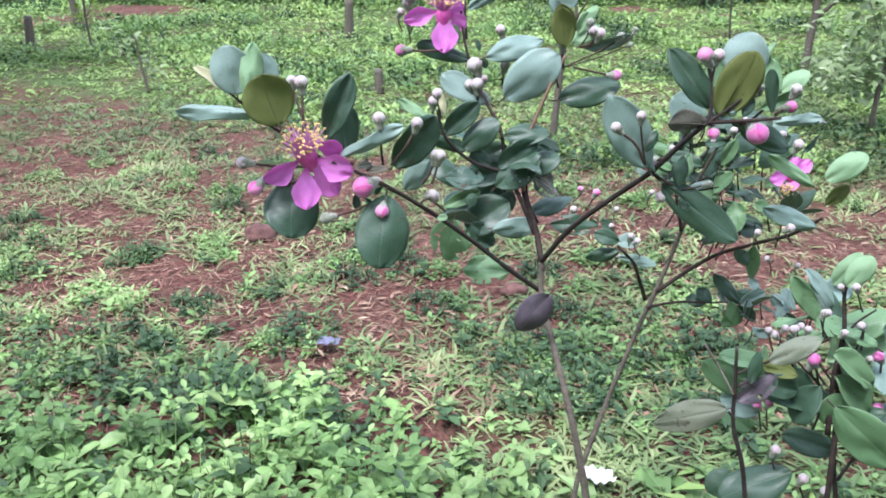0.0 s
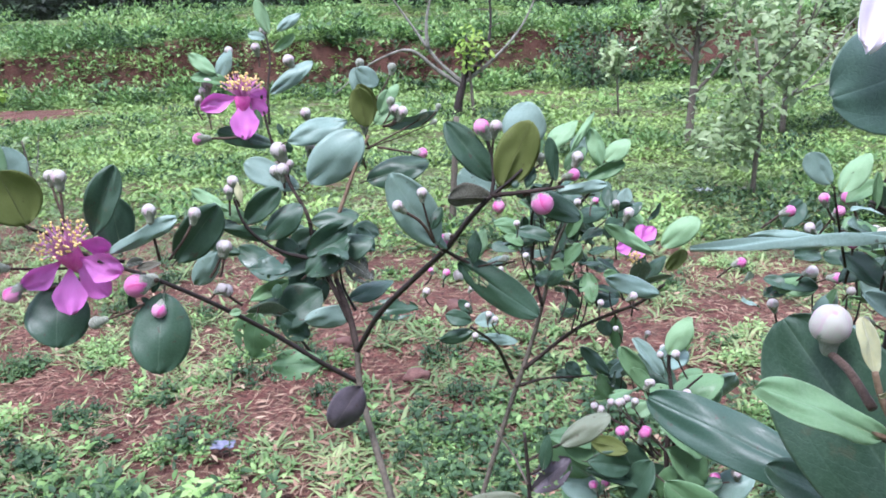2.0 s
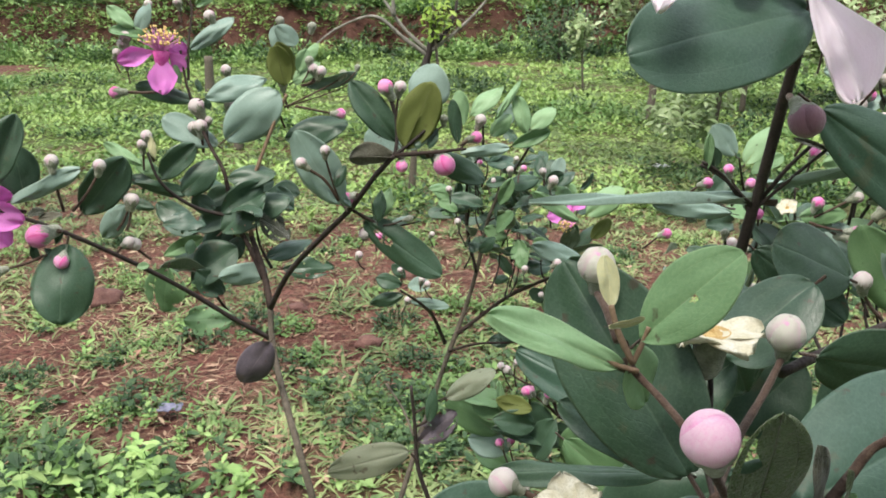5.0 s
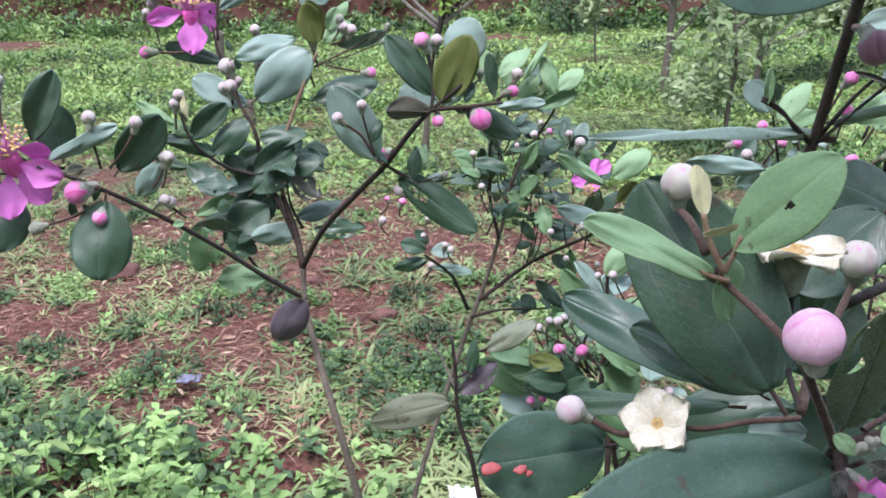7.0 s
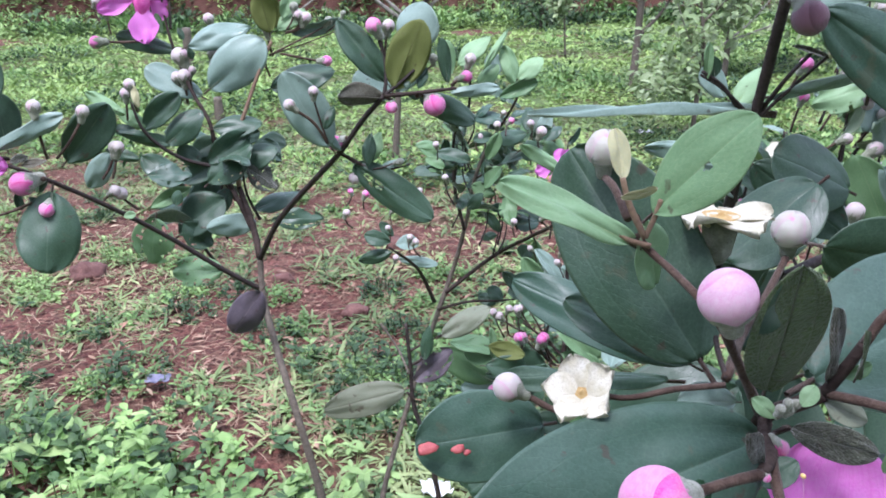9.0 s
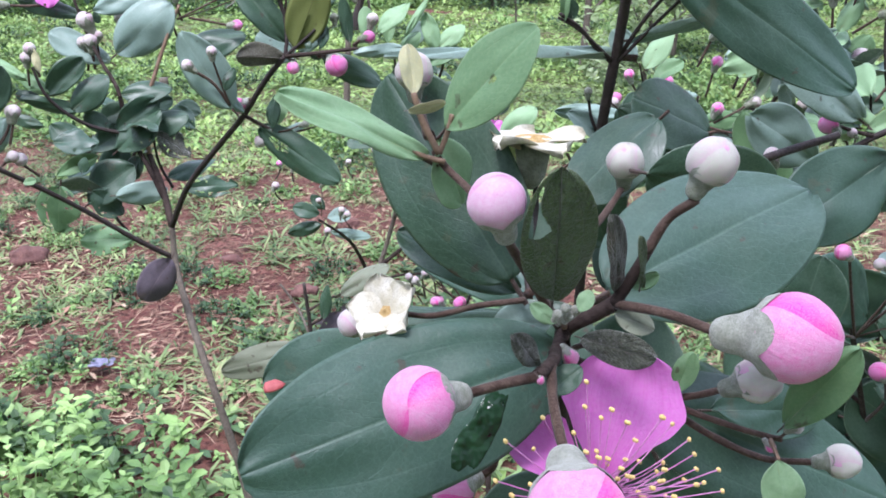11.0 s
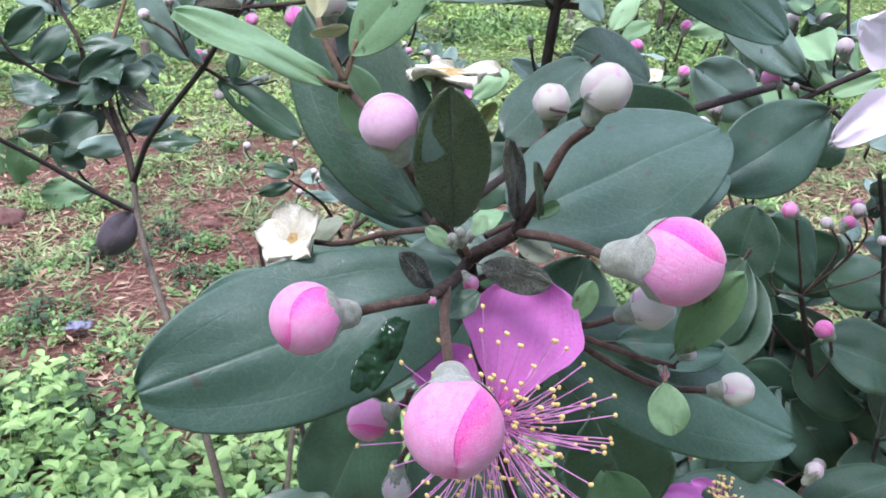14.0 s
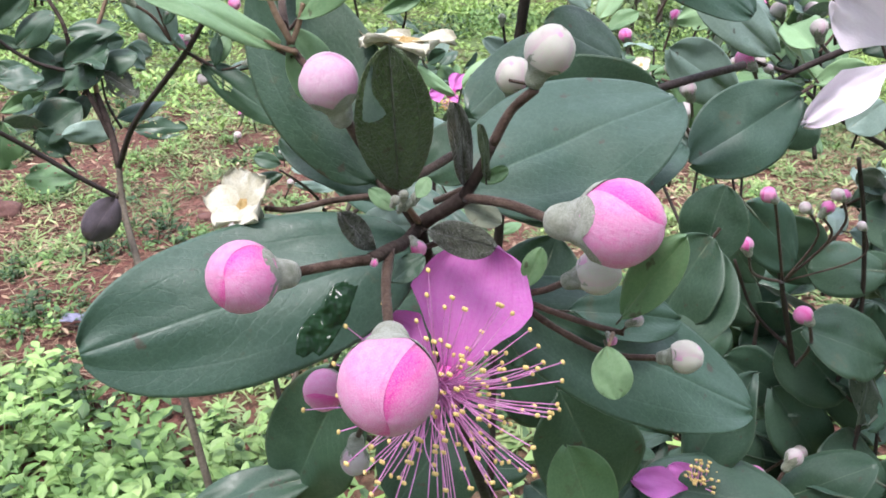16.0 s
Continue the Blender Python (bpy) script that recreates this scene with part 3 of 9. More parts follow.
def water_film(plant, base, tip, width, face, form, s0, a0, ds, da, lean):
    """A thin film of rain that lies on a leaf's upper side, about s0 along and a0 across its blade."""
    rows, cols = 44, 34
    skin = FORMS[form].vertices
    axis = Vector(tip) - Vector(base)

    def on_blade(s, a):
        i, j = min(rows - 1e-3, max(0, s * rows)), min(cols - 1e-3, max(0, (a + 1) / 2 * cols))
        q, r = int(i), int(j)
        at = [skin[(q + u) * (cols + 1) + r + v].co for u in (0, 1) for v in (0, 1)]
        return at[0].lerp(at[1], j - r).lerp(at[2].lerp(at[3], j - r), i - q)

    verts, faces, n = [], [], 44
    rings = ((0.0, 1.0), (0.3, 1.0), (0.6, 0.95), (0.85, 0.75), (0.96, 0.4), (1.0, -0.1))
    for ring, rise in rings:
        for k in range(n):
            az = 2 * math.pi * k / n
            wob = 1 + 0.40 * noise.noise((math.cos(az) * 1.5, math.sin(az) * 1.5, 4)) + 0.12 * noise.noise((math.cos(az) * 4, math.sin(az) * 4, 9))
            u, v = ds * ring * wob * math.cos(az), da * ring * wob * math.sin(az)
            p = on_blade(s0 + u + lean * v, min(0.93, max(-0.93, a0 + v)))
            verts.append((p.x, p.y, p.z + 0.0032 * rise))
    for i in range(len(rings) - 1):
        for k in range(n):
            c, d = i * n + k, i * n + (k + 1) % n
            faces.append((c, c + n, d + n, d))
    k = Nodes("rain_water", 0.04, 0.5)
    k.b.inputs["IOR"].default_value = 1.33
    k.colour(k.ramp(k.noise(300, 3, k.place()), (0.35, (0.007, 0.024, 0.009)), (0.65, (0.018, 0.050, 0.022))))
    k.bump(k.noise(230, 2, k.place()), 1.0, 0.0030)
    return link_mesh("water_film", mesh_of("water_film", verts, faces), [k.m], plant, "thin film of rain water", basis(base, axis, face) @ Matrix.Diagonal((width, axis.length, axis.length, 1)))


def spot(plant, at, face, r, seed):
    bm = bmesh.new()
    bmesh.ops.create_icosphere(bm, subdivisions=2, radius=1)
    m = basis(at, (1, 0.1, 0.1), face)
    for v in bm.verts:
        n = 1 + 0.4 * noise.noise(v.co * 1.5 + Vector((seed, 0, 0)))
        v.co = m @ Vector((v.co.x * r * n, v.co.y * r * 1.5 * n, v.co.z * 0.0004))
    return part("spot", bm, RED_SPOT, plant, "red blotch on a leaf")


def sepal_mesh():
    verts, faces = [], []
    for layer in (0, 1):
        for i in range(9):
            s = 1 - (1 - i / 8) ** 1.7
            hw = 0.54 * math.sin(math.pi * min(0.997, 0.2 + 0.798 * s)) ** 0.5
            for j in range(7):
                a = j / 3 - 1
                verts.append((s * (0.95 - 0.06 * math.cos(5 * a)), 0.10 * math.sin(3.2 * s + a) + 0.14 * a * a * s + 0.03 * math.sin(9 * a + 5 * s) * s - layer * 0.03, a * hw))
        for i in range(8):
            for j in range(6):
                q = layer * 63 + i * 7 + j
                f = (q, q + 1, q + 8, q + 7)
                faces.append(f if layer == 0 else f[::-1])
    return mesh_of("sepal", verts, faces, [(0, 0)] * len(verts))


SEPAL = sepal_mesh()
SPENT_CUP = lathe("flower", ((0.04, -1.0), (0.18, -0.9), (0.29, -0.7), (0.34, -0.35), (0.38, -0.05), (0.2, -0.02), (0.01, -0.02)))
SPENT_DISC = lathe("disc", ((0.42, 0.02), (0.44, 0.07), (0.36, 0.10), (0.28, 0.05), (0.12, 0.03), (0.07, 0.09), (0.02, 0.16), (0.003, 0.16)))


def tuft(plant, box_low, box_high, count, size, seed, kinds=("dark", "dark", "mid"), buds=0, bud_r=0.004, droop=0.2):
    """Leaves (and buds) that crowd a part of a shrub, on short twigs."""
    rnd = random.Random(seed)
    lo, hi = Vector(box_low), Vector(box_high)
    mid = (lo + hi) / 2
    made = 0
    while made < count:
        p = Vector([rnd.uniform(a, b) for a, b in zip(lo, hi)])
        q = Vector([(a - b) / max(1e-4, (c - b)) for a, b, c in zip(p, mid, hi)])
        if q.length > 1.05:
            continue
        d = Vector((rnd.uniform(-1, 1), rnd.uniform(-1, 0.6), rnd.uniform(-droop, 0.9))).normalized()
        n = Vector((rnd.uniform(-0.6, 0.6), rnd.uniform(-1.0, 0.2), rnd.uniform(0.2, 1.0)))
        l = size * rnd.uniform(0.7, 1.2)
        leaf(plant, p, p + d * l, l * rnd.uniform(0.48, 0.62), n, rnd.choice(kinds), rnd.choice((0, 1, 2, 3, 0, 1, 2, 3, 11)))
        if made % 4 == 0:
            root = p - Vector((d.x * 0.3, d.y * 0.3, 1)).normalized() * size * rnd.uniform(0.8, 1.6)
            stem(plant, (root, (root + p) / 2 + d * size * 0.1, p), size * 0.035, size * 0.02, DARK_BARK, "twig", 5)
        made += 1
    for k in range(buds):
        p = Vector([rnd.uniform(a, b) for a, b in zip(lo, hi)])
        d = Vector((rnd.uniform(-0.8, 0.8), rnd.uniform(-0.9, 0.1), rnd.uniform(0.1, 1))).normalized()
        r = bud_r * rnd.uniform(0.75, 1.15)
        stem(plant, (p - d * r * 5 - Vector((0, 0, r * 1.5)), p - d * r * 1.45), r * 0.22, r * 0.2, FUZZY_STALK, "stalk", 5)
        bud(plant, p, d, r, rnd.choice(("pale", "pale", "pale", "pink", "pale", "deep")), rnd.uniform(0, 6))


# ---- ground, bank and distance ----
def ease(a, b, x):
    t = min(1, max(0, (x - a) / (b - a)))
    return t * t * (3 - 2 * t)


def bank_edge(x):
    """Where the foot of the cut bank runs."""
    return 13.6 + 0.9 * noise.noise((x * 0.25, 3.1, 0)) + 0.6 * noise.noise((x * 0.8, 1.3, 0)) - 0.05 * x


def height(x, y):
    """The lie of the land: a nearly level clearing, a cut bank behind it, and rising ground up to a dark wood."""
    h = 0.035 * noise.noise((x * 0.9, y * 0.9, 0)) + 0.012 * noise.noise((x * 5, y * 5, 2)) - 0.03 * ease(0.2, 0.0, y)
    edge = bank_edge(x)
    h += (0.84 + 0.16 * noise.noise((x * 0.4, 0.3, 7))) * ease(edge, edge + 0.8, y)
    h += 0.65 * ease(15, 23, y) * (1 - 0.7 * ease(1.0, 6.0, x)) + 0.14 * noise.noise((x * 0.5, y * 0.5, 4)) * ease(12, 15, y)
    h += (0.10 * noise.noise((x * 1.7, y * 1.7, 8)) + 0.05 * noise.noise((x * 5, y * 5, 8))) * ease(edge - 0.3, edge + 0.3, y) * (1 - ease(17, 19, y))
    return h


SOIL = ((-0.66, 2.36, 0.34), (-0.45, 1.97, 0.34), (0.02, 2.62, 0.26), (-0.10, 3.05, 0.34), (-1.75, 3.3, 0.36), (-1.15, 2.75, 0.3), (0.55, 3.1, 0.3), (-2.3, 4.2, 0.4),
        (-0.9, 3.7, 0.4), (0.85, 2.3, 0.18), (-5.6, 11.3, 1.2), (-5.0, 12.8, 1.2), (2.15, 12.1, 0.55), (3.3, 11.2, 0.40))


def bareness(x, y):
    """0 where plants cover the ground, 1 where the red soil lies open."""
    b = 0.0
    grit = 0.55 * noise.noise((x * 2.6, y * 2.6, 9)) + 0.45 * noise.noise((x * 7.5, y * 7.5, 3))
    for cx, cy, r in SOIL:
        b = max(b, 1.05 - math.hypot(x - cx, (y - cy) * 0.9) / r + 0.9 * grit)
    worn = ease(1.85, 2.4, y) * (1 - ease(3.9, 5.6, y + 0.5 * x))
    b = max(b, worn * (0.50 + 1.05 * grit))
    edge = bank_edge(x)
    face = ease(edge - 0.1, edge + 0.2, y) * (1 - ease(edge + 0.6, edge + 0.9, y))
    b = max(b, face * (0.16 + 0.9 * noise.noise((x * 0.8, y * 0.8, 11))))
    return min(1.0, max(0.0, b))


def soil_material():
    k = Nodes("red_soil", 0.9, 0.2)
    p = k.coords()
    c = k.ramp(k.noise(2.2, 6, p), (0.3, (0.095, 0.035, 0.027)), (0.5, (0.165, 0.064, 0.049)), (0.72, (0.25, 0.115, 0.088)))
    c = k.mix(k.grey(k.noise(26, 5, p), (0.44, 0.0), (0.60, 0.75)), c, (0.165, 0.10, 0.065))
    crumbs = k.noise(180, 4, p)
    c = k.mix(k.grey(k.noise(55, 5, p), (0.46, 0.0), (0.62, 0.8)), c, (0.055, 0.022, 0.017))
    moss = k.grey(k.noise(0.8, 5, p), (0.50, 0.0), (0.62, 0.7))
    away = k.node("VectorMath")
    away.operation = "DISTANCE"
    away.inputs[1].default_value = (-0.2, 2.6, 0)
    k.l.new(p, away.inputs[0])
    far = k.grey(k.math("MULTIPLY", away.outputs["Value"], 0.1), (0.20, 0.0), (0.42, 0.9), (1.0, 0.9))
    level = k.grey(k.split(k.n.new("ShaderNodeNewGeometry").outputs["Normal"])[2], (0.80, 0.0), (0.95, 1.0))
    open_soil = k.n.new("ShaderNodeAttribute")
    open_soil.attribute_name = "bare"
    covered = k.grey(open_soil.outputs["Fac"], (0.15, 1.0), (0.55, 0.0))
    c = k.mix(k.math("MULTIPLY", covered, k.math("MAXIMUM", k.math("MULTIPLY", moss, 0.35), k.math("MULTIPLY", k.math("MULTIPLY", level, far), k.grey(k.noise(1.3, 5, p), (0.36, 0.4), (0.56, 1.0))))), c, (0.100, 0.165, 0.052))
    c = k.mix(k.math("MULTIPLY", k.math("SUBTRACT", 1.0, level), 0.7), c, (0.075, 0.034, 0.024))
    k.colour(c)
    k.bump(k.math("ADD", k.noise(40, 6, p), k.math("MULTIPLY", crumbs, 0.7)), 1.0, 0.03)
    return k.m


def sheet(name, xs, ys, mat):
    verts = [(x, y, height(x, y)) for y in ys for x in xs]
    w = len(xs)
    faces = [(j * w + i, j * w + i + 1, (j + 1) * w + i + 1, (j + 1) * w + i) for j in range(len(ys) - 1) for i in range(w - 1)]
    ob = new(name, mesh_of(name, verts, faces))
    ob.data.attributes.new("bare", "FLOAT", "POINT").data.foreach_set("value", [bareness(x, y) for y in ys for x in xs])
    ob.data.materials.append(mat)
    return ob


def steps(*runs):
    out = []
    for a, b, s in runs:
        n = max(1, round((b - a) / s))
        out += [a + (b - a) * k / n for k in range(n)]
    return out + [runs[-1][1]]


ground = sheet("ground", steps((-2500, -400, 700), (-400, -40, 90), (-40, -8, 4), (-8, -2.5, 0.3), (-2.5, 2.5, 0.05), (2.5, 9, 0.3), (9, 40, 4), (40, 400, 90), (400, 2500, 700)),
               steps((-2500, -400, 700), (-400, -20, 95), (-20, -1, 2), (-1, 1.2, 0.2), (1.2, 4.6, 0.05), (4.6, 12.5, 0.2), (12.5, 16.5, 0.12), (16.5, 40, 1.5), (40, 400, 90), (400, 2500, 700)), soil_material())
tagged(ground, "red-brown crumbly soil with patchy weeds and dry litter", "ground", kind="structure")


def weed_material(name, *tints, rough=0.55, through=0.2):
    k = Nodes(name, rough, 0.35)
    n = len(tints)
    c = k.ramp(k.island(), *((i / max(1, n - 1), t) for i, t in enumerate(tints)))
    c = k.mix(k.grey(k.noise(8.5, 3), (0.42, 0.0), (0.60, 0.75)), c, tuple(0.75 * v for v in tints[0]))
    c = k.mix(k.grey(k.noise(0.6, 5), (0.42, 0.0), (0.58, 0.7)), c, tuple(0.75 * v for v in tints[0]))
    c = k.mix(k.grey(k.noise(0.9, 5), (0.50, 0.0), (0.66, 0.65)), c, tints[-1])
    k.colour(c)
    if through:
        k.see_through(through, c)
    return k.m


def blades(name, roots, ways, faces_, lengths, widths, bends, mat, label, category, belly=0.45, simple=False):
    """Many small leaves in one mesh: each a folded strip of five points a side, bent along its length."""
    root, way, face = np.array(roots, float), np.array(ways, float), np.array(faces_, float)
    way /= np.linalg.norm(way, axis=1, keepdims=True)
    side = np.cross(way, face)
    side /= np.maximum(np.linalg.norm(side, axis=1, keepdims=True), 1e-6)
    face = np.cross(side, way)
    l, w, b = (np.array(v, float)[:, None] for v in (lengths, widths, bends))
    if simple:
        mid = root + way * l * belly - face * b * l * belly * belly
        verts = np.stack((root, mid + side * w * 0.5 + face * w * 0.12, root + way * l - face * b * l, mid - side * w * 0.5 + face * w * 0.12), 1).reshape(-1, 3)
        base = np.arange(len(root))[:, None] * 4
        me = bpy.data.meshes.new(name)
        me.from_pydata(verts.tolist(), [], np.concatenate([base + q for q in ((0, 1, 2), (0, 2, 3))]).tolist())
        me.materials.append(mat)
        return tagged(new(name, me), label, category, kind="stuff")
    rows = []
    for s, k in ((0.0, 0.12), (belly, 1.0), (0.78, 0.72)):
        mid = root + way * l * s - face * b * l * s * s
        rows += [mid - side * w * 0.5 * k + face * w * 0.12 * k, mid, mid + side * w * 0.5 * k + face * w * 0.12 * k]
    rows.append(root + way * l - face * b * l)
    verts = np.stack(rows, 1).reshape(-1, 3)
    base = np.arange(len(root))[:, None] * 10
    quads = np.concatenate([base + q for q in ((0, 1, 4, 3), (1, 2, 5, 4), (3, 4, 7, 6), (4, 5, 8, 7))]).tolist()
    tris = np.concatenate([base + q for q in ((6, 7, 9), (7, 8, 9))]).tolist()
    me = bpy.data.meshes.new(name)
    me.from_pydata(verts.tolist(), [], quads + tris)
    me.materials.append(mat)
    return tagged(new(name, me), label, category, kind="stuff")


GRASS = weed_material("grass_green", (0.085, 0.145, 0.048), (0.175, 0.255, 0.085), (0.26, 0.34, 0.125), (0.36, 0.41, 0.18))
WEED = weed_material("weed_green", (0.098, 0.190, 0.054), (0.190, 0.335, 0.098), (0.285, 0.455, 0.142), (0.41, 0.56, 0.22), rough=0.5, through=0.3)
DARKWEED = weed_material("dark_weed_green", (0.030, 0.070, 0.026), (0.055, 0.115, 0.040), (0.095, 0.165, 0.056))
STRAW = weed_material("dry_straw", (0.24, 0.135, 0.09), (0.34, 0.23, 0.15), (0.50, 0.40, 0.27), (0.29, 0.14, 0.10), rough=0.8, through=0.05)
MEADOW = weed_material("meadow_green", (0.185, 0.300, 0.078), (0.250, 0.385, 0.102), (0.305, 0.445, 0.126), (0.375, 0.495, 0.158))
LUSH = weed_material("lush_green", (0.100, 0.205, 0.058), (0.180, 0.325, 0.092), (0.265, 0.425, 0.128), (0.36, 0.50, 0.18), rough=0.5, through=0.25)


class Bed:
    """Collects small leaves, then makes one mesh of them."""

    def __init__(self, seed):
        self.rnd = random.Random(seed)
        self.rows = []

    def add(self, p, d, n, l, w, b):
        self.rows.append((p, d, n, l, w, b))

    def make(self, name, mat, label, category, belly=0.45, simple=False):
        return blades(name, *zip(*self.rows), mat, label, category, belly, simple)


def grass_bed():
    """Tufts of arching blades and creeping runners, with straw between them."""
    bed, dry, rnd = Bed(3), Bed(4), random.Random(11)
    for _ in range(30000):
        y = 1.35 + 4.4 * rnd.random() ** 1.2
        x = rnd.uniform(-0.64 * y - 0.3, 0.80 * y + 0.3)
        az, thin = rnd.uniform(0, 6.283), rnd.random() < 0.88
        if 1.75 < y < 5.2:
            dry.add((x, y, height(x, y) + rnd.uniform(0.002, 0.02)), (math.cos(az), math.sin(az), rnd.uniform(-0.1, 0.35)), (rnd.uniform(-0.6, 0.6), rnd.uniform(-0.6, 0.2), 1), rnd.uniform(0.02, 0.08 if thin else 0.045), rnd.uniform(0.0012, 0.003) if thin else rnd.uniform(0.005, 0.012), rnd.uniform(-0.2, 0.4))
    for _ in range(25000):
        y = 1.4 + 4.5 * rnd.random() ** 1.15
        x = rnd.uniform(-0.64 * y - 0.3, 0.80 * y + 0.3)
        patch = 0.6 * noise.noise((x * 1.7, y * 1.7, 61)) + 0.4 * noise.noise((x * 4.5, y * 4.5, 62))
        if y < 1.95 and x < 0.02 and rnd.random() < 0.8 or bareness(x, y) > 0.36 + 0.36 * rnd.random() and rnd.random() > 0.08 or rnd.random() > 0.50 + 1.3 * patch + 0.5 * ease(2.6, 4.5, y):
            continue
        z = height(x, y)
        vigour = 0.6 + 0.8 * rnd.random() ** 1.5
        turn = rnd.uniform(0, 6.283)
        for k in range(rnd.randint(4, 9)):
            az = turn + 2.4 * k + rnd.uniform(-0.5, 0.5)
            l = rnd.uniform(0.026, 0.058) * vigour
            lift = rnd.uniform(0.25, 1.5)
            bed.add((x + 0.010 * math.cos(az), y + 0.010 * math.sin(az), z), (math.cos(az), math.sin(az), lift), (-math.cos(az) * lift + rnd.uniform(-0.3, 0.3), -math.sin(az) * lift, 1), l, l * rnd.uniform(0.10, 0.22), rnd.uniform(0.25, 0.8))
    bed.make("short_grass", GRASS, "short green broad-bladed grass between patches of red soil", "grass", 0.35)
    dry.make("dry_litter", STRAW, "dry straw-coloured grass litter lying on the soil", "litter")


def weed_bed():
    bed, dark, rnd = Bed(5), Bed(6), random.Random(12)

    def shoot(into, x, y, tall, size, count):
        """One weed: an upright shoot with opposite pairs of ovate leaves, largest below the top."""
        z = height(x, y)
        lean = Vector((rnd.uniform(-0.25, 0.25), rnd.uniform(-0.25, 0.25), 1))
        turn = rnd.uniform(0, 3.14)
        for k in range(count):
            s = (k + 1) / count
            p = Vector((x, y, z)) + lean * tall * s
            for side in (0, 3.1416):
                az = turn + side + 1.5708 * (k % 2) + rnd.uniform(-0.3, 0.3)
                out = Vector((math.cos(az), math.sin(az), rnd.uniform(-0.25, 0.9) + (0.6 if k == count - 1 else 0)))
                l = size * rnd.uniform(0.7, 1.15) * (1.0 if 0.3 < s < 0.9 else 0.65)
                into.add(p, out, (-out.x * 0.5 + rnd.uniform(-0.3, 0.3), -out.y * 0.5 + rnd.uniform(-0.3, 0.3), 1), l, l * rnd.uniform(0.48, 0.68), rnd.uniform(0.05, 0.5))
        into.add((x, y, z), lean, (0, -1, 0.1), tall, 0.003, 0.03)

    for k in range(8000):
        y = 1.15 + 1.75 * rnd.random() ** 1.3 if k < 6600 else rnd.uniform(-0.6, 1.2)
        x = rnd.uniform(-0.64 * y - 0.3, 0.62 * y + 0.3) if k < 6600 else rnd.uniform(-1.6, 1.4)
        lush = 1 - ease(1.50, 2.1, y + 1.25 * max(0, x + 0.25) + 0.35 * noise.noise((x * 2.3, y * 2.3, 1)) + 0.2 * noise.noise((x * 6, y * 6, 1)))
        if rnd.random() > (0.08 + 0.62 * lush) * (0.35 + 0.65 * ease(-0.28, 0.02, noise.noise((x * 4.2, y * 4.2, 5)))) or (bareness(x, y) > 0.6 and lush < 0.8):
            continue
        big = 0.5 + 0.5 * noise.noise((x * 3.1, y * 3.1, 17))
        shoot(dark if rnd.random() < 0.08 + 0.42 * (1 - lush) else bed, x, y, rnd.uniform(0.02, 0.17) * (0.35 + 0.65 * lush), rnd.uniform(0.022, 0.044) + 0.030 * big * lush, rnd.randint(2, 4))
    for _ in range(900):
        y = rnd.uniform(1.75, 2.35)
        x = rnd.uniform(-0.64 * y - 0.3, 0.5 * y)
        if bareness(x, y) < 0.6 and noise.noise((x * 2.4, y * 2.4, 41)) > -0.1:
            shoot(dark if noise.noise((x * 3.7, y * 3.7, 43)) < 0.05 else bed, x, y, rnd.uniform(0.02, 0.08), rnd.uniform(0.018, 0.040), rnd.randint(2, 4))
    for _ in range(3000):
        y = 1.8 + 3.4 * rnd.random()
        x = rnd.uniform(-0.64 * y - 0.3, 0.85 * y)
        if bareness(x, y) > 0.5 or noise.noise((x * 1.9, y * 1.9, 21)) < 0.02:
            continue
        shoot(dark if rnd.random() < 0.4 else bed, x, y, rnd.uniform(0.01, 0.05), rnd.uniform(0.016, 0.034), rnd.randint(1, 3))
    for _ in range(210):
        y = 1.75 + 2.6 * rnd.random()
        x = rnd.uniform(-0.64 * y - 0.2, 0.8 * y)
        if bareness(x, y) > 0.6:
            continue
        into, r = (dark if rnd.random() < 0.35 else bed), rnd.uniform(0.03, 0.10)
        for _ in range(int(420 * r)):
            a, q = rnd.uniform(0, 6.283), r * math.sqrt(rnd.random())
            shoot(into, x + q * math.cos(a), y + q * math.sin(a), rnd.uniform(0.3, 1.0) * r * (1.2 - q / r), rnd.uniform(0.014, 0.028), rnd.randint(2, 3))
    bed.make("weeds", WEED, "bright green low broad-leaved weeds covering the ground", "weeds")
    dark.make("weeds", DARKWEED, "dark green low creeping weeds among the grass", "weeds")


def clump(into, rnd, x, y, r, tall, count, size, wide=0.55):
    """A low mound of leaves that look outwards and up."""
    z = height(x, y)
    for _ in range(count):
        d = Vector((rnd.gauss(0, 1), rnd.gauss(0, 1), abs(rnd.gauss(0, 0.9)) + 0.1)).normalized()
        q = rnd.random() ** 0.4
        p = Vector((x + d.x * r * q, y + d.y * r * q, z + d.z * tall * q))
        l = size * rnd.uniform(0.6, 1.25)
        way = d + Vector((rnd.uniform(-0.8, 0.8), rnd.uniform(-0.8, 0.8), rnd.uniform(-0.3, 0.5)))
        into.add(p, way, (-way.x * 0.5 + d.x * 0.4, -way.y * 0.5 + d.y * 0.4, 1), l, l * wide * rnd.uniform(0.7, 1.2), rnd.uniform(0.1, 0.5))


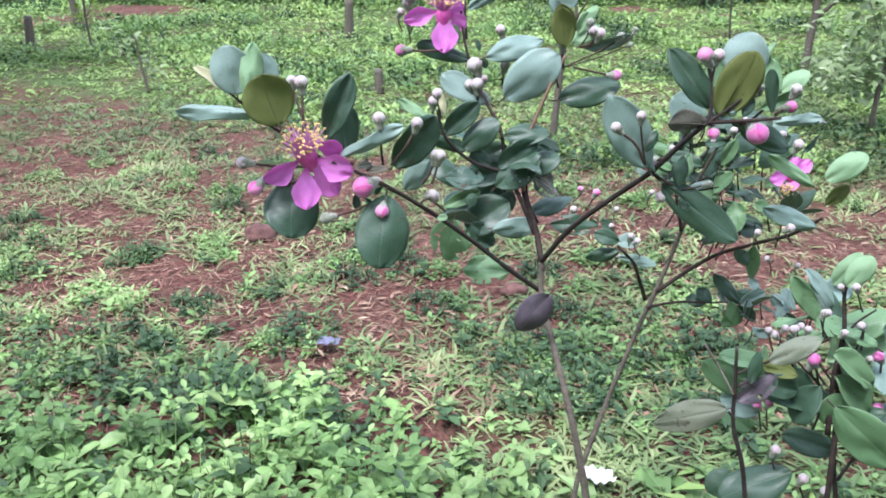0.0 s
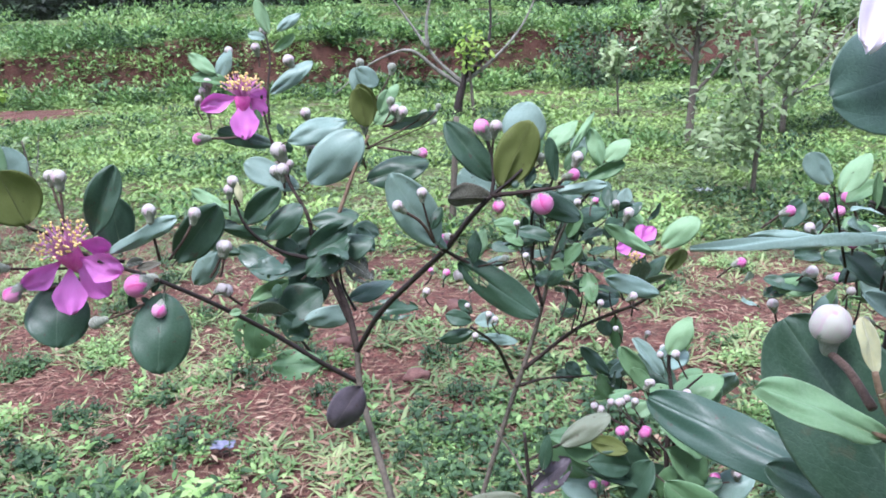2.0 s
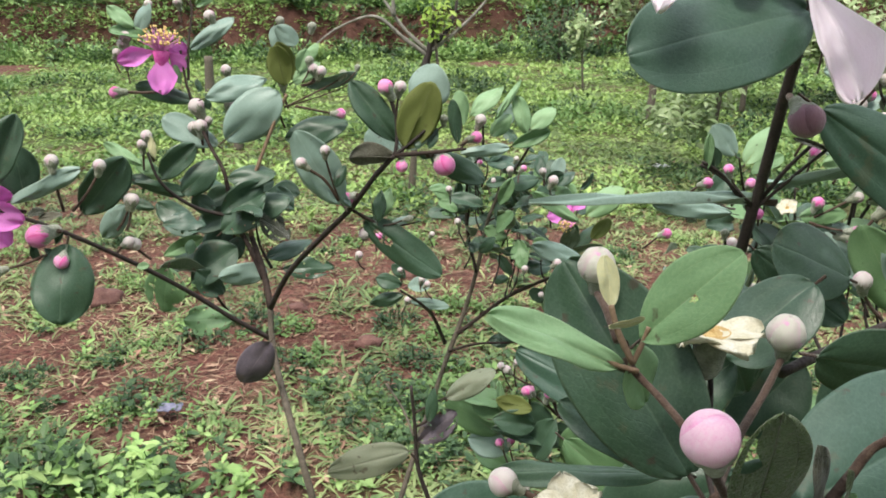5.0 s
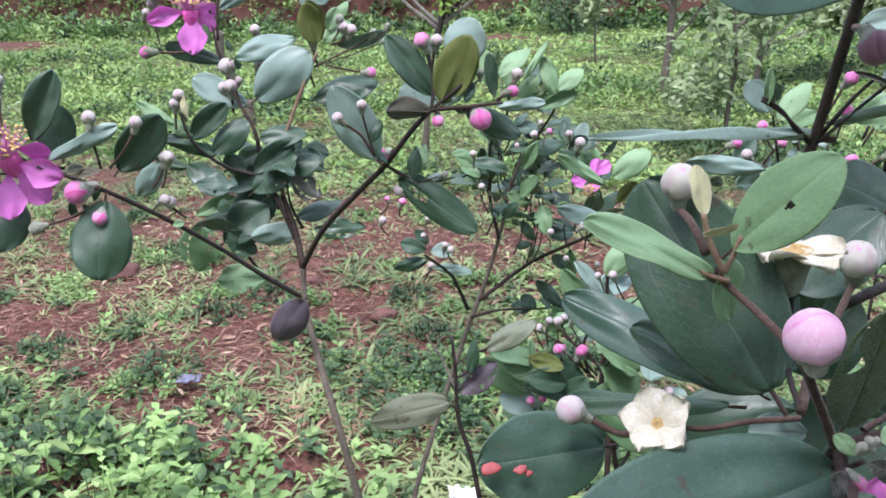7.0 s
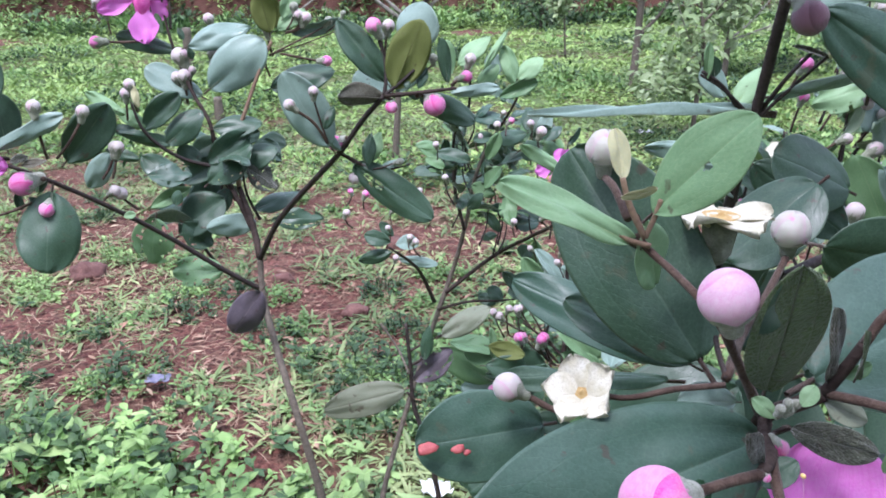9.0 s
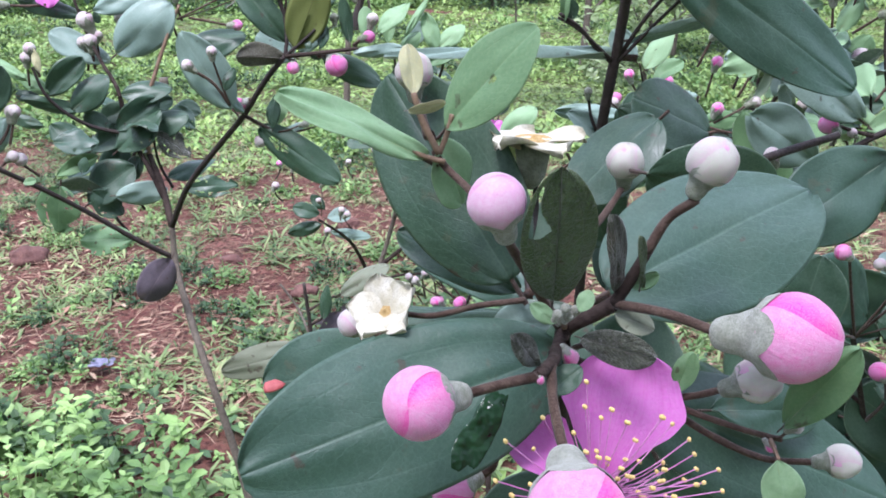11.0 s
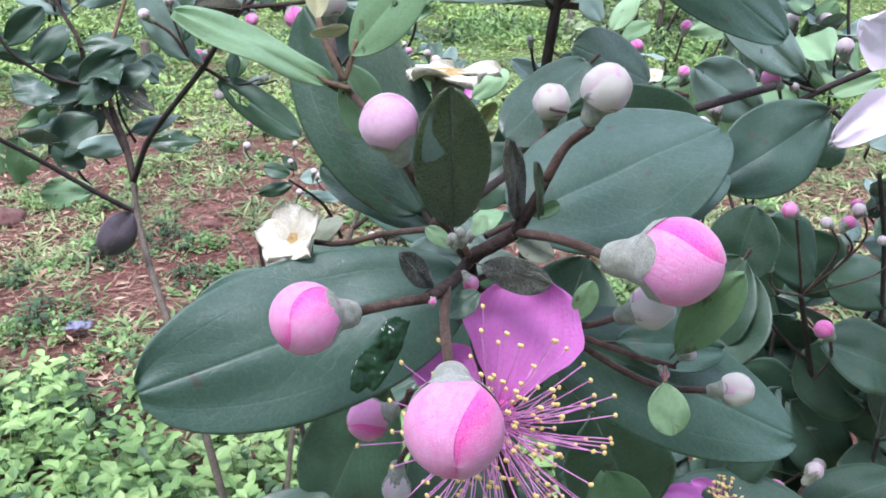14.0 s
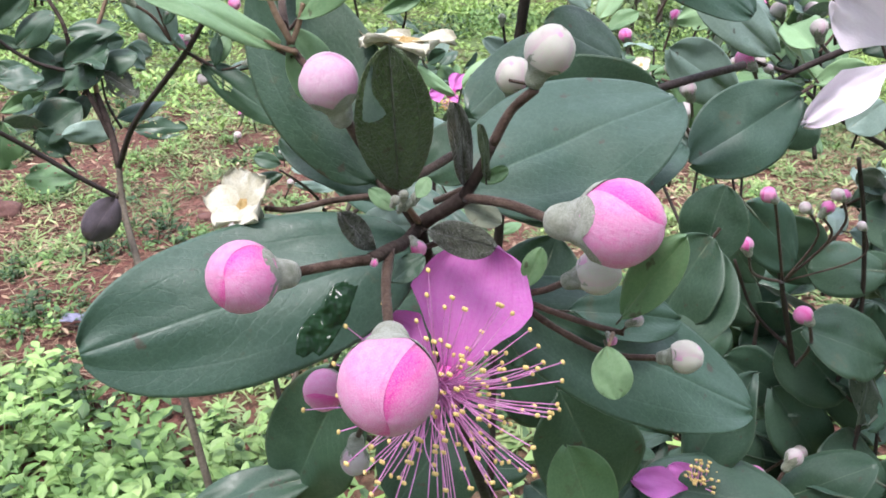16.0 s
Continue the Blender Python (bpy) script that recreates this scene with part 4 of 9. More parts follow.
def meadow():
    bed, lush, shady, rnd = Bed(7), Bed(70), Bed(71), random.Random(13)
    for _ in range(34000):
        y = 4.0 + 17 * rnd.random() ** 1.5
        x = rnd.uniform(-0.62 * y - 0.4, 0.84 * y + 0.5)
        if rnd.random() > ease(3.6, 5.6, y + 0.5 * x) or bareness(x, y) > 0.30 + 0.4 * rnd.random():
            continue
        z = height(x, y)
        size = 0.026 + 0.0045 * y
        for _ in range(3):
            az = rnd.uniform(0, 6.283)
            l = size * rnd.uniform(0.6, 1.3)
            lift = rnd.uniform(0.1, 0.9)
            bed.add((x + rnd.uniform(-0.06, 0.06), y + rnd.uniform(-0.06, 0.06), z), (math.cos(az), math.sin(az), lift), (-math.cos(az) * lift, -math.sin(az) * lift, 1), l, l * rnd.uniform(0.25, 0.5), rnd.uniform(0.1, 0.5))
    for _ in range(3800):
        y = 4.0 + 10.5 * rnd.random() ** 1.2
        x = rnd.uniform(-0.62 * y - 0.4, 0.84 * y + 0.5)
        thick = 0.7 * noise.noise((x * 0.55, y * 0.8, 31)) + 0.3 * noise.noise((x * 1.6, y * 2.0, 32))
        if rnd.random() > ease(3.6, 5.0, y + 0.5 * x) or thick < -0.12 + 0.25 * rnd.random() or bareness(x, y) > 0.5:
            continue
        r = rnd.uniform(0.05, 0.16) + 0.006 * y
        into = bed if thick < 0.08 or rnd.random() < 0.2 else lush if noise.noise((x * 1.1, y * 1.4, 33)) > -0.05 else shady
        clump(into, rnd, x, y, r, r * rnd.uniform(0.5, 1.1), 30, 0.030 + 0.0030 * y)
    bed.make("meadow_grass", MEADOW, "green meadow grass on the clearing and the bank", "grass", 0.4, True)
    lush.make("meadow_herbs", LUSH, "green leafy herbs standing in clumps in the grass", "herbs", 0.45, True)
    shady.make("meadow_herbs", DARKWEED, "dark green leafy herbs standing in clumps in the grass", "herbs", 0.45, True)


def bush_bed():
    """Broad-leaved brush and ferny clumps on and above the bank."""
    green, dark, rnd = Bed(8), Bed(9), random.Random(14)
    for k in range(2500):
        y = 13.3 + 9.0 * rnd.random()
        x = rnd.uniform(-0.62 * y - 1, 0.86 * y + 1)
        if k % 5 < 3:
            y = bank_edge(x) + rnd.choice((rnd.uniform(-0.7, 0.1), rnd.uniform(0.5, 1.7), rnd.uniform(-0.4, 1.4)))
        if bareness(x, y) > 0.35 and rnd.random() < 0.72:
            continue
        high = noise.noise((x * 0.6, y * 0.6, 71))
        r = rnd.uniform(0.12, 0.26) + 0.22 * max(0.0, high) + 0.10 * ease(-1.0, -5.0, x)
        clump(dark if rnd.random() < 0.34 - 0.5 * high else green, rnd, x, y, r, r * rnd.uniform(0.7, 1.35), 46, rnd.uniform(0.06, 0.12), 0.5)
    green.make("brush", LUSH, "green leafy brush growing over the earth bank", "brush", 0.45, True)
    dark.make("brush", DARKWEED, "dark green leafy brush growing over the earth bank", "brush", 0.45, True)


# Near-black leaf tints: the wood's shade is put into the colour.
WOOD_LEAF = weed_material("shade_dark_foliage", (0.012, 0.022, 0.010), (0.022, 0.040, 0.016), (0.04, 0.07, 0.026), rough=0.6)


def far_wood():
    """The edge of a wood behind the rising ground, its shade in the leaf colour."""
    bed, rnd = Bed(10), random.Random(15)
    for _ in range(17000):
        x = rnd.uniform(-22, 30)
        y = 23.5 + 0.06 * abs(x) + rnd.uniform(0, 3.5)
        top = 3.4 + 1.6 * noise.noise((x * 0.35, 1, 0))
        z = height(x, y) + top * rnd.random() ** 0.8
        l = rnd.uniform(0.18, 0.42)
        bed.add((x, y, z), (rnd.uniform(-1, 1), rnd.uniform(-1, 0.2), rnd.uniform(-0.6, 0.8)), (rnd.uniform(-0.5, 0.5), -0.6, 1), l, l * 0.55, 0.25)
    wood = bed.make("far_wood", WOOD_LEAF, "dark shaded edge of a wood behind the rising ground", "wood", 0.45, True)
    for k in range(12):
        x = rnd.uniform(-19, 26)
        y = 23.4 + 0.06 * abs(x) + rnd.uniform(-0.4, 1.2)
        z = height(x, y)
        part("trunk", tube(((x, y, z - 0.1), (x + rnd.uniform(-0.2, 0.2), y, z + 1.6), (x + rnd.uniform(-0.5, 0.5), y, z + 3.6)), rnd.uniform(0.05, 0.13), 0.04, 7, 3), DARK_BARK, wood)


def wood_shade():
    """A near-black sheet added behind the wood edge; its colour holds the wood's shade."""
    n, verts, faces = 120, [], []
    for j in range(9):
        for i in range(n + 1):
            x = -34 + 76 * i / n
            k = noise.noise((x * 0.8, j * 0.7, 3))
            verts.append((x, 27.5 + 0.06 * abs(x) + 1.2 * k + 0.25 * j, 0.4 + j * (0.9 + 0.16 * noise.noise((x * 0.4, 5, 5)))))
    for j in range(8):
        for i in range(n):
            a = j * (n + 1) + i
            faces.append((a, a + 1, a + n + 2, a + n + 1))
    k = Nodes("wood_painted_shade", 0.9, 0.1)
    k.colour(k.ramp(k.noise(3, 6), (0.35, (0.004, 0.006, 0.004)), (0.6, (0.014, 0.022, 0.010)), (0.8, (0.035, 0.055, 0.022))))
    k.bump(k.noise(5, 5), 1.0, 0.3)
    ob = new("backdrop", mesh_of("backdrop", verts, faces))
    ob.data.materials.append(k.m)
    tagged(ob, "near-black sheet added behind the wood edge for its shade", "wood", kind="structure")


def sky_blocking_grove():
    """Unseen trees added beside and behind the path to block the low sky."""
    rnd, bed = random.Random(17), Bed(17)
    ring = []
    for k in range(46):
        a = radians(128 + 284 * k / 45)
        r = 8.5 + 2.5 * rnd.random()
        ring.append((r * math.cos(a) + 1.0, r * math.sin(a) - 1.0, rnd.uniform(4.5, 6.5)))
    for x, y, top in ring:
        for _ in range(330):
            d = Vector((rnd.gauss(0, 1), rnd.gauss(0, 1), rnd.gauss(0, 1))).normalized() * rnd.random() ** 0.4
            l = rnd.uniform(0.25, 0.5)
            bed.add((x + d.x * 1.1, y + d.y * 1.1, 0.4 + top * (0.5 + 0.5 * d.z)), (rnd.uniform(-1, 1), rnd.uniform(-1, 1), rnd.uniform(-0.8, 0.6)), (rnd.uniform(-1, 1), rnd.uniform(-1, 1), 1), l, l * 0.6, 0.25)
    grove = bed.make("grove", DARKWEED, "leafy plantation trees standing round the clearing", "trees", 0.45, True)
    for x, y, top in ring:
        part("trunk", tube(((x, y, -0.1), (x + 0.1, y, top * 0.5), (x, y, top * 0.8)), 0.09, 0.03, 7, 3), DARK_BARK, grove)


def cover_around():
    """Grass and weeds over the rest of the clearing."""
    bed, weeds, rnd = Bed(18), Bed(19), random.Random(18)
    for _ in range(60000):
        x, y = rnd.uniform(-9, 9.5), rnd.uniform(-6, 13)
        if (y > 1.5 and -0.64 * y - 0.25 < x < 0.82 * y + 0.25) or noise.noise((x * 0.9, y * 0.9, 51)) > 0.32:
            continue
        z = height(x, y)
        for _ in range(2):
            az, l = rnd.uniform(0, 6.283), rnd.uniform(0.05, 0.12)
            wide = rnd.random() < 0.35
            (weeds if wide else bed).add((x + rnd.uniform(-0.08, 0.08), y + rnd.uniform(-0.08, 0.08), z), (math.cos(az), math.sin(az), rnd.uniform(0.1, 1.0)), (-math.cos(az) * 0.6, -math.sin(az) * 0.6, 1), l, l * (0.55 if wide else 0.25), rnd.uniform(0.1, 0.6))
    bed.make("short_grass", MEADOW, "short green grass over the rest of the clearing", "grass", 0.4, True)
    weeds.make("weeds", WEED, "scattered broad-leaved green weeds in the grass", "weeds", 0.45, True)


def shade_tree(x, y, low, top, r, seed):
    """An unseen bushy tree, added to keep the southern sky off the close shrub."""
    ob = thing("young_tree", (x, y, height(x, y)), "unseen bushy dark green tree added to shade the close shrub", "tree")
    rnd, bed = random.Random(seed), Bed(seed)
    z0, mid = height(x, y), (low + top) / 2
    part("trunk", tube(((x, y, z0), (x + 0.02, y - 0.02, low), (x, y, top * 0.9)), 0.022, 0.006, 8, 5), BARK, ob)
    for k in range(9):
        az, h = 2.4 * k, low + (top - low) * (0.08 + 0.09 * k)
        tip = (x + r * 0.8 * math.cos(az), y + r * 0.6 * math.sin(az), h + 0.25)
        part("limb", tube(((x, y, h - 0.1), (x + r * 0.4 * math.cos(az), y + r * 0.3 * math.sin(az), h + 0.1), tip), 0.007, 0.002, 6, 4), BARK, ob)
    for _ in range(1500):
        d = Vector((rnd.gauss(0, 1), rnd.gauss(0, 1), rnd.gauss(0, 1))).normalized() * rnd.random() ** 0.45
        l = rnd.uniform(0.05, 0.10)
        bed.add((x + d.x * r, y + d.y * r * 0.75, mid + d.z * (top - low) * 0.5), (rnd.uniform(-1, 1), rnd.uniform(-1, 1), rnd.uniform(-0.8, 0.5)), (rnd.uniform(-1, 1), rnd.uniform(-1, 1), 1), l, l * 0.55, 0.25)
    crown = bed.make("crown", DARKWEED, "", "")
    crown.parent = ob
    crown.matrix_parent_inverse = REST[ob.name].inverted()
    del crown["kind"]


shade_tree(0.40, -0.60, 1.25, 3.00, 0.75, 20)
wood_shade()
cover_around()
sky_blocking_grove()
far_wood()
bush_bed()
meadow()
weed_bed()
grass_bed()


# ---- the flowering shrub in the clearing ----

myrtle = thing("flowering_shrub", (0.1100, 0.4700, 0.0000), "slender flowering shrub with dark oval leaves, pink buds and magenta flowers", "shrub")
stem(myrtle, ((0.1100, 0.4700, 0.0000), (0.0846, 0.4750, 0.8128), (0.0731, 0.4850, 0.8672), (0.0624, 0.5050, 0.9060), (0.0552, 0.5280, 0.9342), (0.0553, 0.5330, 0.9541)), 0.0027, 0.0019, GREY_BARK, "trunk")
stem(myrtle, ((0.0553, 0.5330, 0.9541), (0.0711, 0.5100, 0.9861), (0.0951, 0.4850, 1.0171), (0.1115, 0.4670, 1.0374), (0.1254, 0.4550, 1.0581), (0.1351, 0.4500, 1.0691)), 0.0019, 0.0013, DARK_BARK, "branch")
stem(myrtle, ((0.1351, 0.4500, 1.0691), (0.1445, 0.4490, 1.0696), (0.1591, 0.4470, 1.0709), (0.1725, 0.4470, 1.0719)), 0.0013, 0.0008, BARK, "branch")
stem(myrtle, ((0.1351, 0.4500, 1.0691), (0.1367, 0.4520, 1.0776), (0.1360, 0.4550, 1.0888), (0.1339, 0.4550, 1.0975)), 0.0011, 0.0008, DARK_BARK, "branch")
stem(myrtle, ((0.1351, 0.4500, 1.0691), (0.1446, 0.4490, 1.0763), (0.1512, 0.4490, 1.0819)), 0.0010, 0.0007, DARK_BARK, "branch")
stem(myrtle, ((0.0551, 0.5300, 0.9333), (0.0345, 0.5200, 0.9524), (0.0101, 0.5100, 0.9764), (-0.0162, 0.4900, 1.0039), (-0.0394, 0.4750, 1.0243), (-0.0568, 0.4650, 1.0372), (-0.0711, 0.4600, 1.0452)), 0.0017, 0.0010, DARK_BARK, "branch")
stem(myrtle, ((0.0553, 0.5330, 0.9541), (0.0516, 0.5450, 0.9737), (0.0437, 0.5600, 0.9950)), 0.0022, 0.0018, BARK, "branch")
stem(myrtle, ((0.0513, 0.5450, 0.9698), (0.0419, 0.5550, 0.9906), (0.0316, 0.5650, 1.0116), (0.0273, 0.5750, 1.0364), (0.0183, 0.5850, 1.0519), (0.0088, 0.6000, 1.0708), (0.0021, 0.6100, 1.0924), (-0.0003, 0.6150, 1.1125)), 0.0018, 0.0008, BARK, "branch")
stem(myrtle, ((0.0437, 0.5600, 0.9950), (0.0432, 0.5700, 1.0215), (0.0521, 0.5750, 1.0449), (0.0642, 0.5800, 1.0717), (0.0714, 0.5820, 1.0858)), 0.0016, 0.0010, TAN_STALK, "branch")
stem(myrtle, ((0.0313, 0.5650, 1.0078), (0.0072, 0.5600, 1.0177), (-0.0112, 0.5550, 1.0382), (-0.0156, 0.5550, 1.0546)), 0.0013, 0.0008, DARK_BARK, "branch")
leaf(myrtle, (-0.0413, 0.4650, 1.0234), (-0.0455, 0.4450, 0.9858), 0.0320, (0.11, -0.90, 0.40))
leaf(myrtle, (-0.0661, 0.4650, 1.0475), (-0.0297, 0.4650, 1.0584), 0.0105, (0.16, -0.83, -0.54), "pale", 2)
leaf(myrtle, (-0.0748, 0.4700, 1.0564), (-0.0601, 0.4700, 1.0924), 0.0171, (0.01, -1.00, -0.00), "dark", 1)
leaf(myrtle, (-0.0664, 0.4850, 1.0438), (-0.0682, 0.4850, 1.0740), 0.0219, (0.50, -0.86, 0.03))
leaf(myrtle, (-0.0389, 0.4900, 1.0340), (-0.0125, 0.4900, 1.0628), 0.0252, (0.19, -0.96, -0.18), "dark", 1)
leaf(myrtle, (-0.0175, 0.5000, 1.0350), (-0.0355, 0.5000, 1.0155), 0.0145, (-0.21, -0.96, 0.20), "pale", 2)
leaf(myrtle, (-0.0031, 0.5200, 0.9891), (-0.0099, 0.5200, 0.9595), 0.0297, (-0.30, -0.95, 0.07), "mid", 8)
leaf(myrtle, (0.0338, 0.5200, 0.9525), (0.0022, 0.5200, 0.9550), 0.0206, (0.05, -0.75, 0.66), "mid", 11)
leaf(myrtle, (0.0581, 0.4940, 0.9471), (0.0383, 0.4940, 0.9201), 0.0209, (-0.14, -0.98, 0.10), "purple")
leaf(myrtle, (-0.0519, 0.4600, 1.0398), (-0.0388, 0.4600, 1.0408), 0.0055, (0.05, 0.74, -0.67), "brown")
leaf(myrtle, (-0.0574, 0.4600, 1.0416), (-0.0484, 0.4600, 1.0443), 0.0047, (-0.16, -0.83, 0.54), "brown", 1)
leaf(myrtle, (-0.0482, 0.4680, 1.0229), (-0.0442, 0.4680, 1.0297), 0.0039, (-0.17, -0.98, 0.10), "dark", 1)
leaf(myrtle, (-0.0600, 0.4680, 1.0234), (-0.0591, 0.4680, 1.0138), 0.0049, (0.30, -0.95, 0.03), "dark", 3)
leaf(myrtle, (-0.0545, 0.4680, 1.0206), (-0.0505, 0.4680, 1.0172), 0.0035, (0.51, -0.62, 0.60), "dark", 3)
leaf(myrtle, (-0.0135, 0.4900, 1.0003), (-0.0069, 0.4900, 1.0017), 0.0047, (-0.10, -0.88, 0.47), "young", 1)
leaf(myrtle, (-0.0966, 0.4700, 1.0317), (-0.0963, 0.4500, 1.0031), 0.0325, (0.19, -0.90, 0.40))
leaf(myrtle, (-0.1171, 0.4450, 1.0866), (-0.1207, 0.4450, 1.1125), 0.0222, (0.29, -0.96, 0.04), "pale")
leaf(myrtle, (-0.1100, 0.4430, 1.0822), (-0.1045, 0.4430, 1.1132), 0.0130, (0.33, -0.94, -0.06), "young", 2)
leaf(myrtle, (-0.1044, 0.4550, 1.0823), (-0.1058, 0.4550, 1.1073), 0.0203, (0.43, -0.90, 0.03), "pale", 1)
leaf(myrtle, (-0.0947, 0.4400, 1.0709), (-0.1033, 0.4400, 1.0979), 0.0277, (-0.37, 0.92, -0.12), "olive")
leaf(myrtle, (-0.1243, 0.4450, 1.0891), (-0.1387, 0.4450, 1.1020), 0.0079, (0.54, -0.60, 0.60), "cream", 3)
leaf(myrtle, (-0.1084, 0.4400, 1.0770), (-0.1508, 0.4400, 1.0831), 0.0091, (0.10, -0.71, 0.69), "pale", 2)
stem(myrtle, ((-0.0942, 0.4740, 1.0550), (-0.1025, 0.4620, 1.0639), (-0.1116, 0.4520, 1.0759), (-0.1216, 0.4460, 1.0875)), 0.0010, 0.0006, BARK, "branch")
stem(myrtle, ((-0.0605, 0.4680, 1.0416), (-0.0789, 0.4740, 1.0434), (-0.0956, 0.4740, 1.0557)), 0.0010, 0.0009, BARK, "branch")
bud(myrtle, (-0.0874, 0.4700, 1.0883), (-0.04, 0.09, 1.00), 0.0039, "pale", -0.7)
stem(myrtle, ((-0.0864, 0.4620, 1.0613), (-0.0868, 0.4657, 1.0703), (-0.0872, 0.4695, 1.0828)), 0.00089, 0.00078, FUZZY_STALK, "stalk")
bud(myrtle, (-0.0938, 0.4750, 1.0884), (-0.14, 0.18, 0.97), 0.0031, "pale", 0.6)
stem(myrtle, ((-0.0869, 0.4650, 1.0700), (-0.0899, 0.4694, 1.0755), (-0.0932, 0.4742, 1.0841)), 0.00072, 0.00063, FUZZY_STALK, "stalk")
bud(myrtle, (-0.1209, 0.4550, 1.0461), (-0.98, -0.14, 0.16), 0.0036, "pale", -0.7)
stem(myrtle, ((-0.0789, 0.4720, 1.0391), (-0.1012, 0.4650, 1.0410), (-0.1159, 0.4557, 1.0453)), 0.00083, 0.00072, FUZZY_STALK, "stalk")
bud(myrtle, (-0.1150, 0.4547, 1.0313), (-0.51, -0.76, -0.40), 0.0044, "pink", 0.2)
stem(myrtle, ((-0.0830, 0.4720, 1.0328), (-0.1033, 0.4660, 1.0301), (-0.1118, 0.4595, 1.0338)), 0.00101, 0.00088, FUZZY_STALK, "stalk")
bud(myrtle, (-0.0539, 0.4620, 1.0295), (-0.69, -0.71, -0.09), 0.0063, "deep", -0.7)
stem(myrtle, ((-0.0443, 0.4650, 1.0308), (-0.0447, 0.4681, 1.0301), (-0.0477, 0.4684, 1.0303)), 0.00146, 0.00127, FUZZY_STALK, "stalk")
bud(myrtle, (-0.0436, 0.4600, 1.0155), (-0.06, -0.85, -0.52), 0.0040, "pink", -1.0)
stem(myrtle, ((-0.0366, 0.4660, 1.0185), (-0.0399, 0.4664, 1.0185), (-0.0433, 0.4648, 1.0184)), 0.00092, 0.00080, FUZZY_STALK, "stalk")
bud(myrtle, (-0.0756, 0.4550, 1.0129), (-0.97, -0.15, -0.19), 0.0034, "green", 0.7)
stem(myrtle, ((-0.0515, 0.4630, 1.0189), (-0.0602, 0.4595, 1.0159), (-0.0709, 0.4557, 1.0138)), 0.00079, 0.00068, FUZZY_STALK, "stalk")
bud(myrtle, (-0.0443, 0.4700, 1.0677), (-0.04, 0.19, 0.98), 0.0037, "pale", -0.6)
stem(myrtle, ((-0.0437, 0.4750, 1.0392), (-0.0439, 0.4718, 1.0492), (-0.0441, 0.4690, 1.0626)), 0.00085, 0.00074, FUZZY_STALK, "stalk")
bud(myrtle, (-0.0234, 0.4800, 1.0626), (0.26, -0.02, 0.97), 0.0035, "pale", -0.6)
stem(myrtle, ((-0.0390, 0.4750, 1.0389), (-0.0321, 0.4776, 1.0467), (-0.0247, 0.4801, 1.0578)), 0.00081, 0.00070, FUZZY_STALK, "stalk")
bud(myrtle, (-0.0110, 0.4900, 1.0403), (0.24, -0.02, 0.97), 0.0036, "pale", 1.0)
stem(myrtle, ((-0.0161, 0.4900, 1.0229), (-0.0144, 0.4901, 1.0275), (-0.0123, 0.4901, 1.0353)), 0.00083, 0.00072, FUZZY_STALK, "stalk")
bud(myrtle, (-0.0156, 0.5000, 1.0114), (0.68, -0.73, -0.08), 0.0038, "pale", 0.7)
stem(myrtle, ((-0.0086, 0.5050, 0.9999), (-0.0147, 0.5053, 1.0053), (-0.0193, 0.5039, 1.0118)), 0.00086, 0.00075, FUZZY_STALK, "stalk")
leaf(myrtle, (-0.0116, 0.5600, 1.0364), (0.0121, 0.5600, 1.0581), 0.0167, (-0.06, -1.00, 0.06), "dark", 1)
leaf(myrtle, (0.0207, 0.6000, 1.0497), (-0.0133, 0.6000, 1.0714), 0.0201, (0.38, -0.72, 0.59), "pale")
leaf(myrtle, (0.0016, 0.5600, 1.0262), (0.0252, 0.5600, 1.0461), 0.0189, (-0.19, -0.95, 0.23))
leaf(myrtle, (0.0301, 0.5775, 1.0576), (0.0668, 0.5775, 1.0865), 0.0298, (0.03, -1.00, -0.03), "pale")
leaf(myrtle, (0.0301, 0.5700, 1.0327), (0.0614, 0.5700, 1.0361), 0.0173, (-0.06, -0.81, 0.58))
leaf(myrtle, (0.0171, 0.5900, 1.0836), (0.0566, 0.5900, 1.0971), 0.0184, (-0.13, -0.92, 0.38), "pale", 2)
leaf(myrtle, (0.0070, 0.6100, 1.0787), (-0.0318, 0.6100, 1.0918), 0.0127, (0.18, -0.83, 0.53))
leaf(myrtle, (0.0680, 0.5850, 1.0551), (0.1103, 0.5850, 1.0665), 0.0219, (-0.12, -0.88, 0.45))
leaf(myrtle, (0.0249, 0.5650, 1.0112), (0.0524, 0.5650, 1.0299), 0.0187, (-0.08, -0.99, 0.11), "dark", 1)
leaf(myrtle, (0.0244, 0.5600, 0.9994), (0.0530, 0.5600, 1.0242), 0.0271, (-0.40, -0.79, 0.46), "dark", 11)
leaf(myrtle, (0.0421, 0.5700, 1.0084), (0.0692, 0.5700, 1.0181), 0.0187, (-0.18, -0.85, 0.50))
leaf(myrtle, (0.0492, 0.5650, 1.0078), (0.0691, 0.5650, 0.9920), 0.0198, (0.45, -0.68, 0.57), "brown", 8)
leaf(myrtle, (0.0026, 0.5550, 0.9669), (0.0316, 0.5550, 0.9911), 0.0285, (-0.39, -0.79, 0.47), "dark", 1)
leaf(myrtle, (0.0222, 0.5450, 0.9732), (0.0530, 0.5450, 0.9724), 0.0164, (-0.00, -0.99, -0.12), "pale", 2)
leaf(myrtle, (0.0072, 0.5500, 0.9763), (0.0240, 0.5500, 0.9591), 0.0188, (0.29, -0.92, 0.28), "dark", 11)
leaf(myrtle, (-0.0119, 0.5500, 0.9877), (0.0132, 0.5500, 0.9992), 0.0104, (-0.12, -0.95, 0.27), "mid", 1)
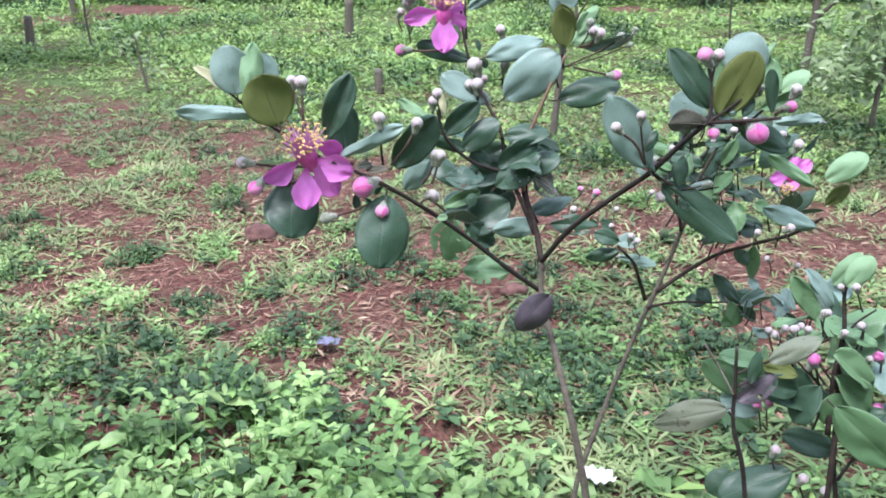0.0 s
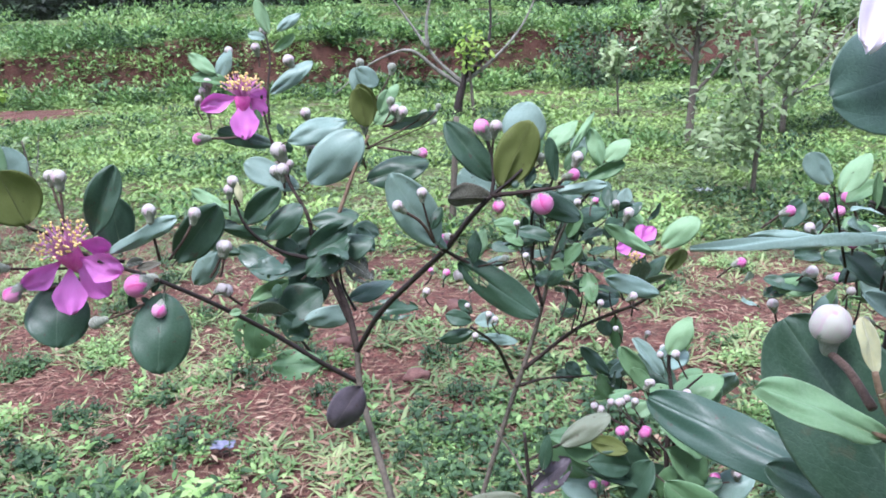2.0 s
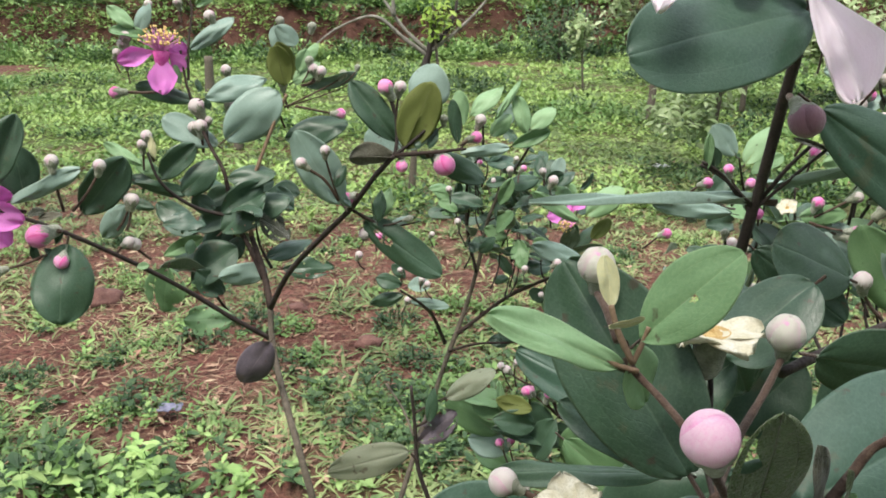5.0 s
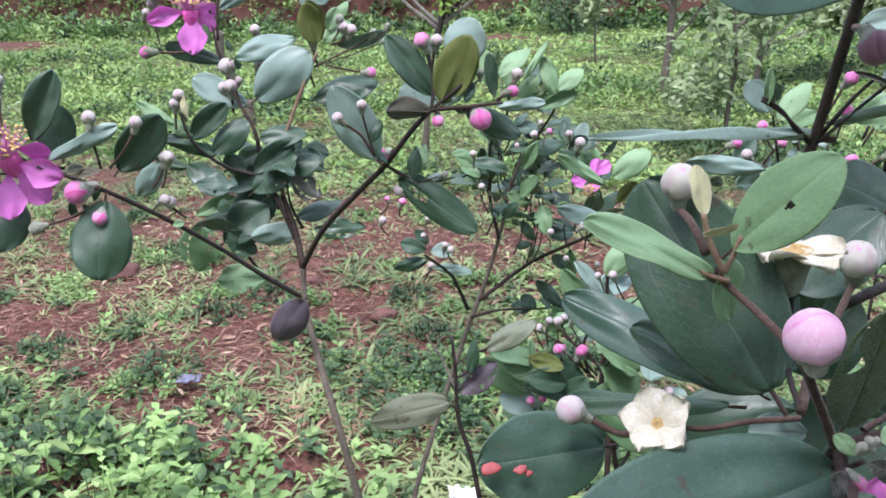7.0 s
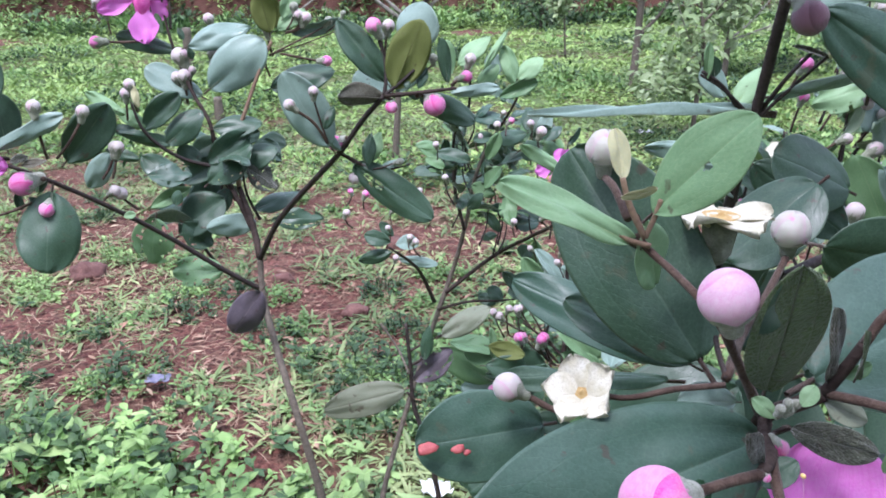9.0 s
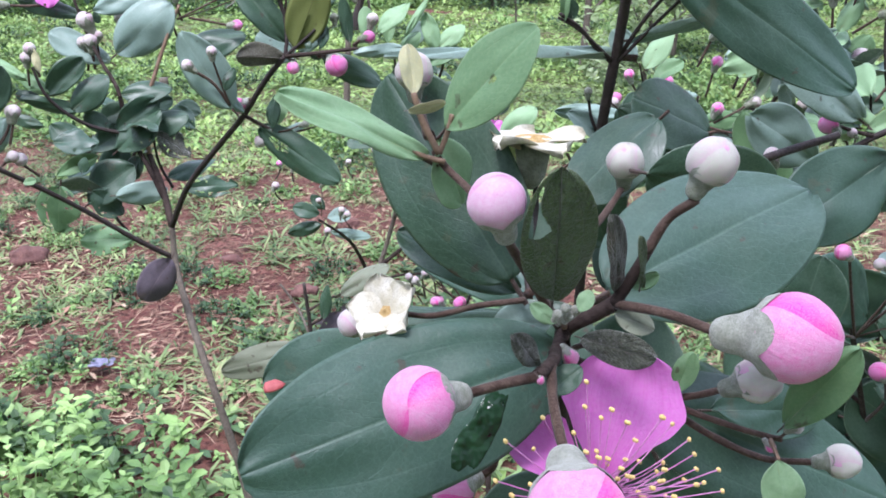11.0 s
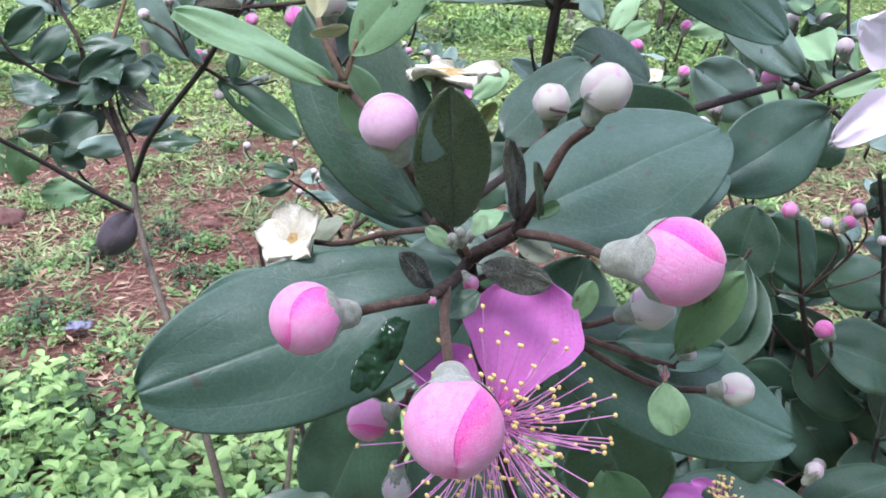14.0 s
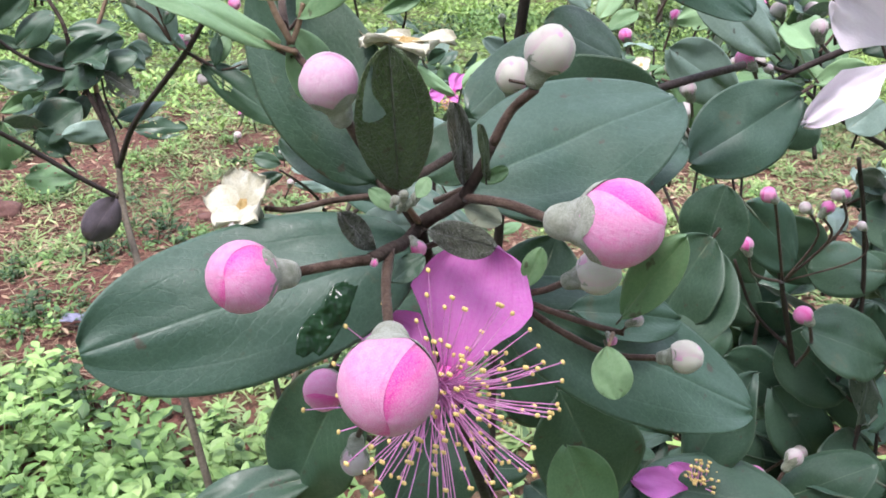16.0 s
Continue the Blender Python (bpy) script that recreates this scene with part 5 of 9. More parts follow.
leaf(myrtle, (-0.0102, 0.5500, 1.0090), (0.0163, 0.5500, 1.0085), 0.0188, (0.01, -0.70, 0.72), "sage", 8)
leaf(myrtle, (-0.0154, 0.5550, 1.0180), (-0.0356, 0.5550, 1.0263), 0.0080, (0.13, -0.94, 0.31), "dark", 2)
leaf(myrtle, (-0.0255, 0.5550, 1.0365), (0.0042, 0.5550, 1.0239), 0.0100, (-0.10, -0.97, -0.23), "dark", 2)
leaf(myrtle, (-0.0189, 0.5500, 1.0478), (-0.0387, 0.5500, 1.0647), 0.0079, (0.44, -0.74, 0.51), "young", 2)
leaf(myrtle, (-0.0094, 0.5600, 1.0371), (-0.0248, 0.5600, 1.0504), 0.0098, (0.35, -0.84, 0.40), "mid", 2)
leaf(myrtle, (-0.0105, 0.5500, 1.0517), (-0.0122, 0.5500, 1.0659), 0.0050, (0.13, -0.99, 0.02), "cream", 2)
leaf(myrtle, (0.0066, 0.5700, 0.9978), (0.0310, 0.5700, 1.0104), 0.0169, (-0.27, -0.81, 0.52), "dark", 3)
leaf(myrtle, (0.0121, 0.5750, 1.0139), (0.0318, 0.5750, 1.0247), 0.0147, (-0.23, -0.88, 0.42), "dark", 1)
leaf(myrtle, (0.0626, 0.5600, 0.9714), (0.0970, 0.5600, 0.9713), 0.0157, (0.00, -0.87, 0.50), "dark", 8)
leaf(myrtle, (-0.0160, 0.5600, 1.0355), (-0.0299, 0.5600, 1.0379), 0.0078, (0.10, -0.82, 0.56))
leaf(myrtle, (0.0206, 0.5650, 1.0121), (0.0069, 0.5650, 1.0222), 0.0127, (0.19, -0.95, 0.25))
leaf(myrtle, (0.0374, 0.5650, 0.9919), (0.0251, 0.5650, 0.9805), 0.0153, (-0.43, -0.77, 0.46), "dark", 2)
leaf(myrtle, (0.0055, 0.5400, 0.9911), (0.0090, 0.5400, 1.0003), 0.0082, (-0.38, -0.92, 0.14))
leaf(myrtle, (0.0128, 0.5600, 0.9827), (0.0288, 0.5600, 0.9739), 0.0118, (0.27, -0.83, 0.49), "dark", 3)
leaf(myrtle, (-0.0019, 0.6100, 1.0906), (-0.0042, 0.6100, 1.1037), 0.0054, (0.30, -0.95, 0.05), "mid")
leaf(myrtle, (0.0130, 0.6000, 1.0864), (0.0109, 0.6000, 1.0946), 0.0046, (0.34, -0.94, 0.09), "dark", 1)
leaf(myrtle, (0.0155, 0.6000, 1.0818), (0.0178, 0.6000, 1.0743), 0.0048, (0.45, -0.88, 0.13), "dark", 1)
bud(myrtle, (0.0094, 0.6000, 1.0764), (-0.37, -0.03, 0.93), 0.0056, "pale", 0.6)
stem(myrtle, ((0.0071, 0.6040, 1.0584), (0.0103, 0.6022, 1.0616), (0.0123, 0.6002, 1.0690)), 0.00128, 0.00112, FUZZY_STALK, "stalk")
bud(myrtle, (0.0114, 0.5950, 1.0638), (-0.03, -0.04, 1.00), 0.0046, "pale", 0.8)
stem(myrtle, ((0.0110, 0.5990, 1.0455), (0.0113, 0.5972, 1.0494), (0.0116, 0.5952, 1.0573)), 0.00106, 0.00092, FUZZY_STALK, "stalk")
bud(myrtle, (0.0060, 0.6000, 1.0625), (-0.25, -0.03, 0.97), 0.0040, "pale", 0.2)
stem(myrtle, ((0.0052, 0.6040, 1.0441), (0.0066, 0.6021, 1.0488), (0.0075, 0.6002, 1.0570)), 0.00091, 0.00079, FUZZY_STALK, "stalk")
bud(myrtle, (0.0159, 0.6000, 1.0667), (0.31, -0.08, 0.95), 0.0030, "pale", -0.4)
stem(myrtle, ((0.0146, 0.6040, 1.0484), (0.0143, 0.6023, 1.0541), (0.0146, 0.6004, 1.0627)), 0.00068, 0.00059, FUZZY_STALK, "stalk")
bud(myrtle, (-0.0150, 0.5550, 1.0652), (-0.06, -0.03, 1.00), 0.0037, "pale", -0.6)
stem(myrtle, ((-0.0131, 0.5590, 1.0480), (-0.0138, 0.5571, 1.0523), (-0.0147, 0.5552, 1.0600)), 0.00084, 0.00073, FUZZY_STALK, "stalk")
bud(myrtle, (-0.0181, 0.5550, 1.0600), (0.03, -0.04, 1.00), 0.0034, "pale", -0.7)
stem(myrtle, ((-0.0201, 0.5590, 1.0428), (-0.0192, 0.5571, 1.0474), (-0.0182, 0.5552, 1.0553)), 0.00077, 0.00067, FUZZY_STALK, "stalk")
bud(myrtle, (0.0280, 0.6200, 1.0984), (-0.23, -0.03, 0.97), 0.0037, "pale", -0.8)
stem(myrtle, ((0.0293, 0.6240, 1.0803), (0.0295, 0.6221, 1.0851), (0.0292, 0.6201, 1.0932)), 0.00085, 0.00074, FUZZY_STALK, "stalk")
bud(myrtle, (0.0309, 0.6000, 1.0769), (0.21, -0.07, 0.97), 0.0036, "pale", 0.6)
stem(myrtle, ((0.0294, 0.6040, 1.0588), (0.0293, 0.6022, 1.0637), (0.0298, 0.6003, 1.0719)), 0.00083, 0.00072, FUZZY_STALK, "stalk")
bud(myrtle, (0.0660, 0.5850, 1.0802), (0.15, -0.06, 0.99), 0.0032, "pale", -0.4)
stem(myrtle, ((0.0680, 0.5890, 1.0624), (0.0665, 0.5872, 1.0675), (0.0653, 0.5853, 1.0757)), 0.00074, 0.00064, FUZZY_STALK, "stalk")
bud(myrtle, (0.0691, 0.5850, 1.0929), (-0.00, -0.04, 1.00), 0.0035, "pale", -0.8)
stem(myrtle, ((0.0711, 0.5890, 1.0755), (0.0701, 0.5871, 1.0800), (0.0691, 0.5852, 1.0879)), 0.00081, 0.00070, FUZZY_STALK, "stalk")
bud(myrtle, (-0.0137, 0.4950, 1.0393), (0.22, 0.12, 0.97), 0.0036, "pale", 0.2)
stem(myrtle, ((-0.0222, 0.4920, 1.0222), (-0.0188, 0.4931, 1.0266), (-0.0149, 0.4944, 1.0343)), 0.00083, 0.00072, FUZZY_STALK, "stalk")
bud(myrtle, (-0.0160, 0.4900, 1.0157), (0.76, -0.45, 0.46), 0.0033, "pale", 0.8)
stem(myrtle, ((-0.0246, 0.4880, 1.0093), (-0.0229, 0.4905, 1.0104), (-0.0196, 0.4922, 1.0136)), 0.00077, 0.00067, FUZZY_STALK, "stalk")
bud(myrtle, (0.1059, 0.5800, 1.0722), (0.96, -0.28, 0.05), 0.0036, "pink", -0.9)
stem(myrtle, ((0.0765, 0.5800, 1.0779), (0.0911, 0.5800, 1.0745), (0.1011, 0.5814, 1.0720)), 0.00082, 0.00071, FUZZY_STALK, "stalk")
bud(myrtle, (-0.0424, 0.6000, 1.0872), (-1.00, -0.01, 0.00), 0.0042, "rosy", 0.5)
stem(myrtle, ((-0.0128, 0.6050, 1.0866), (-0.0233, 0.6026, 1.0863), (-0.0364, 0.6001, 1.0872)), 0.00097, 0.00084, FUZZY_STALK, "stalk")
bud(myrtle, (0.0943, 0.5850, 1.0994), (0.42, -0.11, 0.90), 0.0038, "pale", -0.3)
stem(myrtle, ((0.0809, 0.5830, 1.0909), (0.0860, 0.5844, 1.0911), (0.0920, 0.5856, 1.0945)), 0.00088, 0.00077, FUZZY_STALK, "stalk")
bud(myrtle, (0.0896, 0.5850, 1.1013), (-0.28, -0.03, 0.96), 0.0035, "pale", -0.5)
stem(myrtle, ((0.0809, 0.5830, 1.0909), (0.0862, 0.5841, 1.0921), (0.0910, 0.5851, 1.0966)), 0.00081, 0.00070, FUZZY_STALK, "stalk")
bud(myrtle, (0.0873, 0.5850, 1.1068), (0.02, 0.05, 1.00), 0.0029, "green", 0.3)
stem(myrtle, ((0.0817, 0.5830, 1.0927), (0.0845, 0.5839, 1.0963), (0.0872, 0.5848, 1.1027)), 0.00066, 0.00057, FUZZY_STALK, "stalk")
bud(myrtle, (0.1091, 0.5900, 1.0968), (0.65, 0.01, 0.76), 0.0029, "green", -0.7)
stem(myrtle, ((0.0689, 0.5820, 1.0768), (0.0956, 0.5850, 1.0885), (0.1065, 0.5900, 1.0936)), 0.00067, 0.00058, FUZZY_STALK, "stalk")
bud(myrtle, (0.1187, 0.5900, 1.1013), (0.37, 0.09, 0.92), 0.0019, "green", 1.0)
stem(myrtle, ((0.1069, 0.5880, 1.0897), (0.1121, 0.5888, 1.0931), (0.1177, 0.5898, 1.0987)), 0.00045, 0.00039, FUZZY_STALK, "stalk")
bud(myrtle, (0.1157, 0.5900, 1.0911), (0.89, -0.14, 0.42), 0.0020, "green", 0.3)
stem(myrtle, ((0.0689, 0.5820, 1.0768), (0.0953, 0.5850, 1.0841), (0.1132, 0.5904, 1.0899)), 0.00045, 0.00039, FUZZY_STALK, "stalk")
leaf(myrtle, (0.0707, 0.5800, 1.0915), (0.0664, 0.5800, 1.1175), 0.0168, (-0.06, 1.00, -0.01), "olive")
leaf(myrtle, (0.0754, 0.5850, 1.0927), (0.0928, 0.5850, 1.1066), 0.0124, (-0.30, -0.88, 0.37), "young", 2)
leaf(myrtle, (0.0844, 0.5900, 1.0902), (0.1185, 0.5900, 1.0955), 0.0131, (0.06, -0.91, -0.41), "pale", 1)
leaf(myrtle, (0.0795, 0.5850, 1.0998), (0.0859, 0.5850, 1.1139), 0.0096, (0.04, -1.00, -0.02), "young", 1)
tuft(myrtle, (-0.0072, 0.5500, 0.9473), (0.0708, 0.6400, 1.0287), 17, 0.034, 34, ("dark", "dark", "sage"))
stem(myrtle, ((0.0034, 0.6130, 1.0931), (0.0023, 0.6300, 1.1143), (0.0036, 0.6500, 1.1399), (0.0009, 0.6580, 1.1514)), 0.0010, 0.0006, BARK, "branch")
leaf(myrtle, (-0.0305, 0.6200, 1.1281), (-0.0457, 0.6200, 1.1435), 0.0103, (0.36, -0.86, 0.35), "young", 2)
leaf(myrtle, (-0.0303, 0.6250, 1.1240), (-0.0203, 0.6250, 1.1439), 0.0117, (-0.23, -0.97, 0.11), "pale")
leaf(myrtle, (0.0035, 0.6550, 1.1532), (-0.0033, 0.6550, 1.1764), 0.0095, (0.14, -0.99, 0.04), "young")
leaf(myrtle, (0.0095, 0.6550, 1.1541), (0.0275, 0.6550, 1.1656), 0.0080, (-0.03, -1.00, 0.05), "pale", 2)
leaf(myrtle, (0.0067, 0.6500, 1.1405), (0.0227, 0.6500, 1.1513), 0.0080, (0.09, -0.99, -0.13), "young", 3)
leaf(myrtle, (0.0045, 0.6250, 1.1127), (0.0354, 0.6250, 1.1327), 0.0116, (-0.03, -1.00, 0.04), "pale")
leaf(myrtle, (0.0012, 0.6550, 1.1495), (-0.0112, 0.6550, 1.1528), 0.0073, (0.06, -0.97, 0.24), "pale", 1)
leaf(myrtle, (-0.0239, 0.6200, 1.1222), (-0.0470, 0.6200, 1.1271), 0.0117, (0.13, -0.77, 0.62), "mid", 3)
bud(myrtle, (-0.0001, 0.6590, 1.1545), (0.52, -0.21, 0.83), 0.0034, "pale", 0.4)
stem(myrtle, ((0.0013, 0.6590, 1.1404), (-0.0012, 0.6597, 1.1440), (-0.0026, 0.6600, 1.1505)), 0.00079, 0.00069, FUZZY_STALK, "stalk")
bud(myrtle, (-0.0066, 0.6550, 1.1433), (-0.20, -0.10, 0.98), 0.0034, "pale", -0.5)
stem(myrtle, ((-0.0052, 0.6550, 1.1291), (-0.0052, 0.6553, 1.1322), (-0.0056, 0.6555, 1.1385)), 0.00079, 0.00068, FUZZY_STALK, "stalk")
bud(myrtle, (-0.0215, 0.6300, 1.1427), (-0.01, -0.11, 0.99), 0.0029, "pale", 0.8)
stem(myrtle, ((-0.0203, 0.6300, 1.1291), (-0.0209, 0.6303, 1.1323), (-0.0215, 0.6305, 1.1385)), 0.00068, 0.00059, FUZZY_STALK, "stalk")
bud(myrtle, (0.0187, 0.6300, 1.1343), (-0.42, -0.09, 0.90), 0.0040, "pale", 0.6)
stem(myrtle, ((0.0118, 0.6300, 1.1210), (0.0169, 0.6304, 1.1235), (0.0210, 0.6305, 1.1292)), 0.00091, 0.00079, FUZZY_STALK, "stalk")
bud(myrtle, (-0.0368, 0.6200, 1.1217), (0.07, -0.12, 0.99), 0.0039, "pale", -0.6)
stem(myrtle, ((-0.0357, 0.6200, 1.1082), (-0.0366, 0.6205, 1.1104), (-0.0372, 0.6207, 1.1162)), 0.00090, 0.00078, FUZZY_STALK, "stalk")
bud(myrtle, (-0.0437, 0.6200, 1.1116), (0.50, -0.21, 0.84), 0.0029, "pale", 0.7)
stem(myrtle, ((-0.0427, 0.6200, 1.0979), (-0.0447, 0.6206, 1.1017), (-0.0458, 0.6209, 1.1081)), 0.00067, 0.00059, FUZZY_STALK, "stalk")
bud(myrtle, (-0.0400, 0.6200, 1.1174), (-0.35, -0.09, 0.93), 0.0029, "pale", -0.0)
stem(myrtle, ((-0.0389, 0.6200, 1.1038), (-0.0384, 0.6203, 1.1073), (-0.0385, 0.6204, 1.1135)), 0.00067, 0.00058, FUZZY_STALK, "stalk")
bud(myrtle, (-0.0381, 0.6200, 1.1041), (0.05, -0.12, 0.99), 0.0026, "pale", 0.1)
stem(myrtle, ((-0.0371, 0.6200, 1.0903), (-0.0377, 0.6203, 1.0940), (-0.0383, 0.6204, 1.1004)), 0.00060, 0.00052, FUZZY_STALK, "stalk")
leaf(myrtle, (0.0658, 0.6000, 1.1281), (0.0795, 0.6000, 1.1165), 0.0126, (0.06, -1.00, 0.07), "pale")
leaf(myrtle, (0.0762, 0.5900, 1.0937), (0.0667, 0.5900, 1.1187), 0.0140, (-0.09, 1.00, -0.03), "olive")
leaf(myrtle, (0.0675, 0.6050, 1.1093), (0.0655, 0.6050, 1.1286), 0.0115, (0.30, -0.95, 0.03), "pale")
bud(myrtle, (0.0684, 0.6050, 1.1314), (-0.05, -0.02, 1.00), 0.0029, "green", 0.6)
stem(myrtle, ((0.0725, 0.6000, 1.1002), (0.0706, 0.6026, 1.1123), (0.0686, 0.6051, 1.1273)), 0.00066, 0.00058, FUZZY_STALK, "stalk")
bud(myrtle, (0.0897, 0.6000, 1.1277), (0.23, -0.05, 0.97), 0.0029, "green", 0.5)
stem(myrtle, ((0.0768, 0.5980, 1.1057), (0.0826, 0.5992, 1.1133), (0.0888, 0.6002, 1.1237)), 0.00066, 0.00057, FUZZY_STALK, "stalk")
leaf(myrtle, (0.0843, 0.5950, 1.1056), (0.0926, 0.5950, 1.1169), 0.0080, (-0.31, -0.92, 0.23), "young")
bloom = flower_cup(myrtle, (-0.0871, 0.4620, 1.0514), (-0.26, -0.44, 0.86), 0.0273, label="open magenta flower with long yellow-tipped stamens")
petal(bloom, (-0.0863, 0.4620, 1.0425), (-0.0858, 0.4500, 1.0202), 0.0170, (0.32, -0.83, 0.46))
petal(bloom, (-0.0897, 0.4620, 1.0459), (-0.1070, 0.4520, 1.0342), 0.0135, (0.52, -0.85, -0.04), None, 1)
petal(bloom, (-0.0811, 0.4620, 1.0469), (-0.0616, 0.4550, 1.0392), 0.0163, (-0.24, -0.94, 0.24), None, 1)
petal(bloom, (-0.0835, 0.4640, 1.0449), (-0.0690, 0.4600, 1.0253), 0.0162, (0.09, -0.96, 0.26))
petal(bloom, (-0.0827, 0.4660, 1.0538), (-0.0660, 0.4700, 1.0501), 0.0172, (0.07, -0.81, -0.58), None, 2)
stamens(bloom, (-0.0858, 0.4610, 1.0497), (-0.13, -0.38, 0.92), 0.0176, 1.10, 110, 21, 0.00026, 0.00060, False)
bloom = flower_cup(myrtle, (-0.0128, 0.6130, 1.1119), (0.05, -0.01, 1.00), 0.0234, label="open magenta flower with long yellow-tipped stamens")
petal(bloom, (-0.0120, 0.6130, 1.1118), (-0.0119, 0.6000, 1.0862), 0.0194, (0.13, -0.88, 0.45))
petal(bloom, (-0.0158, 0.6130, 1.1128), (-0.0368, 0.6000, 1.1084), 0.0131, (0.49, -0.85, 0.16), None, 1)
petal(bloom, (-0.0084, 0.6150, 1.1114), (0.0017, 0.6100, 1.1005), 0.0154, (-0.47, -0.88, -0.03))
petal(bloom, (-0.0103, 0.6180, 1.1152), (-0.0002, 0.6300, 1.1096), 0.0135, (0.70, -0.68, -0.20), None, 2)
stamens(bloom, (-0.0127, 0.6120, 1.1120), (0.05, -0.01, 1.00), 0.0164, 1.10, 90, 22, 0.00030, 0.00070, False)
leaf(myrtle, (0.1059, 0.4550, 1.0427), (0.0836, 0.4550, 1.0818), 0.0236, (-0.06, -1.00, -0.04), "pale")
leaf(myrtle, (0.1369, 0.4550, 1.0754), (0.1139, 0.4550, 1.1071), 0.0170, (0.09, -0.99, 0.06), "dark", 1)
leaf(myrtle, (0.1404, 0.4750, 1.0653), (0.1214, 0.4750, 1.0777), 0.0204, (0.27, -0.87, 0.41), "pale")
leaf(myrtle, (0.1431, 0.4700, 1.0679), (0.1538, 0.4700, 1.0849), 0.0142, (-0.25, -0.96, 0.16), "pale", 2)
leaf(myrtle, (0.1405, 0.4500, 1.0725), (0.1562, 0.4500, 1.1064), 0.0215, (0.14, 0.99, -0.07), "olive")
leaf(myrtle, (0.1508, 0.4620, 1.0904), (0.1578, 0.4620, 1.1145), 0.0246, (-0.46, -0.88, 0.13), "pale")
leaf(myrtle, (0.1365, 0.4520, 1.0676), (0.1102, 0.4400, 1.0729), 0.0122, (-0.34, 0.88, 0.33), "brown", 1)
leaf(myrtle, (0.1685, 0.4500, 1.0745), (0.1661, 0.4500, 1.0971), 0.0071, (0.03, -1.00, 0.00))
leaf(myrtle, (0.1528, 0.4480, 1.0724), (0.1564, 0.4480, 1.0833), 0.0066, (-0.57, -0.80, 0.19), "dark", 2)
leaf(myrtle, (0.1545, 0.4620, 1.0664), (0.1856, 0.4620, 1.0504), 0.0141, (0.05, -1.00, 0.09))
leaf(myrtle, (0.1700, 0.4500, 1.0691), (0.1969, 0.4500, 1.0685), 0.0072, (-0.01, -0.96, -0.26), "pale", 2)
leaf(myrtle, (0.1182, 0.4680, 1.0295), (0.1581, 0.4500, 1.0003), 0.0197, (-0.27, -0.94, 0.21), "dark", 10)
leaf(myrtle, (0.1250, 0.4620, 1.0295), (0.1265, 0.4620, 1.0471), 0.0088, (-0.48, -0.88, 0.04), "dark", 2)
leaf(myrtle, (0.1265, 0.4700, 1.0296), (0.1314, 0.4700, 1.0464), 0.0111, (-0.61, -0.77, 0.18), "young", 2)
leaf(myrtle, (0.1314, 0.4650, 1.0265), (0.1457, 0.4650, 1.0316), 0.0053, (-0.19, -0.82, 0.53), "pale")
leaf(myrtle, (0.1462, 0.4480, 1.0726), (0.1481, 0.4480, 1.0764), 0.0042, (-0.33, -0.93, 0.16), "dark", 2)
leaf(myrtle, (0.1536, 0.4500, 1.0670), (0.1476, 0.4500, 1.0702), 0.0042, (0.09, -0.98, 0.17), "dark", 2)
leaf(myrtle, (0.1113, 0.4600, 1.0391), (0.0998, 0.4600, 1.0535), 0.0062, (0.25, -0.95, 0.20), "pale", 2)
bud(myrtle, (0.1607, 0.4456, 1.0640), (0.24, -0.88, -0.41), 0.0058, "deep", -0.3)
stem(myrtle, ((0.1520, 0.4490, 1.0687), (0.1549, 0.4525, 1.0682), (0.1587, 0.4529, 1.0674)), 0.00134, 0.00117, FUZZY_STALK, "stalk")
bud(myrtle, (0.1086, 0.4670, 1.0417), (-0.74, -0.65, -0.16), 0.0043, "pink", 0.3)
stem(myrtle, ((0.1148, 0.4630, 1.0455), (0.1149, 0.4678, 1.0436), (0.1131, 0.4710, 1.0426)), 0.00098, 0.00085, FUZZY_STALK, "stalk")
bud(myrtle, (0.1386, 0.4500, 1.0631), (-0.09, -0.87, -0.48), 0.0033, "pink", 0.5)
stem(myrtle, ((0.1364, 0.4510, 1.0683), (0.1378, 0.4534, 1.0667), (0.1390, 0.4541, 1.0653)), 0.00076, 0.00066, FUZZY_STALK, "stalk")
bud(myrtle, (0.1317, 0.4550, 1.1038), (-0.49, -0.12, 0.86), 0.0042, "pink", 0.7)
stem(myrtle, ((0.1354, 0.4550, 1.0859), (0.1357, 0.4555, 1.0906), (0.1347, 0.4557, 1.0986)), 0.00098, 0.00085, FUZZY_STALK, "stalk")
bud(myrtle, (0.1395, 0.4580, 1.1033), (0.25, -0.16, 0.96), 0.0033, "pale", -0.3)
stem(myrtle, ((0.1360, 0.4560, 1.0858), (0.1370, 0.4575, 1.0908), (0.1384, 0.4587, 1.0989)), 0.00075, 0.00065, FUZZY_STALK, "stalk")
bud(myrtle, (0.1179, 0.4688, 1.0212), (-0.50, -0.79, -0.35), 0.0033, "pale", 0.7)
stem(myrtle, ((0.1252, 0.4660, 1.0258), (0.1232, 0.4700, 1.0240), (0.1202, 0.4725, 1.0228)), 0.00075, 0.00065, FUZZY_STALK, "stalk")
bud(myrtle, (0.1813, 0.4550, 1.0854), (0.34, -0.09, 0.94), 0.0031, "pale", 0.7)
stem(myrtle, ((0.1700, 0.4500, 1.0732), (0.1746, 0.4528, 1.0758), (0.1798, 0.4554, 1.0813)), 0.00071, 0.00061, FUZZY_STALK, "stalk")
bud(myrtle, (0.1784, 0.4520, 1.0768), (0.88, -0.36, 0.32), 0.0033, "rosy", 0.4)
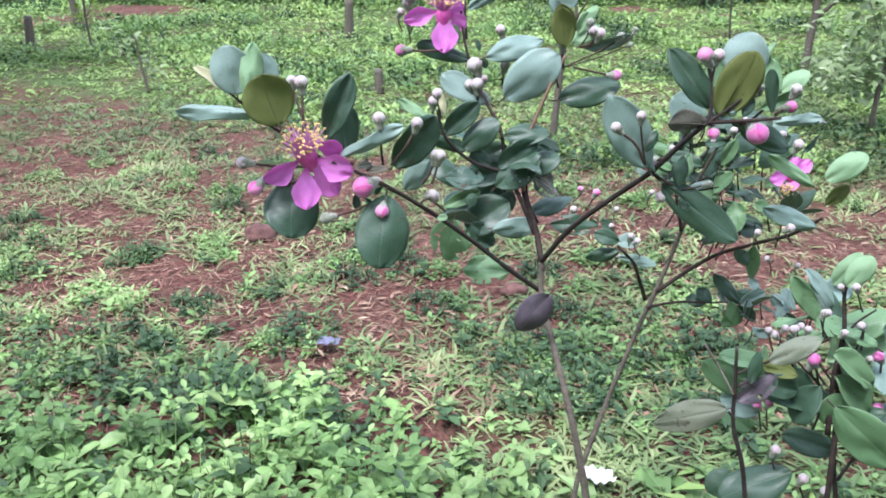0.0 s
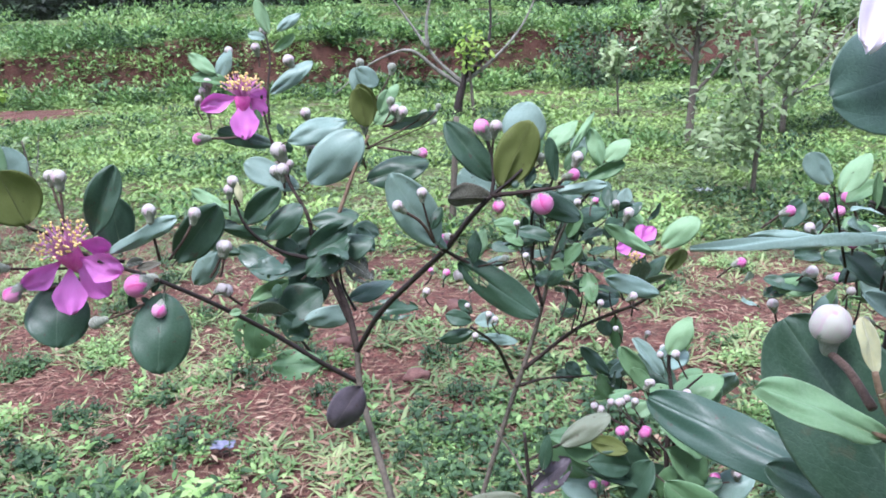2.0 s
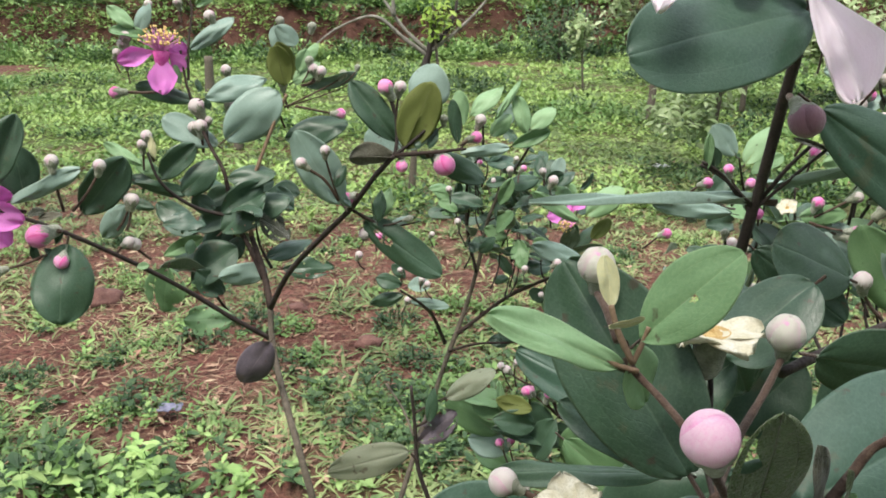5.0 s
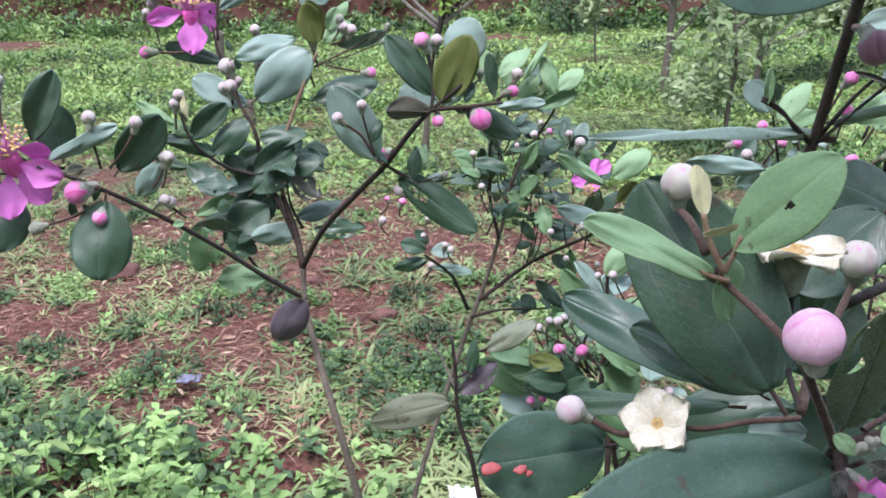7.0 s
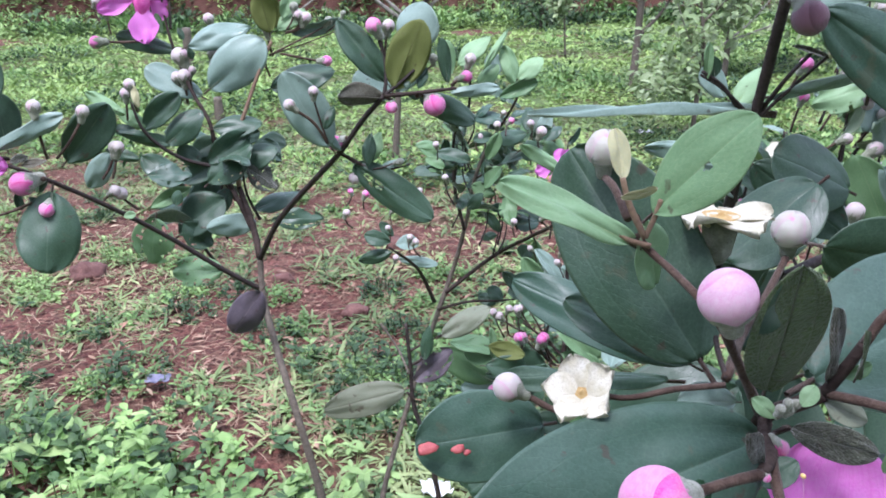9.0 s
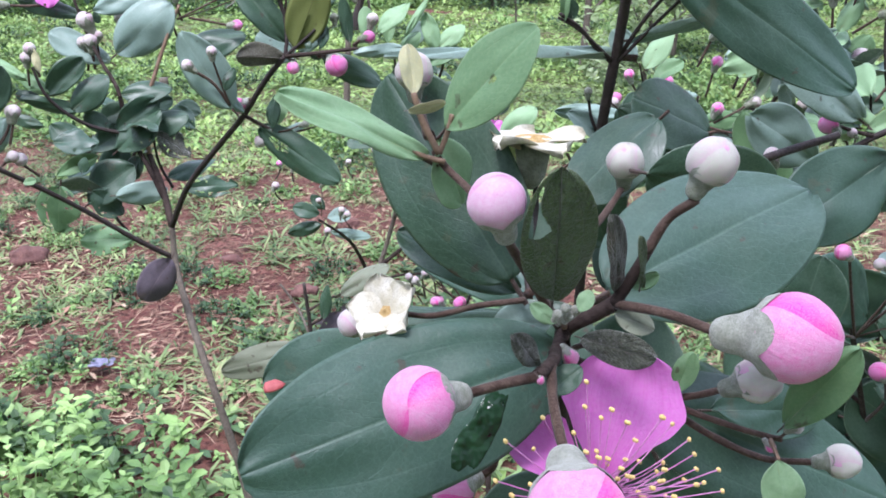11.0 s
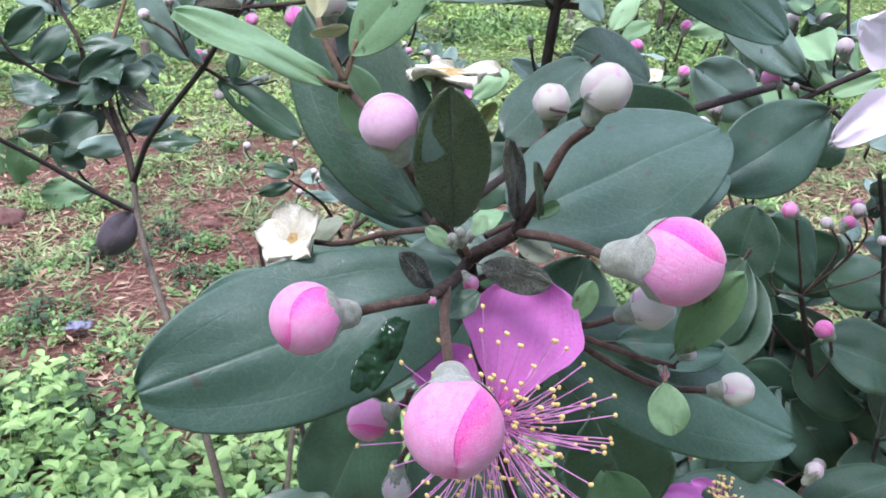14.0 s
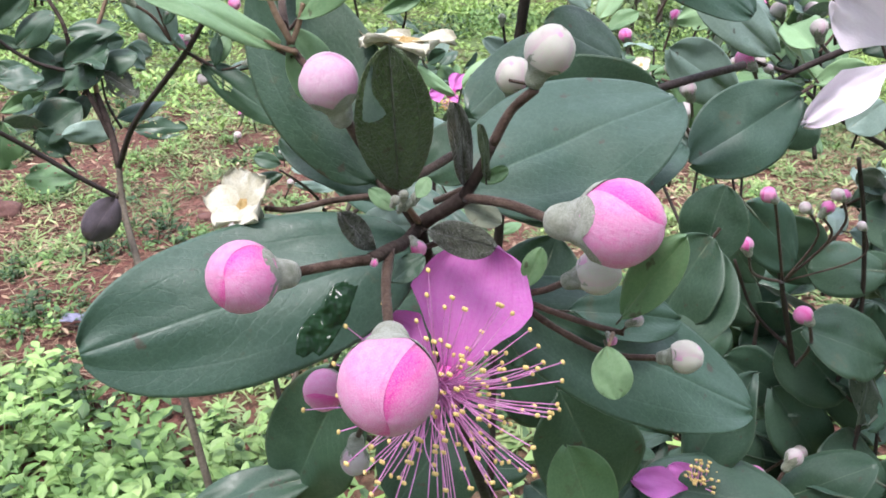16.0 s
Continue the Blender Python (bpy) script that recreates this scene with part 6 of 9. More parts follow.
stem(myrtle, ((0.1700, 0.4500, 1.0715), (0.1713, 0.4522, 1.0725), (0.1743, 0.4537, 1.0753)), 0.00076, 0.00066, FUZZY_STALK, "stalk")
bud(myrtle, (0.1614, 0.4520, 1.0870), (0.01, -0.04, 1.00), 0.0023, "green", 1.0)
stem(myrtle, ((0.1522, 0.4500, 1.0803), (0.1567, 0.4511, 1.0807), (0.1613, 0.4521, 1.0838)), 0.00052, 0.00045, FUZZY_STALK, "stalk")
bud(myrtle, (0.1429, 0.4620, 1.0309), (0.95, -0.21, 0.23), 0.0021, "green", 0.9)
stem(myrtle, ((0.1282, 0.4640, 1.0269), (0.1335, 0.4635, 1.0278), (0.1400, 0.4627, 1.0302)), 0.00049, 0.00043, FUZZY_STALK, "stalk")
bud(myrtle, (0.0992, 0.4480, 1.0731), (0.01, -0.04, 1.00), 0.0027, "pale", 0.0)
stem(myrtle, ((0.1047, 0.4560, 1.0443), (0.1014, 0.4520, 1.0581), (0.0991, 0.4482, 1.0692)), 0.00063, 0.00055, FUZZY_STALK, "stalk")
bud(myrtle, (0.0866, 0.4500, 1.0665), (-0.70, -0.08, 0.71), 0.0030, "pale", 0.1)
stem(myrtle, ((0.1047, 0.4560, 1.0443), (0.0970, 0.4520, 1.0577), (0.0896, 0.4503, 1.0634)), 0.00085, 0.00080, FUZZY_STALK, "stalk")
leaf(myrtle, (0.1032, 0.4500, 1.0530), (0.1090, 0.4500, 1.0642), 0.0059, (-0.08, -1.00, 0.04), "dark", 2)
stem(myrtle, ((0.1252, 0.4660, 1.0274), (0.1362, 0.4650, 1.0262), (0.1485, 0.4620, 1.0291)), 0.0008, 0.0004, BARK, "branch")
stem(myrtle, ((0.1115, 0.4670, 1.0358), (0.1252, 0.4660, 1.0274)), 0.0010, 0.0008, BARK, "branch")

myrtle_behind = thing("flowering_shrub", (0.2000, 1.0200, 0.0000), "leafy flowering shrub with small dark leaves and pale buds, farther back", "shrub")
stem(myrtle_behind, ((0.1700, 0.8600, 0.0000), (0.1376, 0.8800, 0.5139), (0.1656, 0.9000, 0.5956), (0.2110, 0.9200, 0.7203), (0.2399, 0.9300, 0.7949), (0.2532, 0.9300, 0.8435), (0.2610, 0.9200, 0.8937), (0.2747, 0.9100, 0.9347)), 0.0038, 0.0018, GREY_BARK, "trunk")
stem(myrtle_behind, ((0.2249, 0.9200, 0.7564), (0.2807, 0.9300, 0.7926), (0.3104, 0.8600, 0.8404), (0.3209, 0.7700, 0.8888), (0.3276, 0.7400, 0.9121)), 0.0026, 0.0014, BARK, "branch")
stem(myrtle_behind, ((0.2100, 0.9100, 0.7506), (0.1991, 0.9000, 0.7805), (0.1774, 0.8400, 0.8289), (0.1539, 0.8000, 0.8606)), 0.0026, 0.0012, DARK_BARK, "branch")
stem(myrtle_behind, ((0.2146, 0.9200, 0.7350), (0.2469, 0.9300, 0.7375), (0.2998, 0.9500, 0.7278), (0.3380, 0.9600, 0.7250)), 0.0020, 0.0010, BARK, "branch")
stem(myrtle_behind, ((0.2499, 0.9300, 0.8298), (0.2398, 0.9300, 0.8784), (0.2369, 0.9200, 0.9275), (0.2360, 0.8000, 0.9999), (0.2242, 0.7200, 1.0387)), 0.0022, 0.0010, DARK_BARK, "branch")
stem(myrtle_behind, ((0.2610, 0.9200, 0.8937), (0.2921, 0.9000, 0.9171), (0.3170, 0.9000, 0.9352)), 0.0014, 0.0008, BARK, "branch")
stem(myrtle_behind, ((0.2747, 0.9100, 0.9347), (0.2779, 0.7800, 1.0072), (0.2683, 0.7200, 1.0324)), 0.0016, 0.0008, BARK, "branch")
leaf(myrtle_behind, (0.2078, 0.6800, 1.0530), (0.2316, 0.6800, 1.0774), 0.0178, (-0.49, -0.73, 0.48), "young", 2)
leaf(myrtle_behind, (0.2010, 0.6800, 1.0452), (0.1992, 0.6800, 1.0726), 0.0137, (0.07, -1.00, 0.00), "young")
leaf(myrtle_behind, (0.2588, 0.7000, 1.0320), (0.2517, 0.7000, 1.0645), 0.0151, (0.19, -0.98, 0.04), "young", 2)
leaf(myrtle_behind, (0.2610, 0.7000, 1.0376), (0.2814, 0.7000, 1.0545), 0.0172, (-0.39, -0.79, 0.47), "young")
leaf(myrtle_behind, (0.2461, 0.7000, 1.0231), (0.2783, 0.7000, 1.0351), 0.0132, (-0.08, -0.97, 0.21), "mid", 3)
leaf(myrtle_behind, (0.2323, 0.7000, 1.0459), (0.2523, 0.7000, 1.0789), 0.0065, (-0.27, -0.95, 0.16), "young", 2)
leaf(myrtle_behind, (0.2278, 0.7000, 1.0322), (0.2441, 0.7000, 1.0501), 0.0151, (-0.44, -0.81, 0.40), "mid")
leaf(myrtle_behind, (0.2461, 0.7200, 1.0379), (0.2433, 0.7200, 1.0569), 0.0163, (-0.18, -0.98, -0.03), "pale", 3)
leaf(myrtle_behind, (0.2182, 0.7000, 1.0418), (0.2204, 0.7000, 1.0645), 0.0117, (-0.48, -0.88, 0.05), "young", 1)
leaf(myrtle_behind, (0.3215, 0.7300, 0.9518), (0.3535, 0.7270, 0.9762), 0.0224, (-0.29, -0.92, 0.27), "young")
leaf(myrtle_behind, (0.3222, 0.7350, 0.9045), (0.2767, 0.7310, 0.9270), 0.0188, (0.28, -0.87, 0.41), "pale", 2)
leaf(myrtle_behind, (0.3165, 0.7400, 0.9425), (0.2774, 0.7400, 0.9733), 0.0132, (0.24, -0.92, 0.30), "young", 2)
leaf(myrtle_behind, (0.2832, 0.6000, 0.9080), (0.2947, 0.5860, 0.9376), 0.0163, (-0.78, -0.62, 0.01), "young")
leaf(myrtle_behind, (0.3296, 0.7400, 0.9257), (0.3473, 0.7400, 0.9439), 0.0136, (0.29, 0.92, -0.28), "olive")
leaf(myrtle_behind, (0.3358, 0.9000, 0.9408), (0.3379, 0.9000, 0.9690), 0.0178, (-0.76, -0.65, 0.06), "pale", 1)
leaf(myrtle_behind, (0.1552, 0.8000, 0.8665), (0.1300, 0.8000, 0.8750), 0.0169, (0.09, -0.96, 0.27), "dark", 1)
leaf(myrtle_behind, (0.1566, 0.8000, 0.8556), (0.1222, 0.8000, 0.8478), 0.0148, (-0.07, -0.95, 0.29), "dark", 2)
leaf(myrtle_behind, (0.1659, 0.8800, 0.8344), (0.1911, 0.8800, 0.8364), 0.0193, (-0.06, -0.61, 0.79), "pale", 3)
leaf(myrtle_behind, (0.1678, 0.8700, 0.8214), (0.2117, 0.8700, 0.8123), 0.0125, (0.07, -0.94, 0.33), "pale")
leaf(myrtle_behind, (0.1630, 0.8800, 0.8445), (0.1510, 0.8800, 0.8615), 0.0126, (0.24, -0.95, 0.17), "dark", 2)
leaf(myrtle_behind, (0.3323, 0.9200, 0.8148), (0.3373, 0.9200, 0.7716), 0.0176, (-0.07, -1.00, -0.01), "mid")
leaf(myrtle_behind, (0.3258, 0.9200, 0.8081), (0.3160, 0.9200, 0.7944), 0.0237, (-0.52, -0.77, 0.37), "dark", 1)
leaf(myrtle_behind, (0.3356, 0.9500, 0.7256), (0.3061, 0.9500, 0.7652), 0.0181, (0.35, -0.90, 0.26), "dark", 2)
leaf(myrtle_behind, (0.3356, 0.9500, 0.7256), (0.3636, 0.9500, 0.7430), 0.0199, (-0.17, -0.94, 0.28), "pale", 3)
leaf(myrtle_behind, (0.3285, 0.9500, 0.7222), (0.3579, 0.9500, 0.7049), 0.0167, (0.37, -0.68, 0.63), "dark", 3)
leaf(myrtle_behind, (0.2998, 0.9500, 0.7278), (0.2853, 0.9500, 0.7476), 0.0191, (0.45, -0.83, 0.33), "dark", 2)
leaf(myrtle_behind, (0.2927, 0.9500, 0.7259), (0.2713, 0.9500, 0.7371), 0.0183, (0.35, -0.65, 0.67), "dark", 2)
tuft(myrtle_behind, (0.2152, 0.8200, 0.8315), (0.3684, 1.0200, 0.9799), 105, 0.032, 31, ("dark", "dark", "dark", "mid", "sage"))
tuft(myrtle_behind, (0.2120, 0.8600, 0.8488), (0.2572, 0.9800, 0.9587), 12, 0.026, 32, ("dark", "mid"))
tuft(myrtle_behind, (0.2955, 0.9000, 0.6806), (0.4249, 1.0200, 0.7352), 20, 0.028, 33, ("dark", "mid", "pale"))
leaf(myrtle_behind, (0.2037, 0.9000, 0.9145), (0.2414, 0.9000, 0.9193), 0.0125, (-0.02, -0.98, 0.19), "dark", 2)
leaf(myrtle_behind, (0.1916, 0.9000, 0.9403), (0.2226, 0.9000, 0.9422), 0.0131, (-0.04, -0.70, 0.71), "mid", 2)
bloom = flower_cup(myrtle_behind, (0.3345, 0.8450, 0.9180), (-0.50, -0.73, -0.46), 0.0214, label="magenta flower half turned away under a leaf")
petal(bloom, (0.3314, 0.8450, 0.9200), (0.3112, 0.8300, 0.9230), 0.0164, (0.60, -0.76, 0.26))
petal(bloom, (0.3373, 0.8450, 0.9228), (0.3502, 0.8400, 0.9386), 0.0153, (-0.43, -0.90, 0.07), None, 1)
petal(bloom, (0.3346, 0.8450, 0.9155), (0.3392, 0.8350, 0.9131), 0.0142, (-0.71, -0.46, 0.53))
petal(bloom, (0.3358, 0.8500, 0.9203), (0.3451, 0.8600, 0.9371), 0.0143, (-0.12, -0.82, 0.56), None, 2)
stamens(bloom, (0.3308, 0.8420, 0.9147), (-0.08, -0.72, -0.69), 0.0118, 1.00, 40, 23, 0.00020, 0.00080, False)
bud(myrtle_behind, (0.2590, 0.8775, 0.9513), (0.57, -0.25, 0.78), 0.0041, "pale", 0.1)
stem(myrtle_behind, ((0.2564, 0.8700, 0.9372), (0.2553, 0.8748, 0.9404), (0.2556, 0.8790, 0.9467)), 0.00095, 0.00083, FUZZY_STALK, "stalk")
bud(myrtle_behind, (0.2736, 0.8523, 0.9681), (-0.07, -0.12, 0.99), 0.0040, "pale", 0.1)
stem(myrtle_behind, ((0.2791, 0.8700, 0.9485), (0.2766, 0.8616, 0.9537), (0.2740, 0.8530, 0.9624)), 0.00092, 0.00080, FUZZY_STALK, "stalk")
bud(myrtle_behind, (0.2679, 0.7574, 0.9908), (0.68, -0.30, 0.66), 0.0031, "pink", 0.6)
stem(myrtle_behind, ((0.2614, 0.7500, 0.9790), (0.2625, 0.7547, 0.9822), (0.2648, 0.7588, 0.9878)), 0.00072, 0.00062, FUZZY_STALK, "stalk")
bud(myrtle_behind, (0.2819, 0.7397, 0.9912), (-0.26, -0.11, 0.96), 0.0035, "pale", 0.2)
stem(myrtle_behind, ((0.2858, 0.7500, 0.9754), (0.2848, 0.7452, 0.9793), (0.2832, 0.7402, 0.9865)), 0.00080, 0.00070, FUZZY_STALK, "stalk")
bud(myrtle_behind, (0.2382, 0.8284, 0.9823), (0.29, -0.17, 0.94), 0.0029, "pink", -0.1)
stem(myrtle_behind, ((0.2437, 0.8700, 0.9584), (0.2401, 0.8497, 0.9670), (0.2370, 0.8291, 0.9784)), 0.00067, 0.00058, FUZZY_STALK, "stalk")
bud(myrtle_behind, (0.2161, 0.8336, 0.9203), (-0.43, -0.12, 0.89), 0.0035, "pale", 0.7)
stem(myrtle_behind, ((0.2196, 0.8700, 0.8940), (0.2194, 0.8522, 0.9034), (0.2183, 0.8342, 0.9158)), 0.00080, 0.00070, FUZZY_STALK, "stalk")
bud(myrtle_behind, (0.2608, 0.7095, 0.9099), (0.22, -0.15, 0.96), 0.0030, "pale", -0.2)
stem(myrtle_behind, ((0.2706, 0.7500, 0.8814), (0.2650, 0.7302, 0.8921), (0.2598, 0.7102, 0.9058)), 0.00070, 0.00061, FUZZY_STALK, "stalk")
bud(myrtle_behind, (0.2926, 0.7191, 0.9105), (0.69, -0.31, 0.65), 0.0040, "pale", -0.7)
stem(myrtle_behind, ((0.3074, 0.7500, 0.8852), (0.2972, 0.7358, 0.8947), (0.2887, 0.7209, 0.9069)), 0.00091, 0.00079, FUZZY_STALK, "stalk")
bud(myrtle_behind, (0.2823, 0.7014, 0.9917), (0.35, -0.18, 0.92), 0.0046, "pale", -0.9)
stem(myrtle_behind, ((0.2926, 0.7500, 0.9672), (0.2858, 0.7265, 0.9746), (0.2800, 0.7026, 0.9857)), 0.00105, 0.00091, FUZZY_STALK, "stalk")
bud(myrtle_behind, (0.2068, 0.8282, 0.9561), (-0.24, -0.11, 0.96), 0.0034, "pale", -0.5)
stem(myrtle_behind, ((0.2128, 0.8700, 0.9304), (0.2106, 0.8495, 0.9393), (0.2080, 0.8287, 0.9514)), 0.00078, 0.00068, FUZZY_STALK, "stalk")
bud(myrtle_behind, (0.1634, 0.8761, 0.8751), (0.53, -0.23, 0.81), 0.0032, "pale", 0.7)
stem(myrtle_behind, ((0.1624, 0.8700, 0.8603), (0.1612, 0.8738, 0.8645), (0.1610, 0.8772, 0.8714)), 0.00073, 0.00063, FUZZY_STALK, "stalk")
bud(myrtle_behind, (0.1571, 0.8633, 0.8602), (-0.44, -0.12, 0.89), 0.0031, "pale", -0.1)
stem(myrtle_behind, ((0.1587, 0.8700, 0.8410), (0.1593, 0.8670, 0.8472), (0.1591, 0.8638, 0.8563)), 0.00072, 0.00063, FUZZY_STALK, "stalk")
bud(myrtle_behind, (0.1639, 0.8587, 0.8272), (0.24, -0.16, 0.96), 0.0037, "pale", -0.7)
stem(myrtle_behind, ((0.1571, 0.8700, 0.8060), (0.1596, 0.8649, 0.8124), (0.1626, 0.8595, 0.8221)), 0.00085, 0.00074, FUZZY_STALK, "stalk")
bud(myrtle_behind, (0.1348, 0.8369, 0.9068), (0.43, -0.20, 0.88), 0.0040, "pink", 0.1)
stem(myrtle_behind, ((0.1327, 0.8700, 0.8810), (0.1320, 0.8543, 0.8898), (0.1323, 0.8381, 0.9019)), 0.00092, 0.00080, FUZZY_STALK, "stalk")
bud(myrtle_behind, (0.1196, 0.8479, 0.9074), (-0.31, -0.11, 0.95), 0.0030, "pink", -1.0)
stem(myrtle_behind, ((0.1141, 0.8700, 0.8851), (0.1178, 0.8593, 0.8928), (0.1209, 0.8483, 0.9034)), 0.00085, 0.00080, FUZZY_STALK, "stalk")
bud(myrtle_behind, (0.1140, 0.8532, 0.8827), (0.40, -0.19, 0.90), 0.0041, "pale", 0.1)
stem(myrtle_behind, ((0.1193, 0.8700, 0.8606), (0.1150, 0.8624, 0.8674), (0.1117, 0.8543, 0.8775)), 0.00094, 0.00082, FUZZY_STALK, "stalk")
bud(myrtle_behind, (0.1883, 0.8209, 0.9119), (0.53, -0.23, 0.82), 0.0029, "pale", 0.4)
stem(myrtle_behind, ((0.1950, 0.8700, 0.8812), (0.1901, 0.8461, 0.8935), (0.1861, 0.8218, 0.9085)), 0.00068, 0.00059, FUZZY_STALK, "stalk")
bud(myrtle_behind, (0.1814, 0.8772, 0.8432), (0.33, -0.18, 0.93), 0.0037, "pale", 0.4)
stem(myrtle_behind, ((0.1801, 0.8700, 0.8287), (0.1795, 0.8743, 0.8318), (0.1797, 0.8781, 0.8383)), 0.00086, 0.00075, FUZZY_STALK, "stalk")
bud(myrtle_behind, (0.1862, 0.8632, 0.8426), (0.64, -0.28, 0.72), 0.0037, "pale", -0.9)
stem(myrtle_behind, ((0.1916, 0.8700, 0.8227), (0.1865, 0.8676, 0.8294), (0.1828, 0.8646, 0.8389)), 0.00085, 0.00074, FUZZY_STALK, "stalk")
bud(myrtle_behind, (0.3167, 0.7502, 0.8610), (0.41, -0.20, 0.89), 0.0028, "pale", 0.3)
stem(myrtle_behind, ((0.3184, 0.7500, 0.8458), (0.3164, 0.7506, 0.8503), (0.3150, 0.7510, 0.8575)), 0.00065, 0.00056, FUZZY_STALK, "stalk")
bud(myrtle_behind, (0.3327, 0.7283, 0.8540), (-0.40, -0.11, 0.91), 0.0032, "pale", 0.1)
stem(myrtle_behind, ((0.3404, 0.7500, 0.8297), (0.3378, 0.7395, 0.8383), (0.3345, 0.7289, 0.8499)), 0.00074, 0.00064, FUZZY_STALK, "stalk")
bud(myrtle_behind, (0.3249, 0.7299, 0.8539), (-0.36, -0.11, 0.92), 0.0032, "pale", 0.1)
stem(myrtle_behind, ((0.3311, 0.7500, 0.8302), (0.3292, 0.7403, 0.8384), (0.3266, 0.7304, 0.8497)), 0.00074, 0.00064, FUZZY_STALK, "stalk")
bud(myrtle_behind, (0.2741, 0.8229, 0.9859), (0.47, -0.21, 0.86), 0.0029, "pale", 0.6)
stem(myrtle_behind, ((0.2893, 0.8700, 0.9608), (0.2803, 0.8471, 0.9703), (0.2722, 0.8238, 0.9824)), 0.00066, 0.00058, FUZZY_STALK, "stalk")
bud(myrtle_behind, (0.2833, 0.7398, 0.8724), (-0.71, -0.17, 0.69), 0.0028, "pale", 1.0)
stem(myrtle_behind, ((0.2927, 0.7500, 0.8531), (0.2900, 0.7454, 0.8603), (0.2860, 0.7405, 0.8697)), 0.00063, 0.00055, FUZZY_STALK, "stalk")

sucker = thing("shrub", (0.1650, 0.3500, 0.0000), "thin upright shrub shoot with a few worn greyish leaves", "shrub")
stem(sucker, ((0.1650, 0.3500, 0.0000), (0.1465, 0.3520, 0.8970), (0.1424, 0.3550, 0.9214), (0.1375, 0.3580, 0.9384), (0.1364, 0.3600, 0.9613), (0.1352, 0.3610, 0.9805)), 0.0014, 0.0008, DARK_BARK, "stem")
leaf(sucker, (0.1329, 0.3580, 0.9484), (0.0968, 0.3455, 0.9484), 0.0152, (0.30, -0.87, 0.38), "worn", 4)
leaf(sucker, (0.1514, 0.3610, 0.9732), (0.1737, 0.3610, 0.9860), 0.0111, (-0.30, -0.80, 0.52), "worn")
leaf(sucker, (0.1425, 0.3580, 0.9631), (0.1452, 0.3580, 0.9796), 0.0067, (-0.54, -0.83, 0.09))
leaf(sucker, (0.1380, 0.3610, 0.9517), (0.1557, 0.3610, 0.9653), 0.0137, (-0.25, -0.91, 0.33), "purple", 8)
stem(sucker, ((0.1364, 0.3600, 0.9598), (0.1417, 0.3600, 0.9624), (0.1433, 0.3600, 0.9637)), 0.0007, 0.0005, BARK, "branch")
stem(sucker, ((0.1376, 0.3580, 0.9429), (0.1342, 0.3580, 0.9471)), 0.0007, 0.0005, BARK, "branch")
stem(sucker, ((0.1365, 0.3600, 0.9671), (0.1440, 0.3610, 0.9705), (0.1514, 0.3610, 0.9737)), 0.0006, 0.0004, BARK, "branch")
stem(sucker, ((0.1243, 0.3750, 0.9752), (0.1317, 0.3700, 0.9638), (0.1356, 0.3580, 0.9565)), 0.0006, 0.0005, GREY_BARK, "branch")

low_shrub = thing("shrub", (0.3000, 0.5300, 0.0000), "low leafy shrub with light green leaves and small pink buds", "shrub")
stem(low_shrub, ((0.3000, 0.5300, 0.0000), (0.2527, 0.4880, 0.8253), (0.2561, 0.4980, 0.8541), (0.2600, 0.5080, 0.8742), (0.2533, 0.5080, 0.8917)), 0.0022, 0.0012, BARK, "trunk")
stem(low_shrub, ((0.2605, 0.5080, 0.8655), (0.2438, 0.5080, 0.8881), (0.2213, 0.4980, 0.9110)), 0.0010, 0.0006, BARK, "branch")
stem(low_shrub, ((0.2607, 0.5080, 0.8611), (0.2714, 0.5080, 0.8820), (0.2821, 0.5180, 0.8891)), 0.0010, 0.0006, BARK, "branch")
bud(low_shrub, (0.2221, 0.5030, 0.8991), (-0.56, -0.12, 0.82), 0.0032, "pink", -0.8)
stem(low_shrub, ((0.2423, 0.5080, 0.8776), (0.2340, 0.5059, 0.8851), (0.2247, 0.5036, 0.8954)), 0.00074, 0.00064, FUZZY_STALK, "stalk")
bud(low_shrub, (0.2363, 0.5030, 0.8965), (-0.17, -0.26, 0.95), 0.0039, "deep", 0.2)
stem(low_shrub, ((0.2482, 0.5080, 0.8750), (0.2429, 0.5065, 0.8815), (0.2372, 0.5044, 0.8913)), 0.00089, 0.00077, FUZZY_STALK, "stalk")
bud(low_shrub, (0.2055, 0.4980, 0.9172), (-0.65, -0.07, 0.76), 0.0028, "pale", 0.6)
stem(low_shrub, ((0.2228, 0.5030, 0.9024), (0.2160, 0.5007, 0.9071), (0.2081, 0.4983, 0.9142)), 0.00065, 0.00056, FUZZY_STALK, "stalk")
bud(low_shrub, (0.2173, 0.4980, 0.9209), (-0.21, -0.03, 0.98), 0.0028, "pale", -0.8)
stem(low_shrub, ((0.2478, 0.5080, 0.8836), (0.2332, 0.5031, 0.8988), (0.2181, 0.4981, 0.9170)), 0.00065, 0.00056, FUZZY_STALK, "stalk")
bud(low_shrub, (0.2290, 0.5030, 0.9183), (0.34, -0.09, 0.94), 0.0025, "pale", 0.8)
stem(low_shrub, ((0.2478, 0.5080, 0.8836), (0.2376, 0.5057, 0.8979), (0.2278, 0.5033, 0.9149)), 0.00058, 0.00051, FUZZY_STALK, "stalk")
leaf(low_shrub, (0.2249, 0.5080, 0.8732), (0.1861, 0.5080, 0.8954), 0.0237, (0.40, -0.60, 0.70), "mid")
leaf(low_shrub, (0.1975, 0.4930, 0.8988), (0.2200, 0.4930, 0.8911), 0.0125, (-0.13, 0.92, -0.37), "olive", 2)
leaf(low_shrub, (0.2013, 0.4980, 0.8878), (0.2001, 0.4980, 0.9091), 0.0063, (0.19, -0.98, 0.01), "young", 3)
